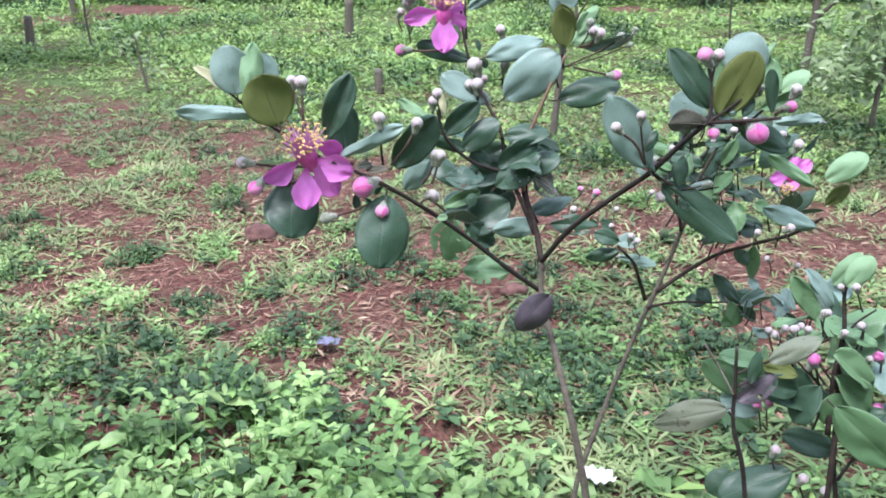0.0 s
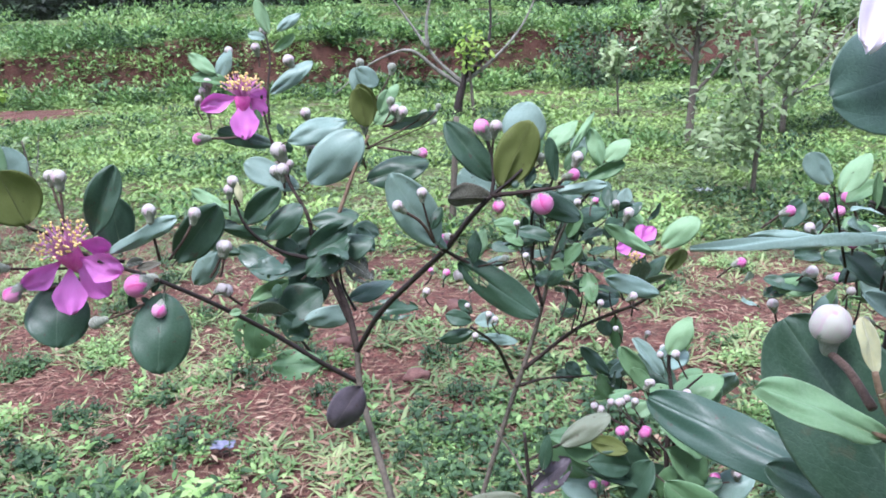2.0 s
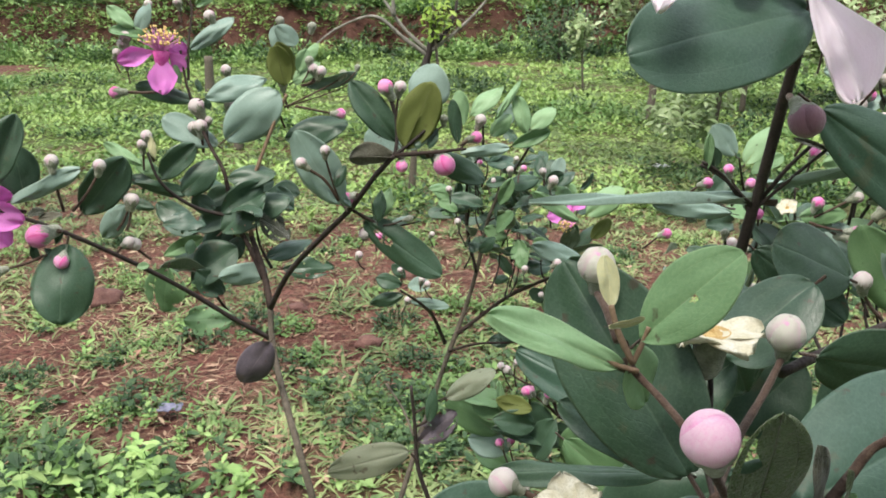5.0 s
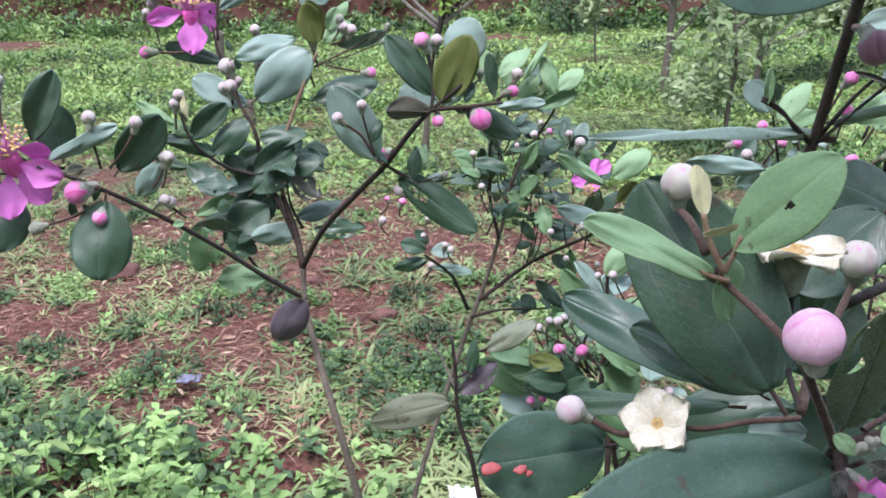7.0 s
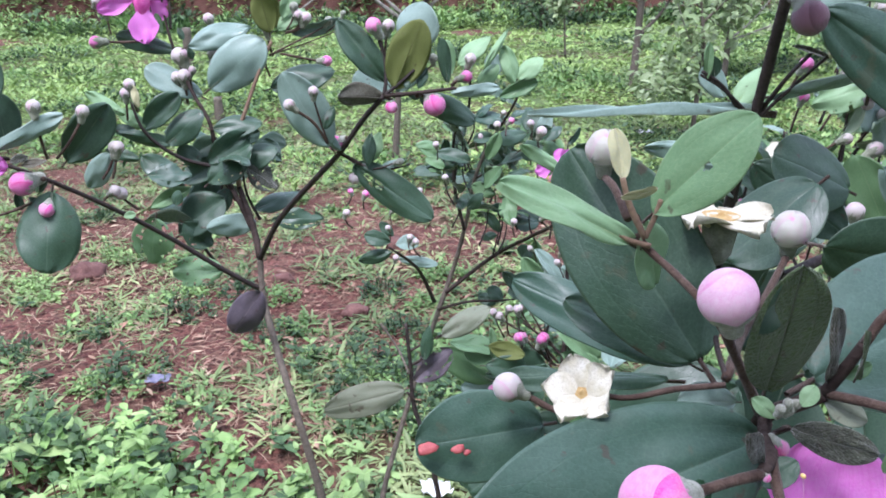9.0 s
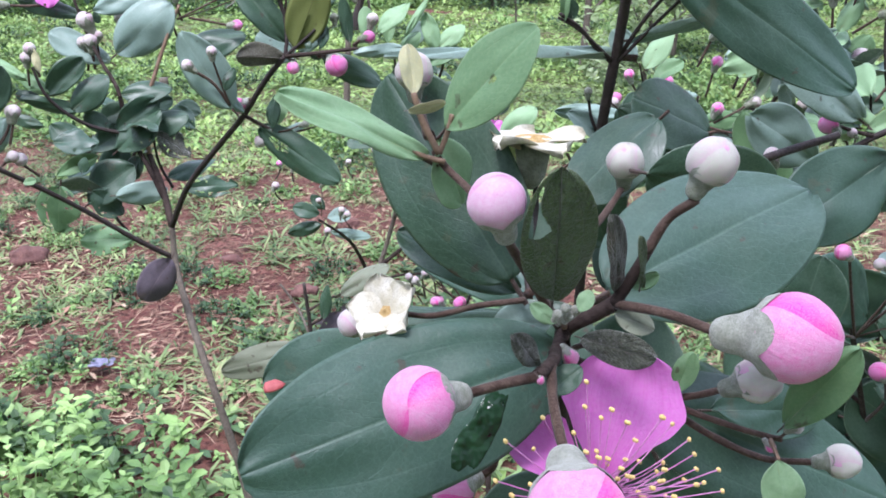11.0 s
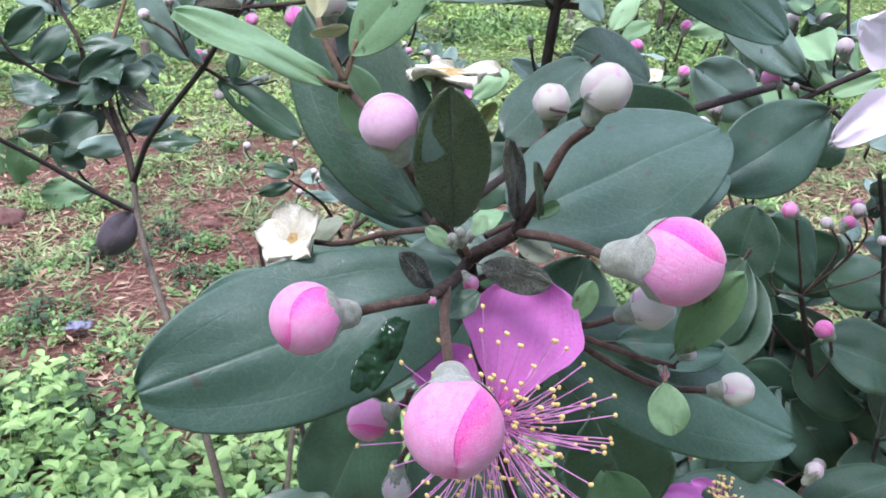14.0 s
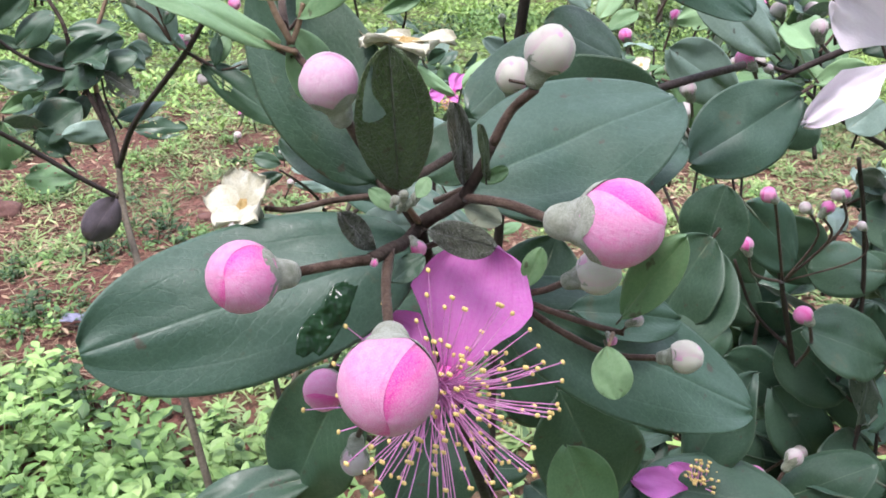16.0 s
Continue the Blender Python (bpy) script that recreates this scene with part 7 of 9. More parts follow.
leaf(low_shrub, (0.2121, 0.5180, 0.8457), (0.1842, 0.5180, 0.8567), 0.0196, (0.15, -0.92, 0.37), "pale", 1)
leaf(low_shrub, (0.2315, 0.5080, 0.9056), (0.2408, 0.5080, 0.9133), 0.0099, (-0.39, -0.79, 0.48), "young", 1)
leaf(low_shrub, (0.2475, 0.5080, 0.8921), (0.2626, 0.5080, 0.8994), 0.0091, (-0.19, -0.90, 0.39), "young", 1)
leaf(low_shrub, (0.2726, 0.5280, 0.9022), (0.2960, 0.5280, 0.9114), 0.0196, (-0.15, -0.92, 0.37), "mid")
leaf(low_shrub, (0.2523, 0.5280, 0.9077), (0.2357, 0.5280, 0.9296), 0.0106, (0.30, -0.93, 0.23), "mid")
leaf(low_shrub, (0.2683, 0.5180, 0.8505), (0.2012, 0.4880, 0.8807), 0.0191, (0.51, -0.78, 0.36), "dark", 1)
leaf(low_shrub, (0.2553, 0.5280, 0.8984), (0.2959, 0.5280, 0.9203), 0.0243, (-0.36, -0.66, 0.66), "mid")
leaf(low_shrub, (0.2511, 0.5480, 0.9081), (0.2319, 0.5480, 0.9367), 0.0140, (-0.07, -1.00, -0.05), "mid", 3)
leaf(low_shrub, (0.2619, 0.5480, 0.9137), (0.2433, 0.5480, 0.9421), 0.0132, (0.36, -0.90, 0.23), "pale", 1)
leaf(low_shrub, (0.2513, 0.5080, 0.9471), (0.2649, 0.5080, 0.9678), 0.0150, (-0.32, -0.93, 0.21), "young")
leaf(low_shrub, (0.2474, 0.5080, 0.9129), (0.2632, 0.5080, 0.8895), 0.0132, (-0.09, -0.99, -0.06), "young", 3)
leaf(low_shrub, (0.2252, 0.5180, 0.9055), (0.2512, 0.5180, 0.9077), 0.0114, (-0.06, -0.75, 0.66), "mid", 2)
leaf(low_shrub, (0.2445, 0.4880, 0.8917), (0.2746, 0.4880, 0.8654), 0.0232, (0.43, -0.76, 0.49), "mid", 1)
leaf(low_shrub, (0.2359, 0.4880, 0.8844), (0.2207, 0.4880, 0.8572), 0.0230, (-0.70, -0.60, 0.39), "dark", 1)
leaf(low_shrub, (0.2523, 0.4880, 0.8792), (0.2426, 0.4880, 0.8535), 0.0179, (-0.46, -0.87, 0.17), "mid", 2)
leaf(low_shrub, (0.2077, 0.5080, 0.8874), (0.1763, 0.5080, 0.8978), 0.0170, (0.25, -0.59, 0.77), "mid", 1)
leaf(low_shrub, (0.1948, 0.4880, 0.8874), (0.2235, 0.4880, 0.8813), 0.0178, (0.11, -0.86, 0.50), "dark", 1)
stem(low_shrub, ((0.2465, 0.4880, 0.8470), (0.2487, 0.4980, 0.8818), (0.2545, 0.5080, 0.9163), (0.2554, 0.5180, 0.9395), (0.2567, 0.5180, 0.9511)), 0.0020, 0.0010, BARK, "branch")
stem(low_shrub, ((0.2530, 0.5080, 0.9085), (0.2693, 0.5180, 0.9186), (0.2782, 0.5180, 0.9260)), 0.0010, 0.0006, BARK, "branch")
bud(low_shrub, (0.2342, 0.4980, 0.8982), (-0.35, -0.19, 0.92), 0.0037, "deep", 0.0)
stem(low_shrub, ((0.2442, 0.5080, 0.8740), (0.2405, 0.5037, 0.8821), (0.2361, 0.4990, 0.8933)), 0.00085, 0.00074, FUZZY_STALK, "stalk")
bud(low_shrub, (0.2186, 0.4980, 0.9009), (-0.49, -0.21, 0.85), 0.0034, "pink", -0.3)
stem(low_shrub, ((0.2227, 0.5080, 0.8773), (0.2223, 0.5037, 0.8856), (0.2210, 0.4990, 0.8968)), 0.00078, 0.00068, FUZZY_STALK, "stalk")
bud(low_shrub, (0.2375, 0.4980, 0.9331), (0.43, -0.21, 0.88), 0.0024, "pale", 0.4)
stem(low_shrub, ((0.2416, 0.5080, 0.9109), (0.2385, 0.5035, 0.9193), (0.2361, 0.4987, 0.9301)), 0.00056, 0.00048, FUZZY_STALK, "stalk")
bud(low_shrub, (0.2191, 0.4980, 0.9217), (0.31, -0.20, 0.93), 0.0024, "pale", 0.3)
stem(low_shrub, ((0.2216, 0.5080, 0.8990), (0.2196, 0.5035, 0.9075), (0.2180, 0.4987, 0.9185)), 0.00056, 0.00049, FUZZY_STALK, "stalk")
bud(low_shrub, (0.2604, 0.4980, 0.9238), (-0.53, -0.22, 0.82), 0.0024, "pale", 0.2)
stem(low_shrub, ((0.2646, 0.5080, 0.9012), (0.2638, 0.5035, 0.9099), (0.2622, 0.4988, 0.9210)), 0.00056, 0.00049, FUZZY_STALK, "stalk")
bud(low_shrub, (0.2526, 0.4980, 0.9511), (-0.37, -0.19, 0.91), 0.0027, "pale", -0.0)
stem(low_shrub, ((0.2643, 0.5080, 0.9291), (0.2595, 0.5035, 0.9370), (0.2541, 0.4987, 0.9476)), 0.00062, 0.00054, FUZZY_STALK, "stalk")
bud(low_shrub, (0.2016, 0.4980, 0.9202), (-0.25, -0.18, 0.95), 0.0024, "pale", -0.9)
stem(low_shrub, ((0.2110, 0.5080, 0.8970), (0.2069, 0.5035, 0.9056), (0.2025, 0.4986, 0.9169)), 0.00056, 0.00049, FUZZY_STALK, "stalk")
bud(low_shrub, (0.2120, 0.4980, 0.9218), (0.41, -0.21, 0.89), 0.0024, "pale", -0.7)
stem(low_shrub, ((0.2139, 0.5080, 0.8992), (0.2119, 0.5035, 0.9077), (0.2105, 0.4987, 0.9187)), 0.00056, 0.00049, FUZZY_STALK, "stalk")
bud(low_shrub, (0.2219, 0.4980, 0.9234), (0.63, -0.26, 0.73), 0.0024, "pale", -0.6)
stem(low_shrub, ((0.2306, 0.5080, 0.9004), (0.2247, 0.5036, 0.9095), (0.2197, 0.4989, 0.9209)), 0.00056, 0.00049, FUZZY_STALK, "stalk")
bud(low_shrub, (0.2813, 0.4980, 0.8622), (-0.51, -0.21, 0.84), 0.0035, "pink", 0.3)
stem(low_shrub, ((0.2952, 0.5080, 0.8364), (0.2900, 0.5037, 0.8458), (0.2838, 0.4990, 0.8581)), 0.00080, 0.00069, FUZZY_STALK, "stalk")
bud(low_shrub, (0.2647, 0.4980, 0.8684), (0.52, -0.23, 0.82), 0.0035, "pale", 0.2)
stem(low_shrub, ((0.2692, 0.5080, 0.8435), (0.2651, 0.5038, 0.8525), (0.2622, 0.4991, 0.8644)), 0.00079, 0.00069, FUZZY_STALK, "stalk")
bud(low_shrub, (0.2956, 0.4980, 0.8641), (-0.20, -0.18, 0.96), 0.0035, "pale", -0.3)
stem(low_shrub, ((0.3020, 0.5080, 0.8389), (0.2995, 0.5036, 0.8475), (0.2966, 0.4989, 0.8593)), 0.00080, 0.00069, FUZZY_STALK, "stalk")
bud(low_shrub, (0.2090, 0.4980, 0.8651), (0.25, -0.19, 0.95), 0.0028, "pink", -0.2)
stem(low_shrub, ((0.2140, 0.5080, 0.8399), (0.2108, 0.5035, 0.8492), (0.2080, 0.4988, 0.8613)), 0.00065, 0.00057, FUZZY_STALK, "stalk")
bud(low_shrub, (0.2428, 0.4980, 0.9514), (-0.49, -0.21, 0.85), 0.0021, "pale", 0.3)
stem(low_shrub, ((0.2536, 0.5080, 0.9294), (0.2492, 0.5034, 0.9380), (0.2442, 0.4986, 0.9489)), 0.00048, 0.00042, FUZZY_STALK, "stalk")
bud(low_shrub, (0.2696, 0.4980, 0.8996), (0.51, -0.23, 0.83), 0.0022, "pale", 0.7)
stem(low_shrub, ((0.2773, 0.5080, 0.8758), (0.2724, 0.5035, 0.8853), (0.2680, 0.4987, 0.8970)), 0.00050, 0.00043, FUZZY_STALK, "stalk")
tuft(low_shrub, (0.2621, 0.4680, 0.8225), (0.2984, 0.6080, 0.9484), 10, 0.038, 41, ("mid", "dark", "pale"))

near_myrtle = thing("flowering_shrub", (0.3000, 0.2400, 0.0000), "close flowering shrub with leathery leaves, fat pink buds and open flower", "shrub")
stem(near_myrtle, ((0.3000, 0.2400, 0.0000), (0.2850, 0.2550, 0.4200), (0.2560, 0.2800, 0.7300), (0.2380, 0.2900, 0.8500)), 0.0042, 0.0026, DARK_BARK, "trunk")
stem(near_myrtle, ((0.2560, 0.2800, 0.7300), (0.2350, 0.2200, 0.8600), (0.2032, 0.1700, 0.9708)), 0.0022, 0.0014, DARK_BARK, "branch")
stem(near_myrtle, ((0.2380, 0.2900, 0.8500), (0.1900, 0.2400, 0.9300), (0.1615, 0.2000, 0.9880)), 0.0014, 0.0008, DARK_BARK, "branch")
stem(near_myrtle, ((0.2380, 0.2900, 0.8500), (0.2309, 0.2560, 1.0625), (0.2313, 0.2500, 1.0844), (0.2317, 0.2460, 1.0975), (0.2305, 0.2360, 1.1235), (0.2288, 0.2260, 1.1449), (0.2277, 0.2190, 1.1585), (0.2294, 0.2140, 1.1706)), 0.0018, 0.0014, DARK_BARK, "branch")
leaf(near_myrtle, (0.2191, 0.2080, 1.1484), (0.1737, 0.1950, 1.1416), 0.0272, (0.15, -0.78, 0.60), "sage", 4)
leaf(near_myrtle, (0.2338, 0.2220, 1.1232), (0.2784, 0.2000, 1.0891), 0.0205, (-0.30, -0.93, 0.21), "sage", 4)
leaf(near_myrtle, (0.2254, 0.2140, 1.1575), (0.2674, 0.2000, 1.1646), 0.0107, (-0.08, -0.64, -0.77), "pale", 9)
leaf(near_myrtle, (0.2306, 0.2470, 1.0943), (0.1626, 0.2413, 1.1015), 0.0052, (0.11, -0.04, 0.99), "pale", 9)
leaf(near_myrtle, (0.2351, 0.2460, 1.0972), (0.2604, 0.2355, 1.1037), 0.0066, (-0.12, -0.72, -0.69), "pale", 9)
stem(near_myrtle, ((0.2320, 0.2480, 1.0901), (0.2264, 0.2470, 1.0943), (0.2189, 0.2450, 1.1021), (0.2128, 0.2440, 1.1060)), 0.0007, 0.0005, DARK_BARK, "twig")
stem(near_myrtle, ((0.2331, 0.2470, 1.0937), (0.2395, 0.2420, 1.1061), (0.2432, 0.2400, 1.1111)), 0.0007, 0.0005, DARK_BARK, "twig")
bud(near_myrtle, (0.2241, 0.2121, 1.1226), (0.11, -0.79, -0.61), 0.0043, "dusky", 0.0, fine=True)
stem(near_myrtle, ((0.2310, 0.2340, 1.1254), (0.2271, 0.2265, 1.1260), (0.2234, 0.2169, 1.1263)), 0.00099, 0.00086, FUZZY_STALK, "stalk")
bud(near_myrtle, (0.2024, 0.2059, 1.1570), (-0.89, -0.45, 0.02), 0.0033, "pink", 0.2, fine=True)
stem(near_myrtle, ((0.2214, 0.2120, 1.1516), (0.2149, 0.2105, 1.1536), (0.2066, 0.2080, 1.1569)), 0.00076, 0.00066, FUZZY_STALK, "stalk")
bud(near_myrtle, (0.1819, 0.2000, 1.1617), (-0.63, -0.24, 0.74), 0.0020, "pale", 0.1, fine=True)
stem(near_myrtle, ((0.1891, 0.2030, 1.1593), (0.1868, 0.2020, 1.1584), (0.1837, 0.2007, 1.1596)), 0.00046, 0.00040, FUZZY_STALK, "stalk")
stem(near_myrtle, ((0.2245, 0.2120, 1.1576), (0.2207, 0.2110, 1.1590), (0.2165, 0.2090, 1.1592)), 0.0009, 0.0008, DARK_BARK, "twig")
sepal_star(near_myrtle, (0.2135, 0.2050, 1.1604), (-0.72, -0.68, -0.17), 0.0068, depth=0.10)
faded = flower_cup(near_myrtle, (0.2148, 0.2070, 1.1593), (-0.64, -0.72, -0.28), 0.0072, CALYX_DARK, label="withered flower with two faded white petals")
petal(faded, (0.2158, 0.2050, 1.1565), (0.2268, 0.1960, 1.1288), 0.0128, (-0.28, -0.94, 0.19), LILAC_PETAL, 3)
petal(faded, (0.1880, 0.2000, 1.1692), (0.1768, 0.1900, 1.1509), 0.0088, (-0.25, -0.78, 0.58), LILAC_PETAL)
leaf(near_myrtle, (0.2343, 0.2500, 1.0766), (0.2573, 0.2350, 1.0574), 0.0160, (-0.50, -0.86, 0.07), "dark", 4)
leaf(near_myrtle, (0.2333, 0.2550, 1.0654), (0.2205, 0.2550, 1.0753), 0.0077, (0.21, -0.94, 0.28), "pale", 3)
stem(near_myrtle, ((0.2325, 0.2550, 1.0636), (0.2275, 0.2540, 1.0733), (0.2255, 0.2530, 1.0825)), 0.0006, 0.0004, DARK_BARK, "twig")
bud(near_myrtle, (0.2253, 0.2520, 1.0819), (0.02, -0.03, 1.00), 0.0013, "green", -0.9)
stem(near_myrtle, ((0.2320, 0.2470, 1.0911), (0.2422, 0.2420, 1.1036), (0.2473, 0.2400, 1.1092)), 0.0006, 0.0005, DARK_BARK, "twig")
sepal_star(near_myrtle, (0.2515, 0.2400, 1.1098), (0.04, 0.15, 0.99), 0.0035, depth=0.00)
stem(near_myrtle, ((0.2301, 0.2470, 1.0920), (0.2181, 0.2450, 1.1019), (0.2124, 0.2440, 1.1050)), 0.0006, 0.0004, DARK_BARK, "twig")
leaf(near_myrtle, (0.2142, 0.2440, 1.1038), (0.2143, 0.2440, 1.1139), 0.0032, (-0.28, -0.96, 0.00), "mid", 1)
leaf(near_myrtle, (0.2171, 0.2450, 1.1043), (0.2158, 0.2450, 1.1099), 0.0045, (-0.34, -0.94, -0.07))
leaf(near_myrtle, (0.2473, 0.2400, 1.1092), (0.2368, 0.2400, 1.1127), 0.0020, (0.05, -0.99, 0.16), "brown", 3)
leaf(near_myrtle, (0.2471, 0.2400, 1.1115), (0.2446, 0.2400, 1.1181), 0.0020, (-0.10, -0.99, -0.04), "mid", 2)
stem(near_myrtle, ((0.1842, 0.1500, 1.0423), (0.1815, 0.1400, 1.0557), (0.1800, 0.1360, 1.0631), (0.1838, 0.1320, 1.0676), (0.1863, 0.1300, 1.0702)), 0.0015, 0.0013, BARK, "branch")
stem(near_myrtle, ((0.1800, 0.1360, 1.0631), (0.1757, 0.1280, 1.0635), (0.1723, 0.1200, 1.0660), (0.1687, 0.1160, 1.0663)), 0.0012, 0.0010, BARK, "branch")
stem(near_myrtle, ((0.1790, 0.1360, 1.0637), (0.1742, 0.1330, 1.0719), (0.1703, 0.1310, 1.0786), (0.1675, 0.1300, 1.0835), (0.1662, 0.1330, 1.0858), (0.1636, 0.1400, 1.0889), (0.1599, 0.1460, 1.0926), (0.1591, 0.1470, 1.0939)), 0.0009, 0.0006, FUZZY_STALK, "branch")
stem(near_myrtle, ((0.1863, 0.1300, 1.0702), (0.1888, 0.1290, 1.0754), (0.1905, 0.1280, 1.0799)), 0.0011, 0.0009, BARK, "branch")
stem(near_myrtle, ((0.1842, 0.1500, 1.0423), (0.1910, 0.1580, 1.0118), (0.2032, 0.1700, 0.9708)), 0.0012, 0.0014, DARK_BARK, "branch")
leaf(near_myrtle, (0.1787, 0.1340, 1.0597), (0.1240, 0.1196, 1.0529), 0.0276, (0.12, -0.76, 0.64), "sage", 4)
water_film(near_myrtle, (0.1787, 0.1340, 1.0597), (0.1240, 0.1196, 1.0529), 0.0276, (0.12, -0.76, 0.64), 4, 0.33, -0.56, 0.075, 0.40, -0.22)
leaf(near_myrtle, (0.1873, 0.1345, 1.0706), (0.2320, 0.1468, 1.0831), 0.0287, (-0.04, -0.63, 0.78), "sage", 4)
leaf(near_myrtle, (0.1954, 0.1500, 1.0624), (0.2413, 0.1580, 1.0700), 0.0211, (0.00, -0.69, 0.72), "sage", 4)
leaf(near_myrtle, (0.1963, 0.1400, 1.0450), (0.2489, 0.1280, 1.0210), 0.0251, (0.08, -0.82, 0.57), "sage", 4)
leaf(near_myrtle, (0.1750, 0.1280, 1.0728), (0.1724, 0.1170, 1.0972), 0.0120, (-0.03, -0.91, -0.41), "moss", 6)
leaf(near_myrtle, (0.1868, 0.1300, 1.0720), (0.1839, 0.1240, 1.0874), 0.0051, (0.45, -0.86, -0.25), "brown", 5)
leaf(near_myrtle, (0.1895, 0.1270, 1.0742), (0.1875, 0.1220, 1.0845), 0.0026, (0.50, -0.81, -0.30), "moss", 5)
leaf(near_myrtle, (0.1891, 0.1300, 1.0730), (0.1940, 0.1300, 1.0748), 0.0029, (-0.08, -0.97, 0.24), "mid", 3)
leaf(near_myrtle, (0.1694, 0.1180, 1.0670), (0.1647, 0.1120, 1.0753), 0.0039, (0.50, -0.81, -0.31), "brown", 5)
leaf(near_myrtle, (0.1801, 0.1280, 1.0654), (0.1883, 0.1180, 1.0658), 0.0062, (-0.74, -0.60, 0.30), "brown", 5)
leaf(near_myrtle, (0.1728, 0.1220, 1.0594), (0.1779, 0.1220, 1.0637), 0.0047, (-0.53, -0.56, 0.63), "dark", 5)
leaf(near_myrtle, (0.1865, 0.1300, 1.0685), (0.1920, 0.1260, 1.0670), 0.0049, (-0.18, -0.55, 0.82), "worn", 5)
leaf(near_myrtle, (0.1821, 0.1500, 1.0574), (0.1708, 0.1500, 1.0588), 0.0077, (0.05, -0.89, 0.45), "pale", 5)
leaf(near_myrtle, (0.1963, 0.1250, 1.0549), (0.1989, 0.1250, 1.0620), 0.0042, (-0.56, -0.80, 0.21), "mid", 5)
leaf(near_myrtle, (0.2093, 0.1130, 1.0542), (0.2142, 0.1060, 1.0704), 0.0077, (-0.84, -0.55, 0.02), "mid", 5)
leaf(near_myrtle, (0.2039, 0.1060, 1.0531), (0.2057, 0.1035, 1.0445), 0.0065, (-0.31, -0.93, 0.20), "young", 5)
leaf(near_myrtle, (0.2078, 0.1320, 1.0456), (0.2336, 0.1350, 1.0403), 0.0114, (0.22, -0.69, 0.69), "sage", 5)
leaf(near_myrtle, (0.1735, 0.1220, 1.0718), (0.1696, 0.1220, 1.0754), 0.0028, (0.07, -1.00, 0.07), "young", 5)
leaf(near_myrtle, (0.1768, 0.1210, 1.0740), (0.1786, 0.1210, 1.0772), 0.0028, (-0.64, -0.69, 0.35), "young", 5)
bud(near_myrtle, (0.1501, 0.1100, 1.0678), (-0.88, -0.42, 0.21), 0.0051, "pink", 0.9, fine=True, tip=(-0.42, -0.82, 0.39))
stem(near_myrtle, ((0.1687, 0.1160, 1.0663), (0.1639, 0.1150, 1.0664), (0.1565, 0.1131, 1.0663)), 0.00085, 0.00080, FUZZY_STALK, "stalk")
bud(near_myrtle, (0.1685, 0.0958, 1.0569), (-0.16, -0.97, -0.17), 0.0068, "pink", -0.6, fine=True)
stem(near_myrtle, ((0.1723, 0.1200, 1.0662), (0.1708, 0.1140, 1.0632), (0.1701, 0.1052, 1.0586)), 0.00085, 0.00080, FUZZY_STALK, "stalk")
bud(near_myrtle, (0.2049, 0.1084, 1.0727), (0.77, -0.62, 0.16), 0.0067, "pink", -1.1, fine=True)
stem(near_myrtle, ((0.1863, 0.1300, 1.0702), (0.1918, 0.1220, 1.0716), (0.1974, 0.1145, 1.0711)), 0.00085, 0.00080, FUZZY_STALK, "stalk")
bud(near_myrtle, (0.1977, 0.1232, 1.0956), (0.38, -0.15, 0.91), 0.0037, "wrapped", 1.0, fine=True, tall=True)
stem(near_myrtle, ((0.1905, 0.1280, 1.0799), (0.1932, 0.1270, 1.0857), (0.1959, 0.1235, 1.0898)), 0.00085, 0.00080, FUZZY_STALK, "stalk")
bud(near_myrtle, (0.1641, 0.1227, 1.0919), (-0.30, -0.22, 0.93), 0.0043, "lilac", 0.6, fine=True)
stem(near_myrtle, ((0.1676, 0.1300, 1.0835), (0.1666, 0.1290, 1.0854), (0.1660, 0.1240, 1.0862)), 0.00085, 0.00080, FUZZY_STALK, "stalk")
bud(near_myrtle, (0.1734, 0.1210, 1.0738), (0.40, -0.26, 0.88), 0.0008, "green", -0.1)
bud(near_myrtle, (0.1748, 0.1215, 1.0744), (0.04, -0.14, 0.99), 0.0008, "green", -0.8)
bud(near_myrtle, (0.1755, 0.1220, 1.0728), (0.35, -0.24, 0.90), 0.0008, "green", 0.5)
bud(near_myrtle, (0.1768, 0.1225, 1.0735), (0.20, -0.18, 0.96), 0.0008, "green", -0.9)
bud(near_myrtle, (0.1748, 0.1230, 1.0720), (0.42, -0.27, 0.87), 0.0008, "green", -0.3)
stem(near_myrtle, ((0.1795, 0.1350, 1.0641), (0.1770, 0.1280, 1.0690), (0.1752, 0.1220, 1.0726)), 0.0006, 0.0005, TAN_STALK, "twig")
bud(near_myrtle, (0.1780, 0.1270, 1.0627), (0.39, -0.79, -0.47), 0.0014, "pink", 0.5)
stem(near_myrtle, ((0.1795, 0.1330, 1.0633), (0.1782, 0.1311, 1.0630), (0.1772, 0.1286, 1.0637)), 0.00032, 0.00028, FUZZY_STALK, "stalk")
bud(near_myrtle, (0.1692, 0.1155, 1.0660), (-0.15, -0.80, -0.58), 0.0007, "pink", -0.4)
stem(near_myrtle, ((0.1815, 0.1400, 1.0557), (0.1909, 0.1350, 1.0526), (0.1949, 0.1280, 1.0520)), 0.0007, 0.0006, BARK, "branch")
bud(near_myrtle, (0.2061, 0.1170, 1.0606), (0.82, -0.39, 0.43), 0.0037, "wrapped", -0.9, fine=True, tall=True)
stem(near_myrtle, ((0.1949, 0.1280, 1.0520), (0.1992, 0.1240, 1.0544), (0.2014, 0.1193, 1.0581)), 0.00068, 0.00062, FUZZY_STALK, "stalk")
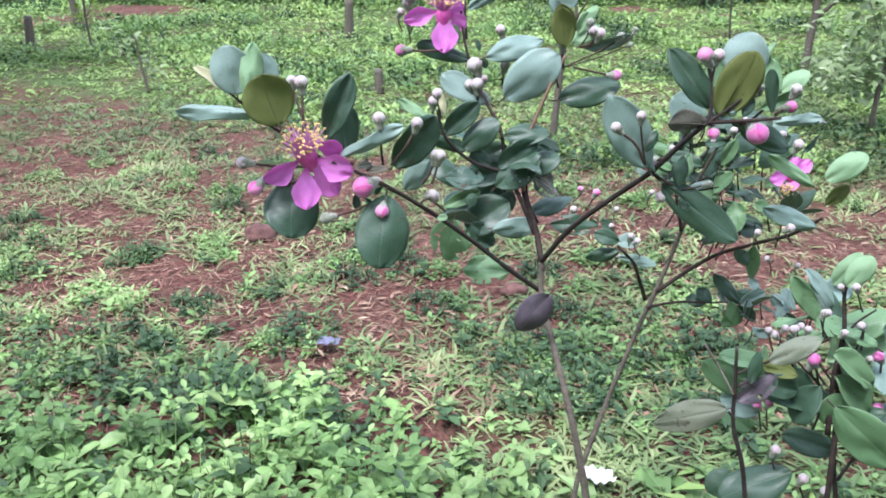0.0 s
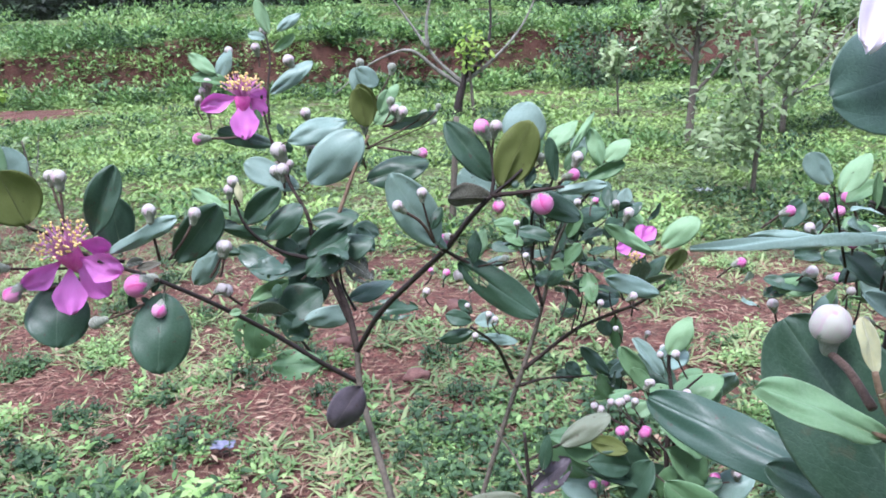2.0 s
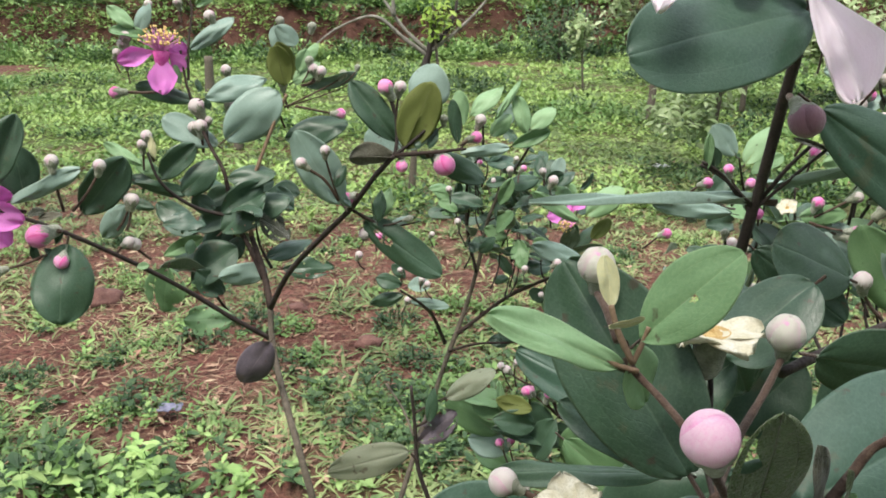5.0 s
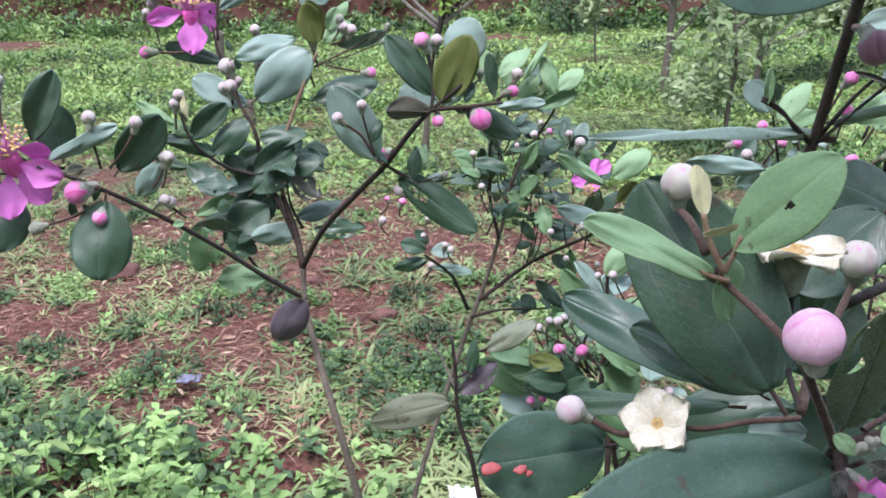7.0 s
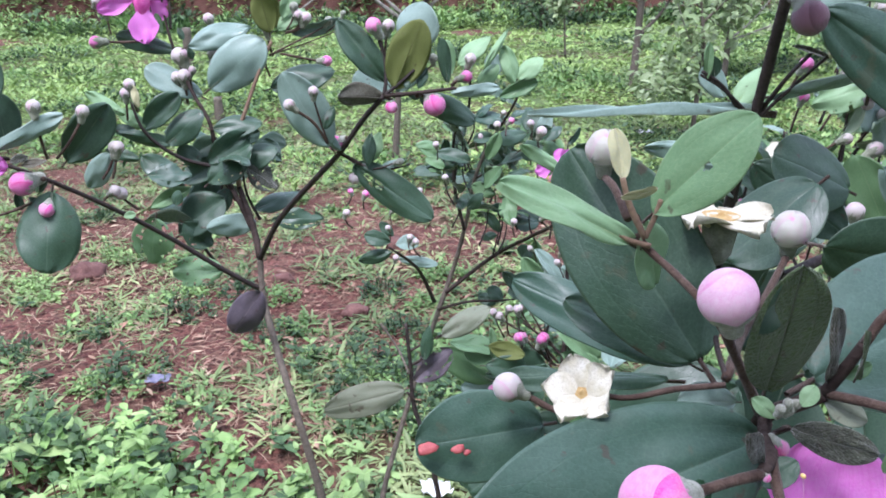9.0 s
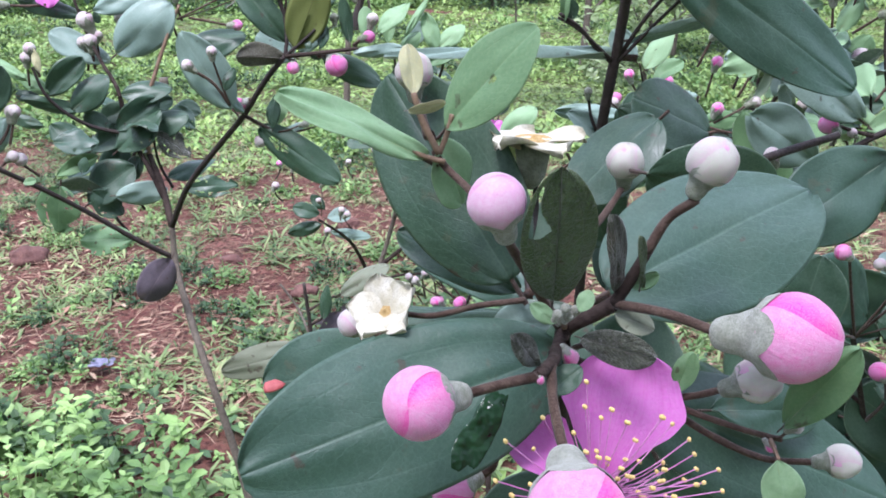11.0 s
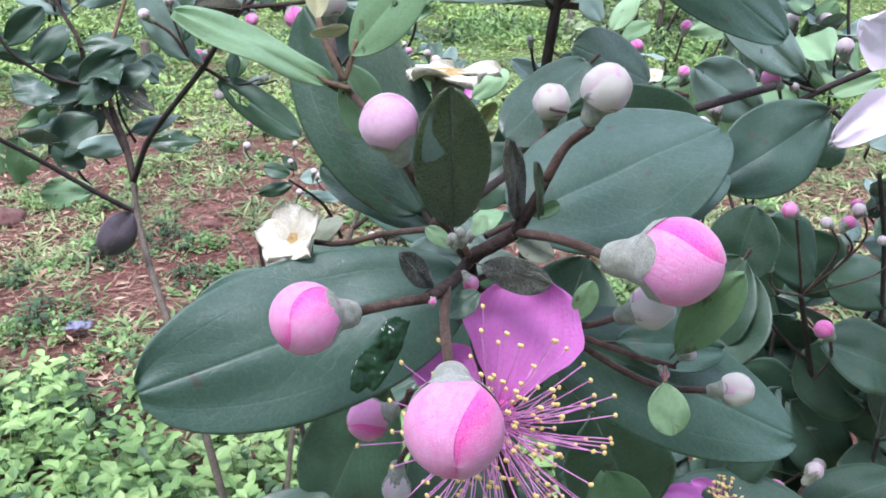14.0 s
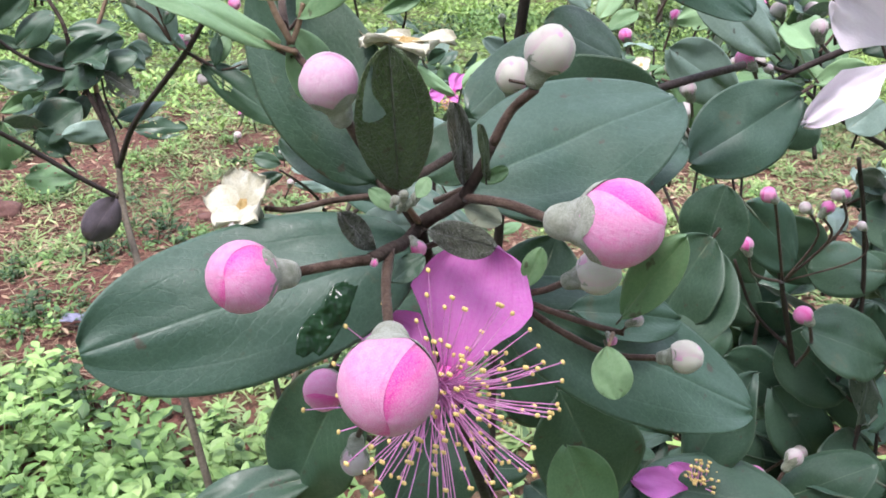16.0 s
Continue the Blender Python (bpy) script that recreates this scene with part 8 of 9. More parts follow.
stem(near_myrtle, ((0.1952, 0.1280, 1.0517), (0.2030, 0.1220, 1.0501), (0.2096, 0.1170, 1.0494), (0.2115, 0.1160, 1.0492)), 0.0006, 0.0005, FUZZY_STALK, "stalk")
bud(near_myrtle, (0.2131, 0.1150, 1.0520), (0.83, -0.28, 0.48), 0.0011, "pale", -1.0)
stem(near_myrtle, ((0.2099, 0.1160, 1.0499), (0.2106, 0.1158, 1.0498), (0.2118, 0.1154, 1.0512)), 0.00026, 0.00023, FUZZY_STALK, "stalk")
bud(near_myrtle, (0.2231, 0.1155, 1.0436), (0.89, -0.41, 0.21), 0.0029, "wrapped", -0.1, fine=True, tall=True)
stem(near_myrtle, ((0.1956, 0.1290, 1.0506), (0.2033, 0.1250, 1.0456), (0.2117, 0.1200, 1.0426), (0.2195, 0.1172, 1.0427)), 0.00068, 0.00062, FUZZY_STALK, "stalk")
bud(near_myrtle, (0.2092, 0.1155, 1.0484), (0.35, -0.79, -0.50), 0.0009, "pink", 0.7)
stem(near_myrtle, ((0.2097, 0.1165, 1.0491), (0.2046, 0.1065, 1.0529)), 0.0004, 0.0003, TAN_STALK, "twig")
bloom = flower_cup(near_myrtle, (0.1826, 0.1220, 1.0375), (-0.08, -0.99, 0.06), 0.0149, label="open magenta flower with long pink stamens and yellow anthers")
petal(bloom, (0.1830, 0.1240, 1.0373), (0.1901, 0.1280, 1.0624), 0.0212, (-0.29, -0.93, 0.23))
petal(bloom, (0.1816, 0.1250, 1.0381), (0.1706, 0.1320, 1.0479), 0.0118, (0.14, -0.72, 0.67), None, 1)
stamens(bloom, (0.1800, 0.1210, 1.0384), (-0.01, -0.99, 0.12), 0.0217, 1.50, 130, 24, 0.00011, 0.00036, True)
stamens(bloom, (0.1816, 0.1210, 1.0385), (0.11, -0.96, 0.24), 0.0118, 1.30, 45, 27, 0.00011, 0.00036, True)
bud(near_myrtle, (0.1620, 0.1480, 1.0232), (-0.90, -0.44, 0.04), 0.0044, "pink", -0.7, fine=True)
stem(near_myrtle, ((0.1711, 0.1500, 1.0278), (0.1705, 0.1510, 1.0247), (0.1676, 0.1507, 1.0230)), 0.00102, 0.00088, FUZZY_STALK, "stalk")
bud(near_myrtle, (0.1677, 0.1500, 1.0030), (-0.16, -0.84, -0.52), 0.0032, "pale", 0.6)
stem(near_myrtle, ((0.1707, 0.1500, 1.0138), (0.1697, 0.1527, 1.0095), (0.1684, 0.1538, 1.0054)), 0.00073, 0.00064, FUZZY_STALK, "stalk")
leaf(near_myrtle, (0.2271, 0.1500, 0.9696), (0.2177, 0.1500, 0.9980), 0.0177, (-0.03, -1.00, -0.01), "mid", 5)
leaf(near_myrtle, (0.1705, 0.1900, 1.0039), (0.1496, 0.2000, 0.9501), 0.0305, (-0.51, -0.86, 0.04), "dark", 5)
leaf(near_myrtle, (0.2291, 0.1900, 0.9882), (0.2505, 0.1900, 0.9423), 0.0335, (-0.02, -1.00, -0.01), "dark", 5)
leaf(near_myrtle, (0.2564, 0.2000, 0.9962), (0.2776, 0.2000, 1.0238), 0.0376, (-0.75, -0.32, 0.58), "dark", 5)
leaf(near_myrtle, (0.2095, 0.2100, 0.9756), (0.1831, 0.2000, 0.9447), 0.0347, (-0.17, -0.88, 0.43), "dark", 5)
leaf(near_myrtle, (0.1601, 0.2000, 0.9609), (0.1228, 0.2000, 0.9544), 0.0159, (-0.15, -0.50, 0.85), "dark", 5)
leaf(near_myrtle, (0.1756, 0.2100, 1.0027), (0.2089, 0.2000, 1.0307), 0.0343, (-0.57, -0.70, 0.43), "dark", 5)
leaf(near_myrtle, (0.2360, 0.2200, 1.0221), (0.2198, 0.2100, 0.9845), 0.0381, (-0.59, -0.68, 0.43), "dark", 5)
stem(near_myrtle, ((0.1832, 0.1500, 1.0512), (0.1721, 0.1700, 1.0278), (0.1615, 0.2000, 0.9880)), 0.0008, 0.0006, DARK_BARK, "branch")
leaf(near_myrtle, (0.1572, 0.1445, 1.0935), (0.1352, 0.1380, 1.1077), 0.0084, (0.55, -0.61, 0.57), "young", 5)
leaf(near_myrtle, (0.1607, 0.1445, 1.0984), (0.1735, 0.1380, 1.1152), 0.0125, (-0.73, -0.60, 0.32), "mid", 7)
leaf(near_myrtle, (0.1559, 0.1460, 1.1039), (0.1559, 0.1500, 1.1117), 0.0045, (0.21, -0.87, 0.45), "cream", 5)
leaf(near_myrtle, (0.1543, 0.1420, 1.1020), (0.1605, 0.1420, 1.1026), 0.0031, (0.06, -0.83, -0.55), "cream", 5)
leaf(near_myrtle, (0.1597, 0.1460, 1.0960), (0.1657, 0.1500, 1.0827), 0.0102, (0.63, -0.78, 0.05), "young", 5)
stem(near_myrtle, ((0.1596, 0.1443, 1.0940), (0.1567, 0.1455, 1.1005), (0.1558, 0.1460, 1.1041)), 0.0006, 0.0005, TAN_STALK, "twig")
stem(near_myrtle, ((0.1596, 0.1443, 1.0940), (0.1611, 0.1443, 1.0977), (0.1618, 0.1440, 1.1006)), 0.0005, 0.0004, TAN_STALK, "twig")
stem(near_myrtle, ((0.1605, 0.1440, 1.0926), (0.1559, 0.1445, 1.0943), (0.1536, 0.1443, 1.0962)), 0.0005, 0.0004, TAN_STALK, "twig")
bud(near_myrtle, (0.1588, 0.1646, 1.1045), (0.01, 0.01, 1.00), 0.0034, "wrapped", 0.8, fine=True, tall=True)
stem(near_myrtle, ((0.1587, 0.1500, 1.0956), (0.1586, 0.1580, 1.0990), (0.1588, 0.1646, 1.0994)), 0.00081, 0.00071, FUZZY_STALK, "stalk")
leaf(near_myrtle, (0.1738, 0.1500, 1.0674), (0.1540, 0.1720, 1.1032), 0.0256, (-0.37, -0.87, 0.33), "dark", 4)
leaf(near_myrtle, (0.1807, 0.1680, 1.0567), (0.1566, 0.1780, 1.0696), 0.0124, (0.03, -0.76, 0.65), "dark", 5)
sepal_star(near_myrtle, (0.1809, 0.1607, 1.0908), (0.06, 0.03, 1.00), 0.0093, depth=0.00)
sepal_star(near_myrtle, (0.1493, 0.1425, 1.0667), (-0.40, -0.52, 0.76), 0.0064, depth=0.36)
stem(near_myrtle, ((0.1733, 0.1380, 1.0686), (0.1652, 0.1400, 1.0674), (0.1564, 0.1420, 1.0654), (0.1530, 0.1433, 1.0655)), 0.0006, 0.0005, FUZZY_STALK, "stalk")
stem(near_myrtle, ((0.1814, 0.1620, 1.0868), (0.1815, 0.1600, 1.0776), (0.1768, 0.1500, 1.0711), (0.1743, 0.1400, 1.0687)), 0.0006, 0.0005, DARK_BARK, "stalk")
bud(near_myrtle, (0.2106, 0.1860, 1.0783), (-0.01, -0.08, 1.00), 0.0042, "wrapped", 0.4, fine=True, tall=True)
stem(near_myrtle, ((0.1743, 0.1400, 1.0687), (0.1896, 0.1630, 1.0663), (0.2046, 0.1800, 1.0690), (0.2107, 0.1864, 1.0724)), 0.00096, 0.00083, FUZZY_STALK, "stalk")
bud(near_myrtle, (0.1461, 0.1890, 1.0424), (-0.86, 0.04, 0.51), 0.0035, "pale", -0.6, fine=True)
stem(near_myrtle, ((0.1615, 0.1800, 1.0420), (0.1570, 0.1850, 1.0375), (0.1512, 0.1888, 1.0394)), 0.00092, 0.00080, FUZZY_STALK, "stalk")
leaf(near_myrtle, (0.1564, 0.1950, 1.0274), (0.1241, 0.1900, 1.0278), 0.0225, (0.13, -0.84, 0.53), "sage", 4)
leaf(near_myrtle, (0.2209, 0.2650, 1.0052), (0.1715, 0.3030, 1.0236), 0.0204, (-0.27, -0.68, 0.68), "sage", 4)
leaf(near_myrtle, (0.1858, 0.1900, 1.0405), (0.1453, 0.1900, 1.0462), 0.0076, (0.14, -0.23, 0.96), "dark", 4)
leaf(near_myrtle, (0.2021, 0.2400, 1.0141), (0.2055, 0.2400, 1.0205), 0.0039, (-0.54, -0.79, 0.28), "cream")
spot(near_myrtle, (0.1264, 0.1875, 1.0285), (-0.2, -0.7, 0.7), 0.0016, 0)
spot(near_myrtle, (0.1337, 0.1875, 1.0278), (-0.2, -0.7, 0.7), 0.0011, 1)
spot(near_myrtle, (0.1358, 0.1875, 1.0266), (-0.2, -0.7, 0.7), 0.0007, 2)
leaf(near_myrtle, (0.2304, 0.2350, 1.0684), (0.2095, 0.2300, 1.0395), 0.0250, (-0.64, -0.54, 0.55), "dark", 5)
leaf(near_myrtle, (0.2101, 0.2200, 1.0686), (0.2224, 0.2200, 1.0439), 0.0219, (0.14, -0.99, 0.07), "dark", 5)
leaf(near_myrtle, (0.2112, 0.2100, 1.0598), (0.1937, 0.2100, 1.0478), 0.0179, (-0.32, -0.83, 0.46), "dark", 5)
leaf(near_myrtle, (0.2485, 0.2400, 1.0432), (0.2290, 0.2400, 1.0211), 0.0263, (-0.49, -0.76, 0.43), "dark", 5)
leaf(near_myrtle, (0.2598, 0.2200, 1.0278), (0.2503, 0.2200, 1.0512), 0.0268, (0.07, -1.00, 0.03), "dark", 5)
leaf(near_myrtle, (0.2753, 0.2000, 1.0275), (0.2609, 0.2000, 1.0034), 0.0288, (-0.80, -0.37, 0.48), "dark", 5)
leaf(near_myrtle, (0.2789, 0.2100, 1.0138), (0.2824, 0.2100, 1.0389), 0.0214, (-0.78, -0.61, 0.11), "dark", 5)

side_myrtle = thing("flowering_shrub", (0.5000, 0.4000, 0.0000), "dense flowering shrub with grey-green leaves, pink buds and fading petals", "shrub")
stem(side_myrtle, ((0.3497, 0.2400, 1.0763), (0.3369, 0.2450, 1.0695), (0.3251, 0.2500, 1.0624), (0.3149, 0.2520, 1.0566)), 0.0013, 0.0009, DARK_BARK, "branch")
stem(side_myrtle, ((0.3251, 0.2500, 1.0624), (0.3119, 0.2500, 1.0665), (0.3054, 0.2500, 1.0694)), 0.0007, 0.0005, BARK, "branch")
stem(side_myrtle, ((0.4834, 0.3600, 0.7133), (0.5050, 0.3200, 0.8800), (0.4600, 0.2800, 1.0050), (0.4103, 0.3000, 1.0182)), 0.0020, 0.0012, DARK_BARK, "branch")
stem(side_myrtle, ((0.5050, 0.3200, 0.8800), (0.4500, 0.2600, 1.0600), (0.3638, 0.2400, 1.0796)), 0.0018, 0.0014, DARK_BARK, "branch")
stem(side_myrtle, ((0.4834, 0.3600, 0.7133), (0.4500, 0.4600, 0.8400), (0.4139, 0.5500, 0.9561)), 0.0018, 0.0011, DARK_BARK, "branch")
stem(side_myrtle, ((0.3638, 0.2400, 1.0796), (0.3497, 0.2400, 1.0763)), 0.0014, 0.0013, DARK_BARK, "branch")
stem(side_myrtle, ((0.4103, 0.3000, 1.0182), (0.3816, 0.2900, 1.0320), (0.3398, 0.2600, 1.0529)), 0.0012, 0.0008, DARK_BARK, "branch")
leaf(side_myrtle, (0.3201, 0.2350, 1.0593), (0.2810, 0.2250, 1.0421), 0.0286, (0.05, -0.91, 0.42), "sage", 5)
leaf(side_myrtle, (0.3148, 0.2450, 1.0701), (0.2830, 0.2400, 1.0927), 0.0172, (0.17, -0.99, 0.02), "pale", 5)
leaf(side_myrtle, (0.3176, 0.2700, 1.0505), (0.2875, 0.2600, 1.0691), 0.0208, (0.26, -0.96, -0.10), "pale", 5)
leaf(side_myrtle, (0.3382, 0.2600, 1.0500), (0.3325, 0.2600, 1.0338), 0.0264, (-0.89, -0.34, 0.31), "dark", 5)
leaf(side_myrtle, (0.3665, 0.2700, 1.0358), (0.3803, 0.2700, 1.0460), 0.0171, (-0.28, -0.89, 0.37), "pale", 5)
faded = flower_cup(side_myrtle, (0.3490, 0.2320, 1.0724), (-0.73, -0.58, -0.36), 0.0107, CALYX_DARK, label="fading flower with pale lilac petals")
petal(faded, (0.3476, 0.2320, 1.0742), (0.3208, 0.2250, 1.0875), 0.0188, (0.09, -0.94, -0.32), LILAC_PETAL)
petal(faded, (0.3489, 0.2320, 1.0689), (0.3194, 0.2220, 1.0569), 0.0140, (0.02, -0.79, 0.62), LILAC_PETAL, 1)
bud(side_myrtle, (0.3073, 0.2500, 1.0676), (-0.80, -0.15, 0.58), 0.0032, "pink", -0.2)
stem(side_myrtle, ((0.3455, 0.3000, 1.0464), (0.3290, 0.2755, 1.0545), (0.3109, 0.2507, 1.0650)), 0.00073, 0.00064, FUZZY_STALK, "stalk")
bud(side_myrtle, (0.3516, 0.2900, 1.0036), (-0.81, -0.16, 0.57), 0.0034, "pink", 1.0)
stem(side_myrtle, ((0.3804, 0.3100, 0.9516), (0.3651, 0.3000, 0.9862), (0.3555, 0.2907, 1.0009)), 0.00078, 0.00068, FUZZY_STALK, "stalk")
bud(side_myrtle, (0.3451, 0.2900, 0.9818), (-0.46, -0.09, 0.88), 0.0033, "pink", -0.8)
stem(side_myrtle, ((0.3804, 0.3100, 0.9516), (0.3573, 0.3000, 0.9631), (0.3473, 0.2904, 0.9778)), 0.00075, 0.00065, FUZZY_STALK, "stalk")
bud(side_myrtle, (0.3698, 0.2900, 0.9967), (-0.80, -0.15, 0.58), 0.0026, "pale", -0.0)
stem(side_myrtle, ((0.3804, 0.3100, 0.9516), (0.3863, 0.3000, 0.9786), (0.3728, 0.2906, 0.9945)), 0.00061, 0.00053, FUZZY_STALK, "stalk")
bud(side_myrtle, (0.3805, 0.2900, 0.9960), (0.38, -0.25, 0.89), 0.0029, "deep", -0.5)
stem(side_myrtle, ((0.3804, 0.3100, 0.9516), (0.3929, 0.3000, 0.9781), (0.3789, 0.2910, 0.9924)), 0.00066, 0.00057, FUZZY_STALK, "stalk")
bud(side_myrtle, (0.3840, 0.2900, 1.0016), (-0.81, -0.15, 0.57), 0.0028, "pale", -0.9)
stem(side_myrtle, ((0.3804, 0.3100, 0.9516), (0.3985, 0.3000, 0.9839), (0.3873, 0.2906, 0.9993)), 0.00066, 0.00057, FUZZY_STALK, "stalk")
bud(side_myrtle, (0.3794, 0.2900, 0.9450), (-0.72, -0.12, 0.68), 0.0043, "deep", -0.4)
stem(side_myrtle, ((0.4048, 0.3220, 0.8959), (0.3942, 0.3000, 0.9234), (0.3839, 0.2908, 0.9409)), 0.00099, 0.00087, FUZZY_STALK, "stalk")
bud(side_myrtle, (0.3988, 0.2900, 0.9865), (-0.81, -0.15, 0.57), 0.0021, "pale", 0.9)
stem(side_myrtle, ((0.3804, 0.3100, 0.9516), (0.4122, 0.3000, 0.9678), (0.4012, 0.2905, 0.9848)), 0.00048, 0.00042, FUZZY_STALK, "stalk")
bud(side_myrtle, (0.3165, 0.2500, 1.0642), (-0.76, -0.14, 0.63), 0.0016, "pale", -0.2)
stem(side_myrtle, ((0.3551, 0.3000, 1.0422), (0.3370, 0.2752, 1.0515), (0.3182, 0.2503, 1.0627)), 0.00037, 0.00032, FUZZY_STALK, "stalk")
bud(side_myrtle, (0.2886, 0.2500, 1.0584), (-0.44, -0.09, 0.89), 0.0027, "pale", -0.4)
stem(side_myrtle, ((0.3184, 0.3000, 1.0353), (0.3047, 0.2752, 1.0438), (0.2903, 0.2503, 1.0549)), 0.00062, 0.00054, FUZZY_STALK, "stalk")
bud(side_myrtle, (0.3950, 0.2900, 1.0349), (-0.79, -0.15, 0.60), 0.0039, "deep", 0.8)
stem(side_myrtle, ((0.4113, 0.3000, 1.0199), (0.4063, 0.2956, 1.0244), (0.3994, 0.2908, 1.0316)), 0.00091, 0.00079, FUZZY_STALK, "stalk")
bud(side_myrtle, (0.3325, 0.2500, 1.0770), (-0.32, -0.09, 0.94), 0.0029, "pale", -0.6)
stem(side_myrtle, ((0.3768, 0.3000, 1.0578), (0.3555, 0.2753, 1.0641), (0.3338, 0.2504, 1.0731)), 0.00066, 0.00057, FUZZY_STALK, "stalk")
bud(side_myrtle, (0.3708, 0.2900, 0.8569), (-0.82, -0.16, 0.56), 0.0057, "deep", -0.0)
stem(side_myrtle, ((0.4358, 0.3350, 0.8252), (0.3866, 0.3000, 0.8286), (0.3774, 0.2913, 0.8524)), 0.00130, 0.00113, FUZZY_STALK, "stalk")
leaf(side_myrtle, (0.3548, 0.3100, 0.9923), (0.3889, 0.3100, 0.9596), 0.0291, (0.09, -0.99, 0.09), "sage")
leaf(side_myrtle, (0.4122, 0.3300, 0.9393), (0.3870, 0.3300, 0.9743), 0.0333, (-0.13, -0.99, -0.10))
leaf(side_myrtle, (0.4433, 0.3200, 0.9476), (0.4025, 0.3200, 0.9539), 0.0288, (0.10, -0.77, 0.63))
leaf(side_myrtle, (0.4378, 0.3000, 0.9087), (0.3939, 0.3000, 0.9319), 0.0378, (0.25, -0.84, 0.48), "dark", 1)
leaf(side_myrtle, (0.4385, 0.3200, 0.8761), (0.3984, 0.3200, 0.9141), 0.0401, (0.31, -0.89, 0.33))
leaf(side_myrtle, (0.4755, 0.3300, 0.8503), (0.4422, 0.3300, 0.8763), 0.0371, (0.08, -0.99, 0.10))
leaf(side_myrtle, (0.4311, 0.3200, 0.8335), (0.3984, 0.3200, 0.8810), 0.0364, (-0.01, -1.00, -0.01), "dark", 1)
leaf(side_myrtle, (0.4575, 0.3000, 0.8304), (0.4156, 0.3000, 0.8582), 0.0425, (0.36, -0.76, 0.54))
leaf(side_myrtle, (0.4003, 0.3400, 0.8456), (0.3820, 0.3400, 0.8095), 0.0347, (-0.65, -0.69, 0.33))
leaf(side_myrtle, (0.3809, 0.3300, 0.9420), (0.3617, 0.3300, 0.9675), 0.0218, (-0.22, -0.96, -0.16))
leaf(side_myrtle, (0.4288, 0.3600, 0.8512), (0.3925, 0.3600, 0.8779), 0.0353, (0.14, -0.97, 0.19), "dark", 1)
bloom = flower_cup(side_myrtle, (0.3161, 0.2500, 0.8896), (0.42, -0.19, 0.89), 0.0211, label="fading magenta flower low in the shrub")
petal(bloom, (0.3120, 0.2500, 0.8916), (0.2861, 0.2450, 0.9039), 0.0137, (0.37, -0.82, 0.45))
petal(bloom, (0.3156, 0.2520, 0.8909), (0.3060, 0.2550, 0.8987), 0.0117, (-0.02, -0.94, 0.33), None, 1)
stamens(bloom, (0.3156, 0.2500, 0.8925), (0.17, -0.01, 0.98), 0.0103, 1.10, 50, 26, 0.00020, 0.00060, False)
stem(side_myrtle, ((0.5000, 0.4000, 0.0000), (0.4834, 0.3600, 0.7133), (0.4498, 0.3400, 0.7909), (0.4241, 0.3300, 0.8495), (0.3996, 0.3200, 0.9075), (0.3778, 0.3100, 0.9576)), 0.0022, 0.0012, DARK_BARK, "trunk")
stem(side_myrtle, ((0.4241, 0.3300, 0.8495), (0.4337, 0.3200, 0.8972), (0.4184, 0.3100, 0.9716), (0.3982, 0.3000, 1.0138)), 0.0015, 0.0009, DARK_BARK, "branch")
stem(side_myrtle, ((0.3996, 0.3200, 0.9075), (0.3842, 0.3300, 0.9229), (0.3666, 0.3300, 0.9553)), 0.0010, 0.0007, BARK, "branch")
tuft(side_myrtle, (0.3568, 0.2800, 0.7804), (0.4986, 0.4400, 0.8961), 52, 0.052, 51, ("dark", "dark", "dark", "sage"), 10, 0.005)
# Leaves out of view to the right, added to block light from that side.
tuft(side_myrtle, (0.5133, 0.2000, 0.7637), (0.6867, 0.5000, 1.0515), 70, 0.058, 59, ("dark", "dark", "sage"))
tuft(side_myrtle, (0.2512, 0.2400, 0.8278), (0.3274, 0.3600, 0.9209), 16, 0.055, 58, ("dark",))
tuft(side_myrtle, (0.4544, 0.4000, 0.9732), (0.5509, 0.6000, 1.0669), 26, 0.042, 52, ("dark", "pale", "mid", "young"), 12, 0.005)
tuft(side_myrtle, (0.5272, 0.3600, 0.8301), (0.5516, 0.5000, 0.9658), 14, 0.045, 53, ("dark", "pale"), 5, 0.005)
tuft(side_myrtle, (0.3835, 0.5000, 0.9261), (0.5358, 0.6600, 1.0219), 34, 0.036, 54, ("pale", "mid", "dark", "young"), 16, 0.0048)
tuft(side_myrtle, (0.4175, 0.4000, 0.7730), (0.4749, 0.5200, 0.9058), 20, 0.045, 55, ("dark", "mid"))
sepal_star(side_myrtle, (0.4004, 0.5300, 1.0086), (-0.44, -0.45, 0.78), 0.0068, depth=0.15)
bud(side_myrtle, (0.4220, 0.5300, 1.0109), (0.34, -0.21, 0.92), 0.0042, "pink", -0.8)
stem(side_myrtle, ((0.4113, 0.5300, 0.9916), (0.4152, 0.5309, 0.9967), (0.4199, 0.5313, 1.0054)), 0.00098, 0.00085, FUZZY_STALK, "stalk")
bud(side_myrtle, (0.4497, 0.5300, 1.0138), (0.84, -0.35, 0.42), 0.0039, "pale", 0.5)
stem(side_myrtle, ((0.4201, 0.5300, 1.0012), (0.4315, 0.5314, 1.0052), (0.4450, 0.5319, 1.0114)), 0.00090, 0.00079, FUZZY_STALK, "stalk")
bud(side_myrtle, (0.4486, 0.5300, 0.9859), (0.88, -0.48, 0.01), 0.0056, "deep", 0.6)
stem(side_myrtle, ((0.4130, 0.5300, 0.9935), (0.4249, 0.5300, 0.9950), (0.4415, 0.5339, 0.9859)), 0.00130, 0.00113, FUZZY_STALK, "stalk")
stem(side_myrtle, ((0.4139, 0.5500, 0.9561), (0.4057, 0.5300, 0.9878), (0.4128, 0.5300, 0.9955)), 0.0011, 0.0006, DARK_BARK, "branch")
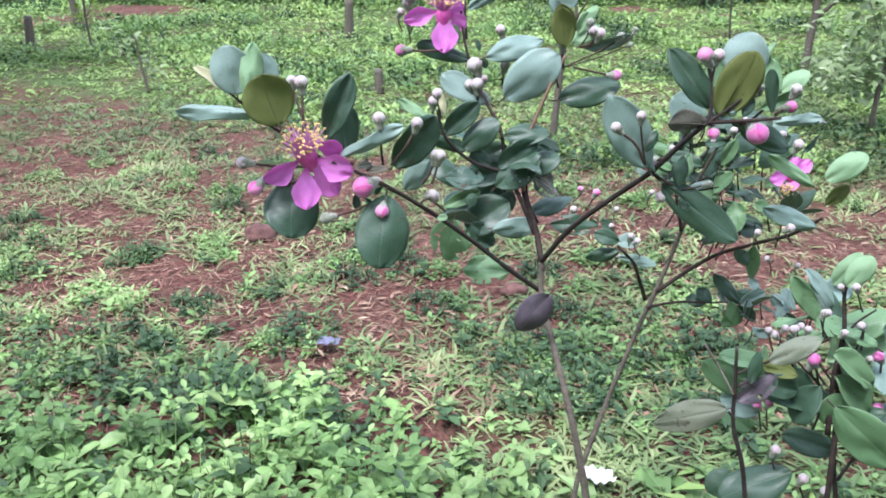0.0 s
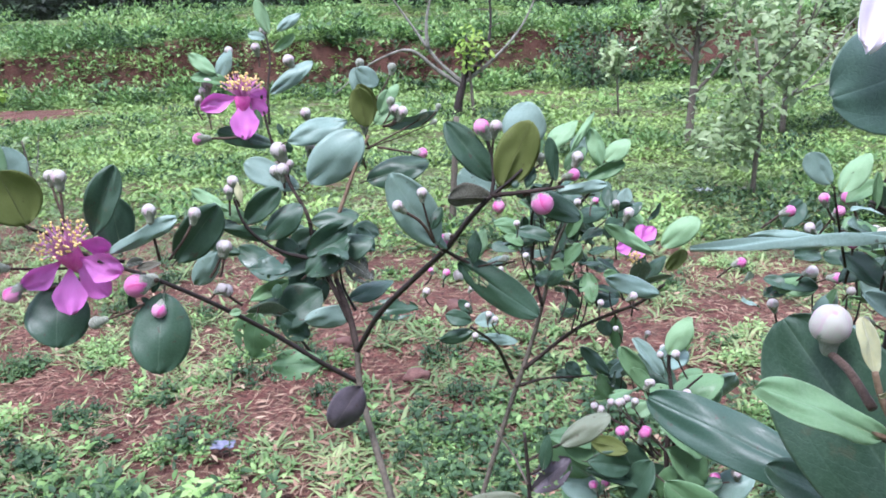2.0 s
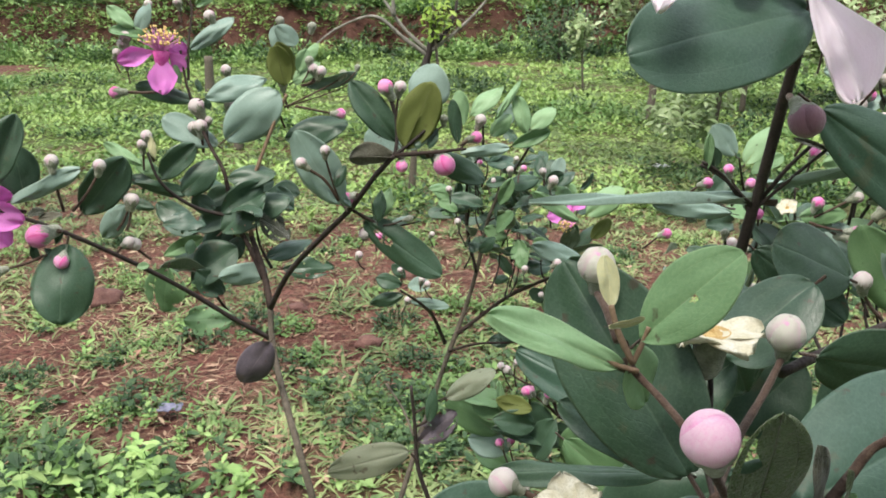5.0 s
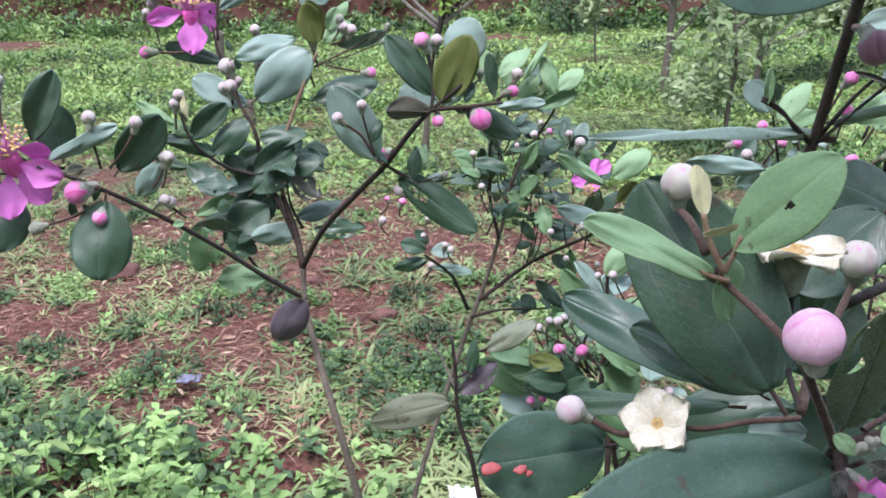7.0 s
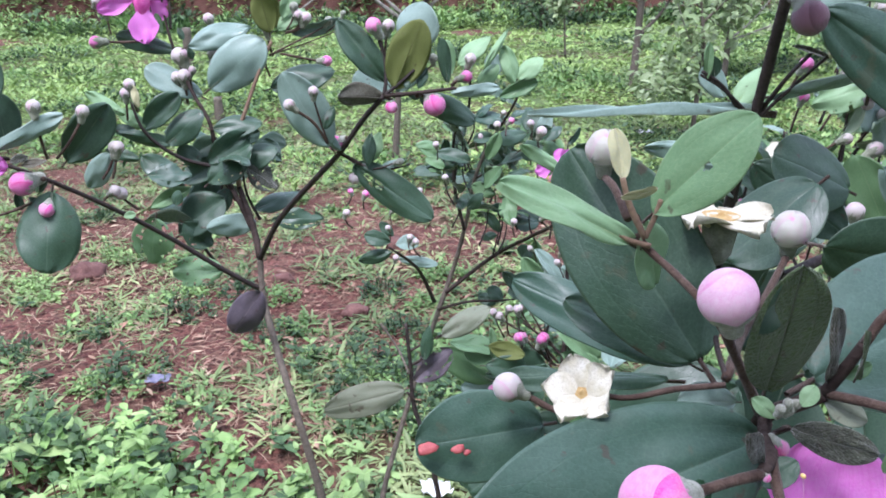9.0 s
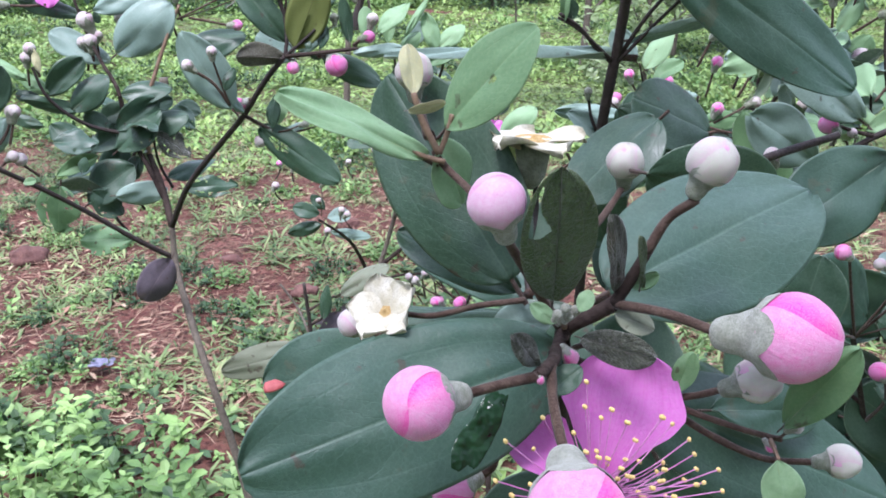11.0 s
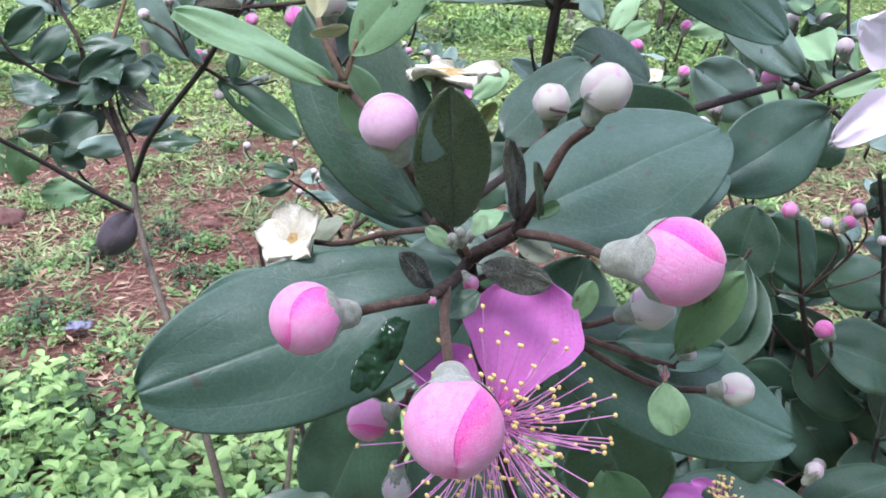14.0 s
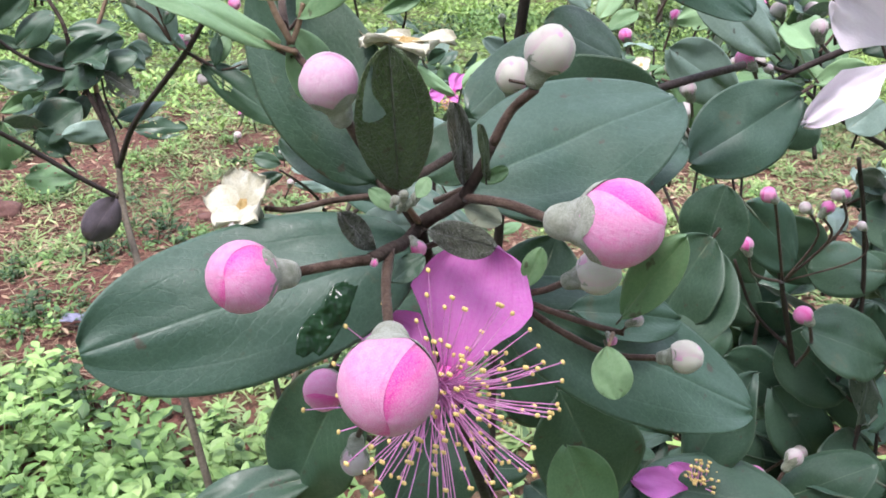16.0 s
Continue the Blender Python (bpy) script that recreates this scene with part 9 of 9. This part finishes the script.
stem(side_myrtle, ((0.4057, 0.5300, 0.9878), (0.4000, 0.5300, 1.0020)), 0.0006, 0.0005, DARK_BARK, "branch")
leaf(side_myrtle, (0.4100, 0.5300, 1.0016), (0.4446, 0.5300, 1.0041), 0.0145, (-0.03, -0.91, 0.41), "mid")
leaf(side_myrtle, (0.4148, 0.5300, 0.9954), (0.4495, 0.5300, 0.9931), 0.0077, (0.01, -0.97, 0.22), "pale")
leaf(side_myrtle, (0.3474, 0.5000, 1.0151), (0.3003, 0.5000, 1.0243), 0.0122, (0.07, -0.92, 0.38), "pale", 2)
leaf(side_myrtle, (0.3558, 0.5200, 1.0478), (0.3405, 0.5200, 1.0674), 0.0161, (0.10, -0.99, 0.08), "pale")
leaf(side_myrtle, (0.3625, 0.5200, 1.0421), (0.3786, 0.5200, 1.0663), 0.0168, (-0.67, -0.59, 0.45), "young")
leaf(side_myrtle, (0.3780, 0.5400, 1.0296), (0.3981, 0.5400, 1.0443), 0.0135, (-0.51, -0.51, 0.69), "mid", 1)
stem(side_myrtle, ((0.3931, 0.5600, 0.9792), (0.3729, 0.5400, 1.0220), (0.3632, 0.5300, 1.0437)), 0.0011, 0.0006, BARK, "branch")
bud(side_myrtle, (0.3522, 0.5200, 1.0387), (-0.32, -0.05, 0.94), 0.0034, "pink", -0.4)
stem(side_myrtle, ((0.3713, 0.5400, 1.0182), (0.3629, 0.5302, 1.0246), (0.3538, 0.5202, 1.0341)), 0.00079, 0.00069, FUZZY_STALK, "stalk")
bud(side_myrtle, (0.3388, 0.5100, 1.0231), (-0.66, -0.08, 0.75), 0.0034, "pale", -0.0)
stem(side_myrtle, ((0.3636, 0.5300, 1.0093), (0.3535, 0.5203, 1.0131), (0.3420, 0.5104, 1.0195)), 0.00078, 0.00068, FUZZY_STALK, "stalk")
tuft(side_myrtle, (0.3893, 0.6200, 0.8648), (0.5327, 0.8000, 0.9610), 24, 0.034, 56, ("pale", "mid", "dark"), 12, 0.005)
tuft(side_myrtle, (0.4447, 0.4500, 1.0240), (0.5114, 0.6000, 1.1168), 20, 0.034, 57, ("pale", "mid", "young"), 14, 0.005)
leaf(side_myrtle, (0.3681, 0.3600, 1.0032), (0.3437, 0.3600, 1.0463), 0.0237, (-0.26, -0.95, -0.15), "mid")
bud(side_myrtle, (0.4318, 0.5000, 0.9994), (0.86, -0.51, 0.07), 0.0037, "deep", 0.4)
stem(side_myrtle, ((0.4115, 0.5200, 1.0008), (0.4184, 0.5119, 0.9993), (0.4272, 0.5027, 0.9991)), 0.00086, 0.00074, FUZZY_STALK, "stalk")
bud(side_myrtle, (0.3462, 0.3600, 1.0211), (-0.25, -0.17, 0.95), 0.0044, "pale", 0.6)
stem(side_myrtle, ((0.3592, 0.3600, 1.0008), (0.3538, 0.3607, 1.0061), (0.3478, 0.3611, 1.0151)), 0.00102, 0.00088, FUZZY_STALK, "stalk")
stem(side_myrtle, ((0.2185, 0.2000, 1.0608), (0.2408, 0.2100, 1.0631), (0.2620, 0.2150, 1.0675), (0.2892, 0.2200, 1.0720)), 0.0014, 0.0012, DARK_BARK, "branch")
leaf(side_myrtle, (0.2600, 0.2400, 1.0699), (0.2355, 0.2400, 1.0825), 0.0237, (0.28, -0.79, 0.55), "dark", 4)
leaf(side_myrtle, (0.2243, 0.2000, 1.0847), (0.2030, 0.2000, 1.0672), 0.0223, (-0.57, -0.43, 0.70), "dark", 4)
leaf(side_myrtle, (0.2089, 0.1700, 1.0798), (0.2407, 0.1700, 1.0728), 0.0189, (-0.04, -0.98, -0.20), "dark", 4)

leaf(low_shrub, (0.2345, 0.4600, 0.8860), (0.2754, 0.4500, 0.8484), 0.0298, (-0.11, -0.98, 0.14), "mid", 5)
leaf(low_shrub, (0.2319, 0.5000, 0.8085), (0.1833, 0.5000, 0.7859), 0.0308, (-0.38, -0.43, 0.82))
leaf(low_shrub, (0.2046, 0.5200, 0.8579), (0.1704, 0.5200, 0.8847), 0.0199, (0.23, -0.93, 0.29), "mid")
leaf(low_shrub, (0.2604, 0.5300, 0.8753), (0.2946, 0.5300, 0.8979), 0.0390, (-0.48, -0.49, 0.73), "mid")
leaf(low_shrub, (0.2384, 0.5000, 0.8705), (0.2091, 0.5000, 0.8876), 0.0230, (0.07, -0.99, 0.13))
leaf(low_shrub, (0.2804, 0.5400, 0.7975), (0.2410, 0.5400, 0.8119), 0.0212, (0.17, -0.87, 0.47), "dark", 1)
leaf(low_shrub, (0.2193, 0.5500, 0.8099), (0.1919, 0.5500, 0.8295), 0.0195, (0.32, -0.83, 0.45), "mid", 3)
leaf(low_shrub, (0.2004, 0.5200, 0.7907), (0.1814, 0.5200, 0.7753), 0.0209, (-0.38, -0.80, 0.46))
stem(low_shrub, ((0.2678, 0.5000, 0.7776), (0.2634, 0.5100, 0.8184), (0.2638, 0.5200, 0.8585), (0.2614, 0.5300, 0.8888), (0.2596, 0.5400, 0.9058)), 0.0018, 0.0010, BARK, "branch")
bud(low_shrub, (0.2346, 0.5000, 0.8964), (0.39, -0.10, 0.92), 0.0039, "deep", -0.5)
stem(low_shrub, ((0.2471, 0.5100, 0.8716), (0.2393, 0.5054, 0.8798), (0.2324, 0.5006, 0.8914)), 0.00089, 0.00077, FUZZY_STALK, "stalk")
bud(low_shrub, (0.2366, 0.5000, 0.9317), (0.49, -0.12, 0.86), 0.0028, "pale", -0.7)
stem(low_shrub, ((0.2456, 0.5100, 0.9085), (0.2397, 0.5053, 0.9171), (0.2346, 0.5005, 0.9283)), 0.00065, 0.00057, FUZZY_STALK, "stalk")
bud(low_shrub, (0.2613, 0.5000, 0.9229), (-0.57, -0.19, 0.80), 0.0028, "pale", -0.5)
stem(low_shrub, ((0.2690, 0.5100, 0.8993), (0.2668, 0.5056, 0.9082), (0.2636, 0.5008, 0.9197)), 0.00065, 0.00057, FUZZY_STALK, "stalk")
bud(low_shrub, (0.2190, 0.5000, 0.8263), (0.31, -0.09, 0.94), 0.0037, "pale", -0.9)
stem(low_shrub, ((0.2267, 0.5100, 0.7981), (0.2217, 0.5054, 0.8080), (0.2173, 0.5005, 0.8213)), 0.00085, 0.00074, FUZZY_STALK, "stalk")
bud(low_shrub, (0.2413, 0.5000, 0.8025), (0.43, -0.11, 0.89), 0.0038, "pale", -0.9)
stem(low_shrub, ((0.2529, 0.5100, 0.7733), (0.2454, 0.5054, 0.7839), (0.2390, 0.5006, 0.7977)), 0.00087, 0.00075, FUZZY_STALK, "stalk")
bud(low_shrub, (0.2761, 0.5000, 0.9001), (-0.58, -0.20, 0.79), 0.0038, "deep", -0.3)
stem(low_shrub, ((0.2839, 0.5100, 0.8755), (0.2822, 0.5058, 0.8841), (0.2793, 0.5011, 0.8958)), 0.00088, 0.00077, FUZZY_STALK, "stalk")
bud(low_shrub, (0.2668, 0.5000, 0.8677), (0.54, -0.13, 0.83), 0.0033, "pale", 0.2)
stem(low_shrub, ((0.2832, 0.5100, 0.8416), (0.2732, 0.5054, 0.8513), (0.2643, 0.5006, 0.8638)), 0.00075, 0.00066, FUZZY_STALK, "stalk")
bud(low_shrub, (0.2017, 0.5000, 0.8630), (-0.41, -0.14, 0.90), 0.0030, "pink", -0.3)
stem(low_shrub, ((0.2104, 0.5100, 0.8365), (0.2073, 0.5054, 0.8465), (0.2034, 0.5006, 0.8592)), 0.00068, 0.00059, FUZZY_STALK, "stalk")
bud(low_shrub, (0.2577, 0.5000, 0.7921), (-0.27, -0.12, 0.96), 0.0034, "pale", 0.2)
stem(low_shrub, ((0.2637, 0.5100, 0.7623), (0.2617, 0.5054, 0.7733), (0.2590, 0.5006, 0.7874)), 0.00079, 0.00069, FUZZY_STALK, "stalk")
bud(low_shrub, (0.2514, 0.5000, 0.9175), (0.51, -0.12, 0.85), 0.0025, "pale", -0.8)
stem(low_shrub, ((0.2646, 0.5100, 0.8937), (0.2567, 0.5053, 0.9028), (0.2496, 0.5004, 0.9144)), 0.00058, 0.00051, FUZZY_STALK, "stalk")


# ---- saplings and small things behind ----
PALE_BARK = plain("pale_grey_bark", (0.10, 0.092, 0.075), (0.27, 0.25, 0.215), 14, 0.9, 0.8, 0.004, fine=120)


def sapling(name, at, label, limbs, r, leaves, size, mat, seed, spread=0.25, twigs=0, bark=None):
    """A young tree: a tapered trunk, limbs that leave it, and leaves in sprays along them and along their twigs."""
    rnd = random.Random(seed)
    ob = thing(name, at, label, "tree")
    o = Vector(at)
    for k, pts in enumerate(limbs):
        pts = [o + Vector(p) for p in pts]
        part("trunk" if k == 0 else "limb", tube(pts, r * (1 if k == 0 else 0.45), r * (0.5 if k == 0 else 0.12), 8, 5, 0.2), (bark or GREY_BARK) if k % 3 == 0 else PALE_BARK, ob)
    runs = [[o + Vector(p) for p in pts] for pts in (limbs[1:] or limbs)]
    for _ in range(twigs):
        pts = rnd.choice(runs[:len(limbs)])
        k = rnd.randrange(len(pts) - 1)
        p = pts[k].lerp(pts[k + 1], rnd.random())
        d = Vector((rnd.gauss(0, 1), rnd.gauss(0, 1), rnd.uniform(-0.1, 1.2))).normalized() * spread * rnd.uniform(1.2, 2.6)
        run = [p, p + d * 0.5 + Vector((0, 0, 0.06 * spread)), p + d + Vector((0, 0, -0.1 * spread))]
        part("twig", tube(run, r * 0.13, r * 0.05, 5, 3), GREY_BARK, ob)
        runs.append(run)
    if leaves:
        bed = Bed(seed)
        near = spread * (0.35 if twigs else 1.0)
        for _ in range(leaves):
            pts = rnd.choice(runs[-twigs:] if twigs and rnd.random() < 0.8 else runs)
            k = rnd.randrange(len(pts) - 1)
            p = pts[k].lerp(pts[k + 1], rnd.random()) + Vector((rnd.gauss(0, near), rnd.gauss(0, near), rnd.gauss(0, near)))
            d = Vector((rnd.uniform(-1, 1), rnd.uniform(-1, 1), rnd.uniform(-0.7, 0.8)))
            l = size * rnd.uniform(0.6, 1.25)
            bed.add(p, d, (rnd.uniform(-0.6, 0.6), -0.4, 1), l, l * rnd.uniform(0.40, 0.62), rnd.uniform(0.1, 0.5))
        crown = bed.make("crown", mat, "sparse small green leaves", "")
        crown.parent = ob
        crown.matrix_parent_inverse = REST[ob.name].inverted()
        for key in ("kind", "category"):
            if key in crown:
                del crown[key]
    return ob


PALE_CROWN = weed_material("sapling_leaf", (0.19, 0.28, 0.11), (0.29, 0.38, 0.17), (0.40, 0.47, 0.25), (0.50, 0.55, 0.36), through=0.3)
LIME_CROWN = weed_material("sprout_leaf", (0.20, 0.33, 0.04), (0.28, 0.42, 0.06), (0.36, 0.46, 0.10), through=0.3)

sapling("bare_tree", (0.92, 9.8, height(0.92, 9.8) - 0.02), "small pollarded tree with bare grey limbs and a lime-green sprout", (
    ((0, 0, 0), (0.04, 0, 0.22), (0.10, 0, 0.42), (0.17, 0, 0.80)),
    ((0.09, 0, 0.40), (-0.15, 0, 0.62), (-0.45, 0.1, 1.05), (-0.75, 0.1, 1.5)),
    ((0.07, 0, 0.36), (-0.22, 0, 0.58), (-0.50, 0, 0.80), (-0.85, 0.1, 0.72), (-1.40, 0, 0.35)),
    ((0.11, 0, 0.42), (0.35, 0, 0.70), (0.45, 0.1, 1.1), (0.40, 0.1, 1.6)),
    ((0.10, 0, 0.40), (0.40, -0.05, 0.62), (0.75, 0, 0.95), (1.05, 0, 1.5)),
    ((-0.30, 0, 0.80), (-0.30, 0, 1.1), (-0.20, 0, 1.5))), 0.062, 0, 0.1, LIME_CROWN, 61, 0.16, 10, DARK_BARK)
sapling("sprout", (1.12, 9.75, height(1.12, 9.75)), "lime-green leafy sprout beside the bare tree", (((0, 0, 0), (-0.03, 0, 0.5), (-0.06, 0, 0.9)), ((-0.03, 0, 0.55), (-0.06, 0, 0.95)), ((-0.03, 0, 0.6), (0.05, 0, 0.9))), 0.02, 130, 0.09, LIME_CROWN, 62, 0.07)
sapling("young_tree", (2.53, 6.62, height(2.53, 6.62) - 0.02), "slim young tree with a grey trunk and thin twigs", (
    ((0, 0, 0), (0.02, 0, 0.4), (0.05, 0, 0.9), (0.12, 0, 1.5)), ((0.05, 0, 0.8), (0.3, 0, 1.1), (0.5, 0, 1.5)), ((0.05, 0, 0.7), (-0.2, 0, 1.0), (-0.3, 0, 1.4)), ((0.02, 0, 0.45), (0.25, 0, 0.7), (0.35, 0, 0.95))), 0.036, 620, 0.075, PALE_CROWN, 63, 0.12, 16)
sapling("young_tree", (2.28, 4.84, height(2.28, 4.84) - 0.02), "thin young tree with a loose crown of small pale leaves", (
    ((0, 0, 0), (0.01, 0, 0.25), (0.03, 0, 0.5), (-0.03, 0, 0.95)), ((0.03, 0, 0.5), (0.3, 0, 0.7), (0.6, 0.1, 1.0)), ((0.02, 0, 0.3), (-0.2, 0, 0.34), (-0.35, 0, 0.33)), ((0.0, 0, 0.7), (0.25, 0, 0.95), (0.4, 0, 1.2)), ((0.03, 0, 0.45), (-0.1, 0, 0.7), (-0.2, 0, 0.95))), 0.018, 950, 0.060, PALE_CROWN, 64, 0.14, 20)
sapling("young_tree", (3.6, 7.2, height(3.6, 7.2) - 0.02), "young tree with a broad crown of pale green leaves", (
    ((0, 0, 0), (0.02, 0, 0.5), (0.1, 0, 1.2)), ((0.02, 0, 0.5), (0.5, 0, 0.9), (0.9, 0, 1.3)), ((0.02, 0, 0.4), (-0.4, 0, 0.8), (-0.5, 0, 1.3)), ((0.02, 0, 0.6), (0.2, 0, 1.0), (0.3, 0, 1.6)), ((0.02, 0, 0.35), (0.5, 0, 0.5), (0.9, 0, 0.6))), 0.03, 1700, 0.095, PALE_CROWN, 65, 0.24, 24)
sapling("bush", (3.2, 12.4, height(3.2, 12.4) - 0.02), "rounded dark green bush at the foot of the bank", (
    ((0, 0, 0), (0, 0, 0.4), (0.05, 0, 0.7)), ((0, 0, 0.1), (0.3, 0, 0.35), (0.5, 0, 0.55)), ((0, 0, 0.1), (-0.3, 0, 0.4), (-0.45, 0, 0.6)), ((0, 0, 0.2), (0.1, 0, 0.5), (0.1, 0, 0.85))), 0.03, 1300, 0.075, DARKWEED, 66, 0.17)
sapling("sapling", (-2.52, 6.29, height(-2.52, 6.29) - 0.02), "small sapling with thin bare twigs and a few leaves", (
    ((0, 0, 0), (-0.03, 0, 0.2), (-0.05, 0, 0.45)), ((-0.02, 0, 0.15), (-0.2, 0, 0.4), (-0.25, 0, 0.55)), ((-0.02, 0, 0.1), (0.05, 0, 0.35), (0.08, 0, 0.5))), 0.012, 60, 0.06, PALE_CROWN, 67, 0.06, 5)
sapling("sapling", (-3.7, 8.0, height(-3.7, 8.0) - 0.02), "leafy green sapling in the grass", (
    ((0, 0, 0), (-0.02, 0, 0.4), (0.02, 0, 1.0)), ((0, 0, 0.2), (-0.1, 0, 0.5), (-0.12, 0, 0.7)), ((0, 0, 0.4), (0.12, 0, 0.7), (0.1, 0, 0.95))), 0.014, 150, 0.09, LIME_CROWN, 68, 0.08, 6)
sapling("sapling", (2.6, 8.9, height(2.6, 8.9) - 0.02), "thin leafy sapling in the grass", (
    ((0, 0, 0), (-0.02, 0, 0.4), (0.02, 0, 0.9)), ((0, 0, 0.3), (-0.1, 0, 0.6), (-0.15, 0, 0.9))), 0.012, 240, 0.09, PALE_CROWN, 69, 0.10, 6)


def stake(at, tall, r, lean):
    ob = part("stake", tube((at, (at[0] + lean * 0.5, at[1], at[2] + tall * 0.5), (at[0] + lean, at[1], at[2] + tall)), r, r * 0.8, 8, 4), GREY_BARK, None)
    return tagged(ob, "short weathered wooden stub standing in the grass", "stake", "stubs in the grass")


stake((-4.58, 8.5, height(-4.58, 8.5)), 0.36, 0.05, 0.03)
stake((-5.0, 10.5, height(-5.0, 10.5)), 0.4, 0.05, -0.03)
stake((-1.4, 9.2, height(-1.4, 9.2)), 0.42, 0.06, 0.02)
stake((0.42, 4.56, height(0.42, 4.56)), 0.62, 0.020, 0.05)
stake((-0.72, 6.1, height(-0.72, 6.1)), 0.18, 0.04, 0.0)


def stone(at, r, seed, label="red-brown stone half buried in the soil"):
    bm = bmesh.new()
    bmesh.ops.create_icosphere(bm, subdivisions=3, radius=1)
    for v in bm.verts:
        n = noise.noise(v.co * 1.4 + Vector((seed, 0, 0))) * 0.35 + noise.noise(v.co * 4 + Vector((seed, 3, 0))) * 0.08
        v.co = v.co * (1 + n)
        v.co = Vector((v.co.x * r * 1.25, v.co.y * r, v.co.z * r * 0.7)) + Vector(at)
    return tagged(part("stone", bm, STONE, None), label, "stone", "stones on the soil")


STONE = plain("red_stone", (0.075, 0.034, 0.028), (0.15, 0.075, 0.06), 30, 0.9, 0.8, 0.004, fine=200)
stone((-0.87, 3.11, height(-0.87, 3.11) + 0.02), 0.055, 1)
stone((0.13, 2.57, height(0.13, 2.57) + 0.015), 0.035, 4)
stone((-0.12, 2.9, height(-0.12, 2.9) + 0.01), 0.03, 7)
stone((0.32, 3.2, height(0.32, 3.2) + 0.01), 0.04, 9)


def scrap(name, at, size, mat, label, category, seed):
    """A crumpled thin sheet on the ground."""
    bm = bmesh.new()
    bmesh.ops.create_grid(bm, x_segments=14, y_segments=10, size=0.5)
    top = list(bm.verts)
    for v in top:
        n = noise.noise((v.co.x * 4, v.co.y * 4, seed))
        v.co = Vector((v.co.x * size[0] * (1 + 0.3 * n), v.co.y * size[1] * (1 + 0.3 * n), size[2] * (0.6 + n))) + Vector(at)
    bmesh.ops.solidify(bm, geom=bm.faces[:], thickness=0.0012)
    return tagged(part(name, bm, mat, None), label, category)


BLUE = plain("faded_blue_film", (0.11, 0.11, 0.17), (0.19, 0.19, 0.26), 40, 0.5, 0.3, 0.002)
WHITE = plain("white_film", (0.50, 0.51, 0.50), (0.68, 0.68, 0.66), 40, 0.5, 0.3, 0.002)
scrap("plastic_scrap", (-0.42, 2.13, height(-0.42, 2.13) + 0.03), (0.06, 0.04, 0.012), BLUE, "crumpled scrap of faded blue plastic on red soil", "litter", 2)
scrap("paper_scrap", (0.27, 1.49, height(0.27, 1.49) + 0.03), (0.060, 0.045, 0.025), WHITE, "crumpled white scrap lying among the weeds", "litter", 5)
scrap("paper_scrap", (2.0, 4.9, height(2.0, 4.9) + 0.03), (0.10, 0.05, 0.03), WHITE, "small white scrap lying in the grass", "litter", 8)
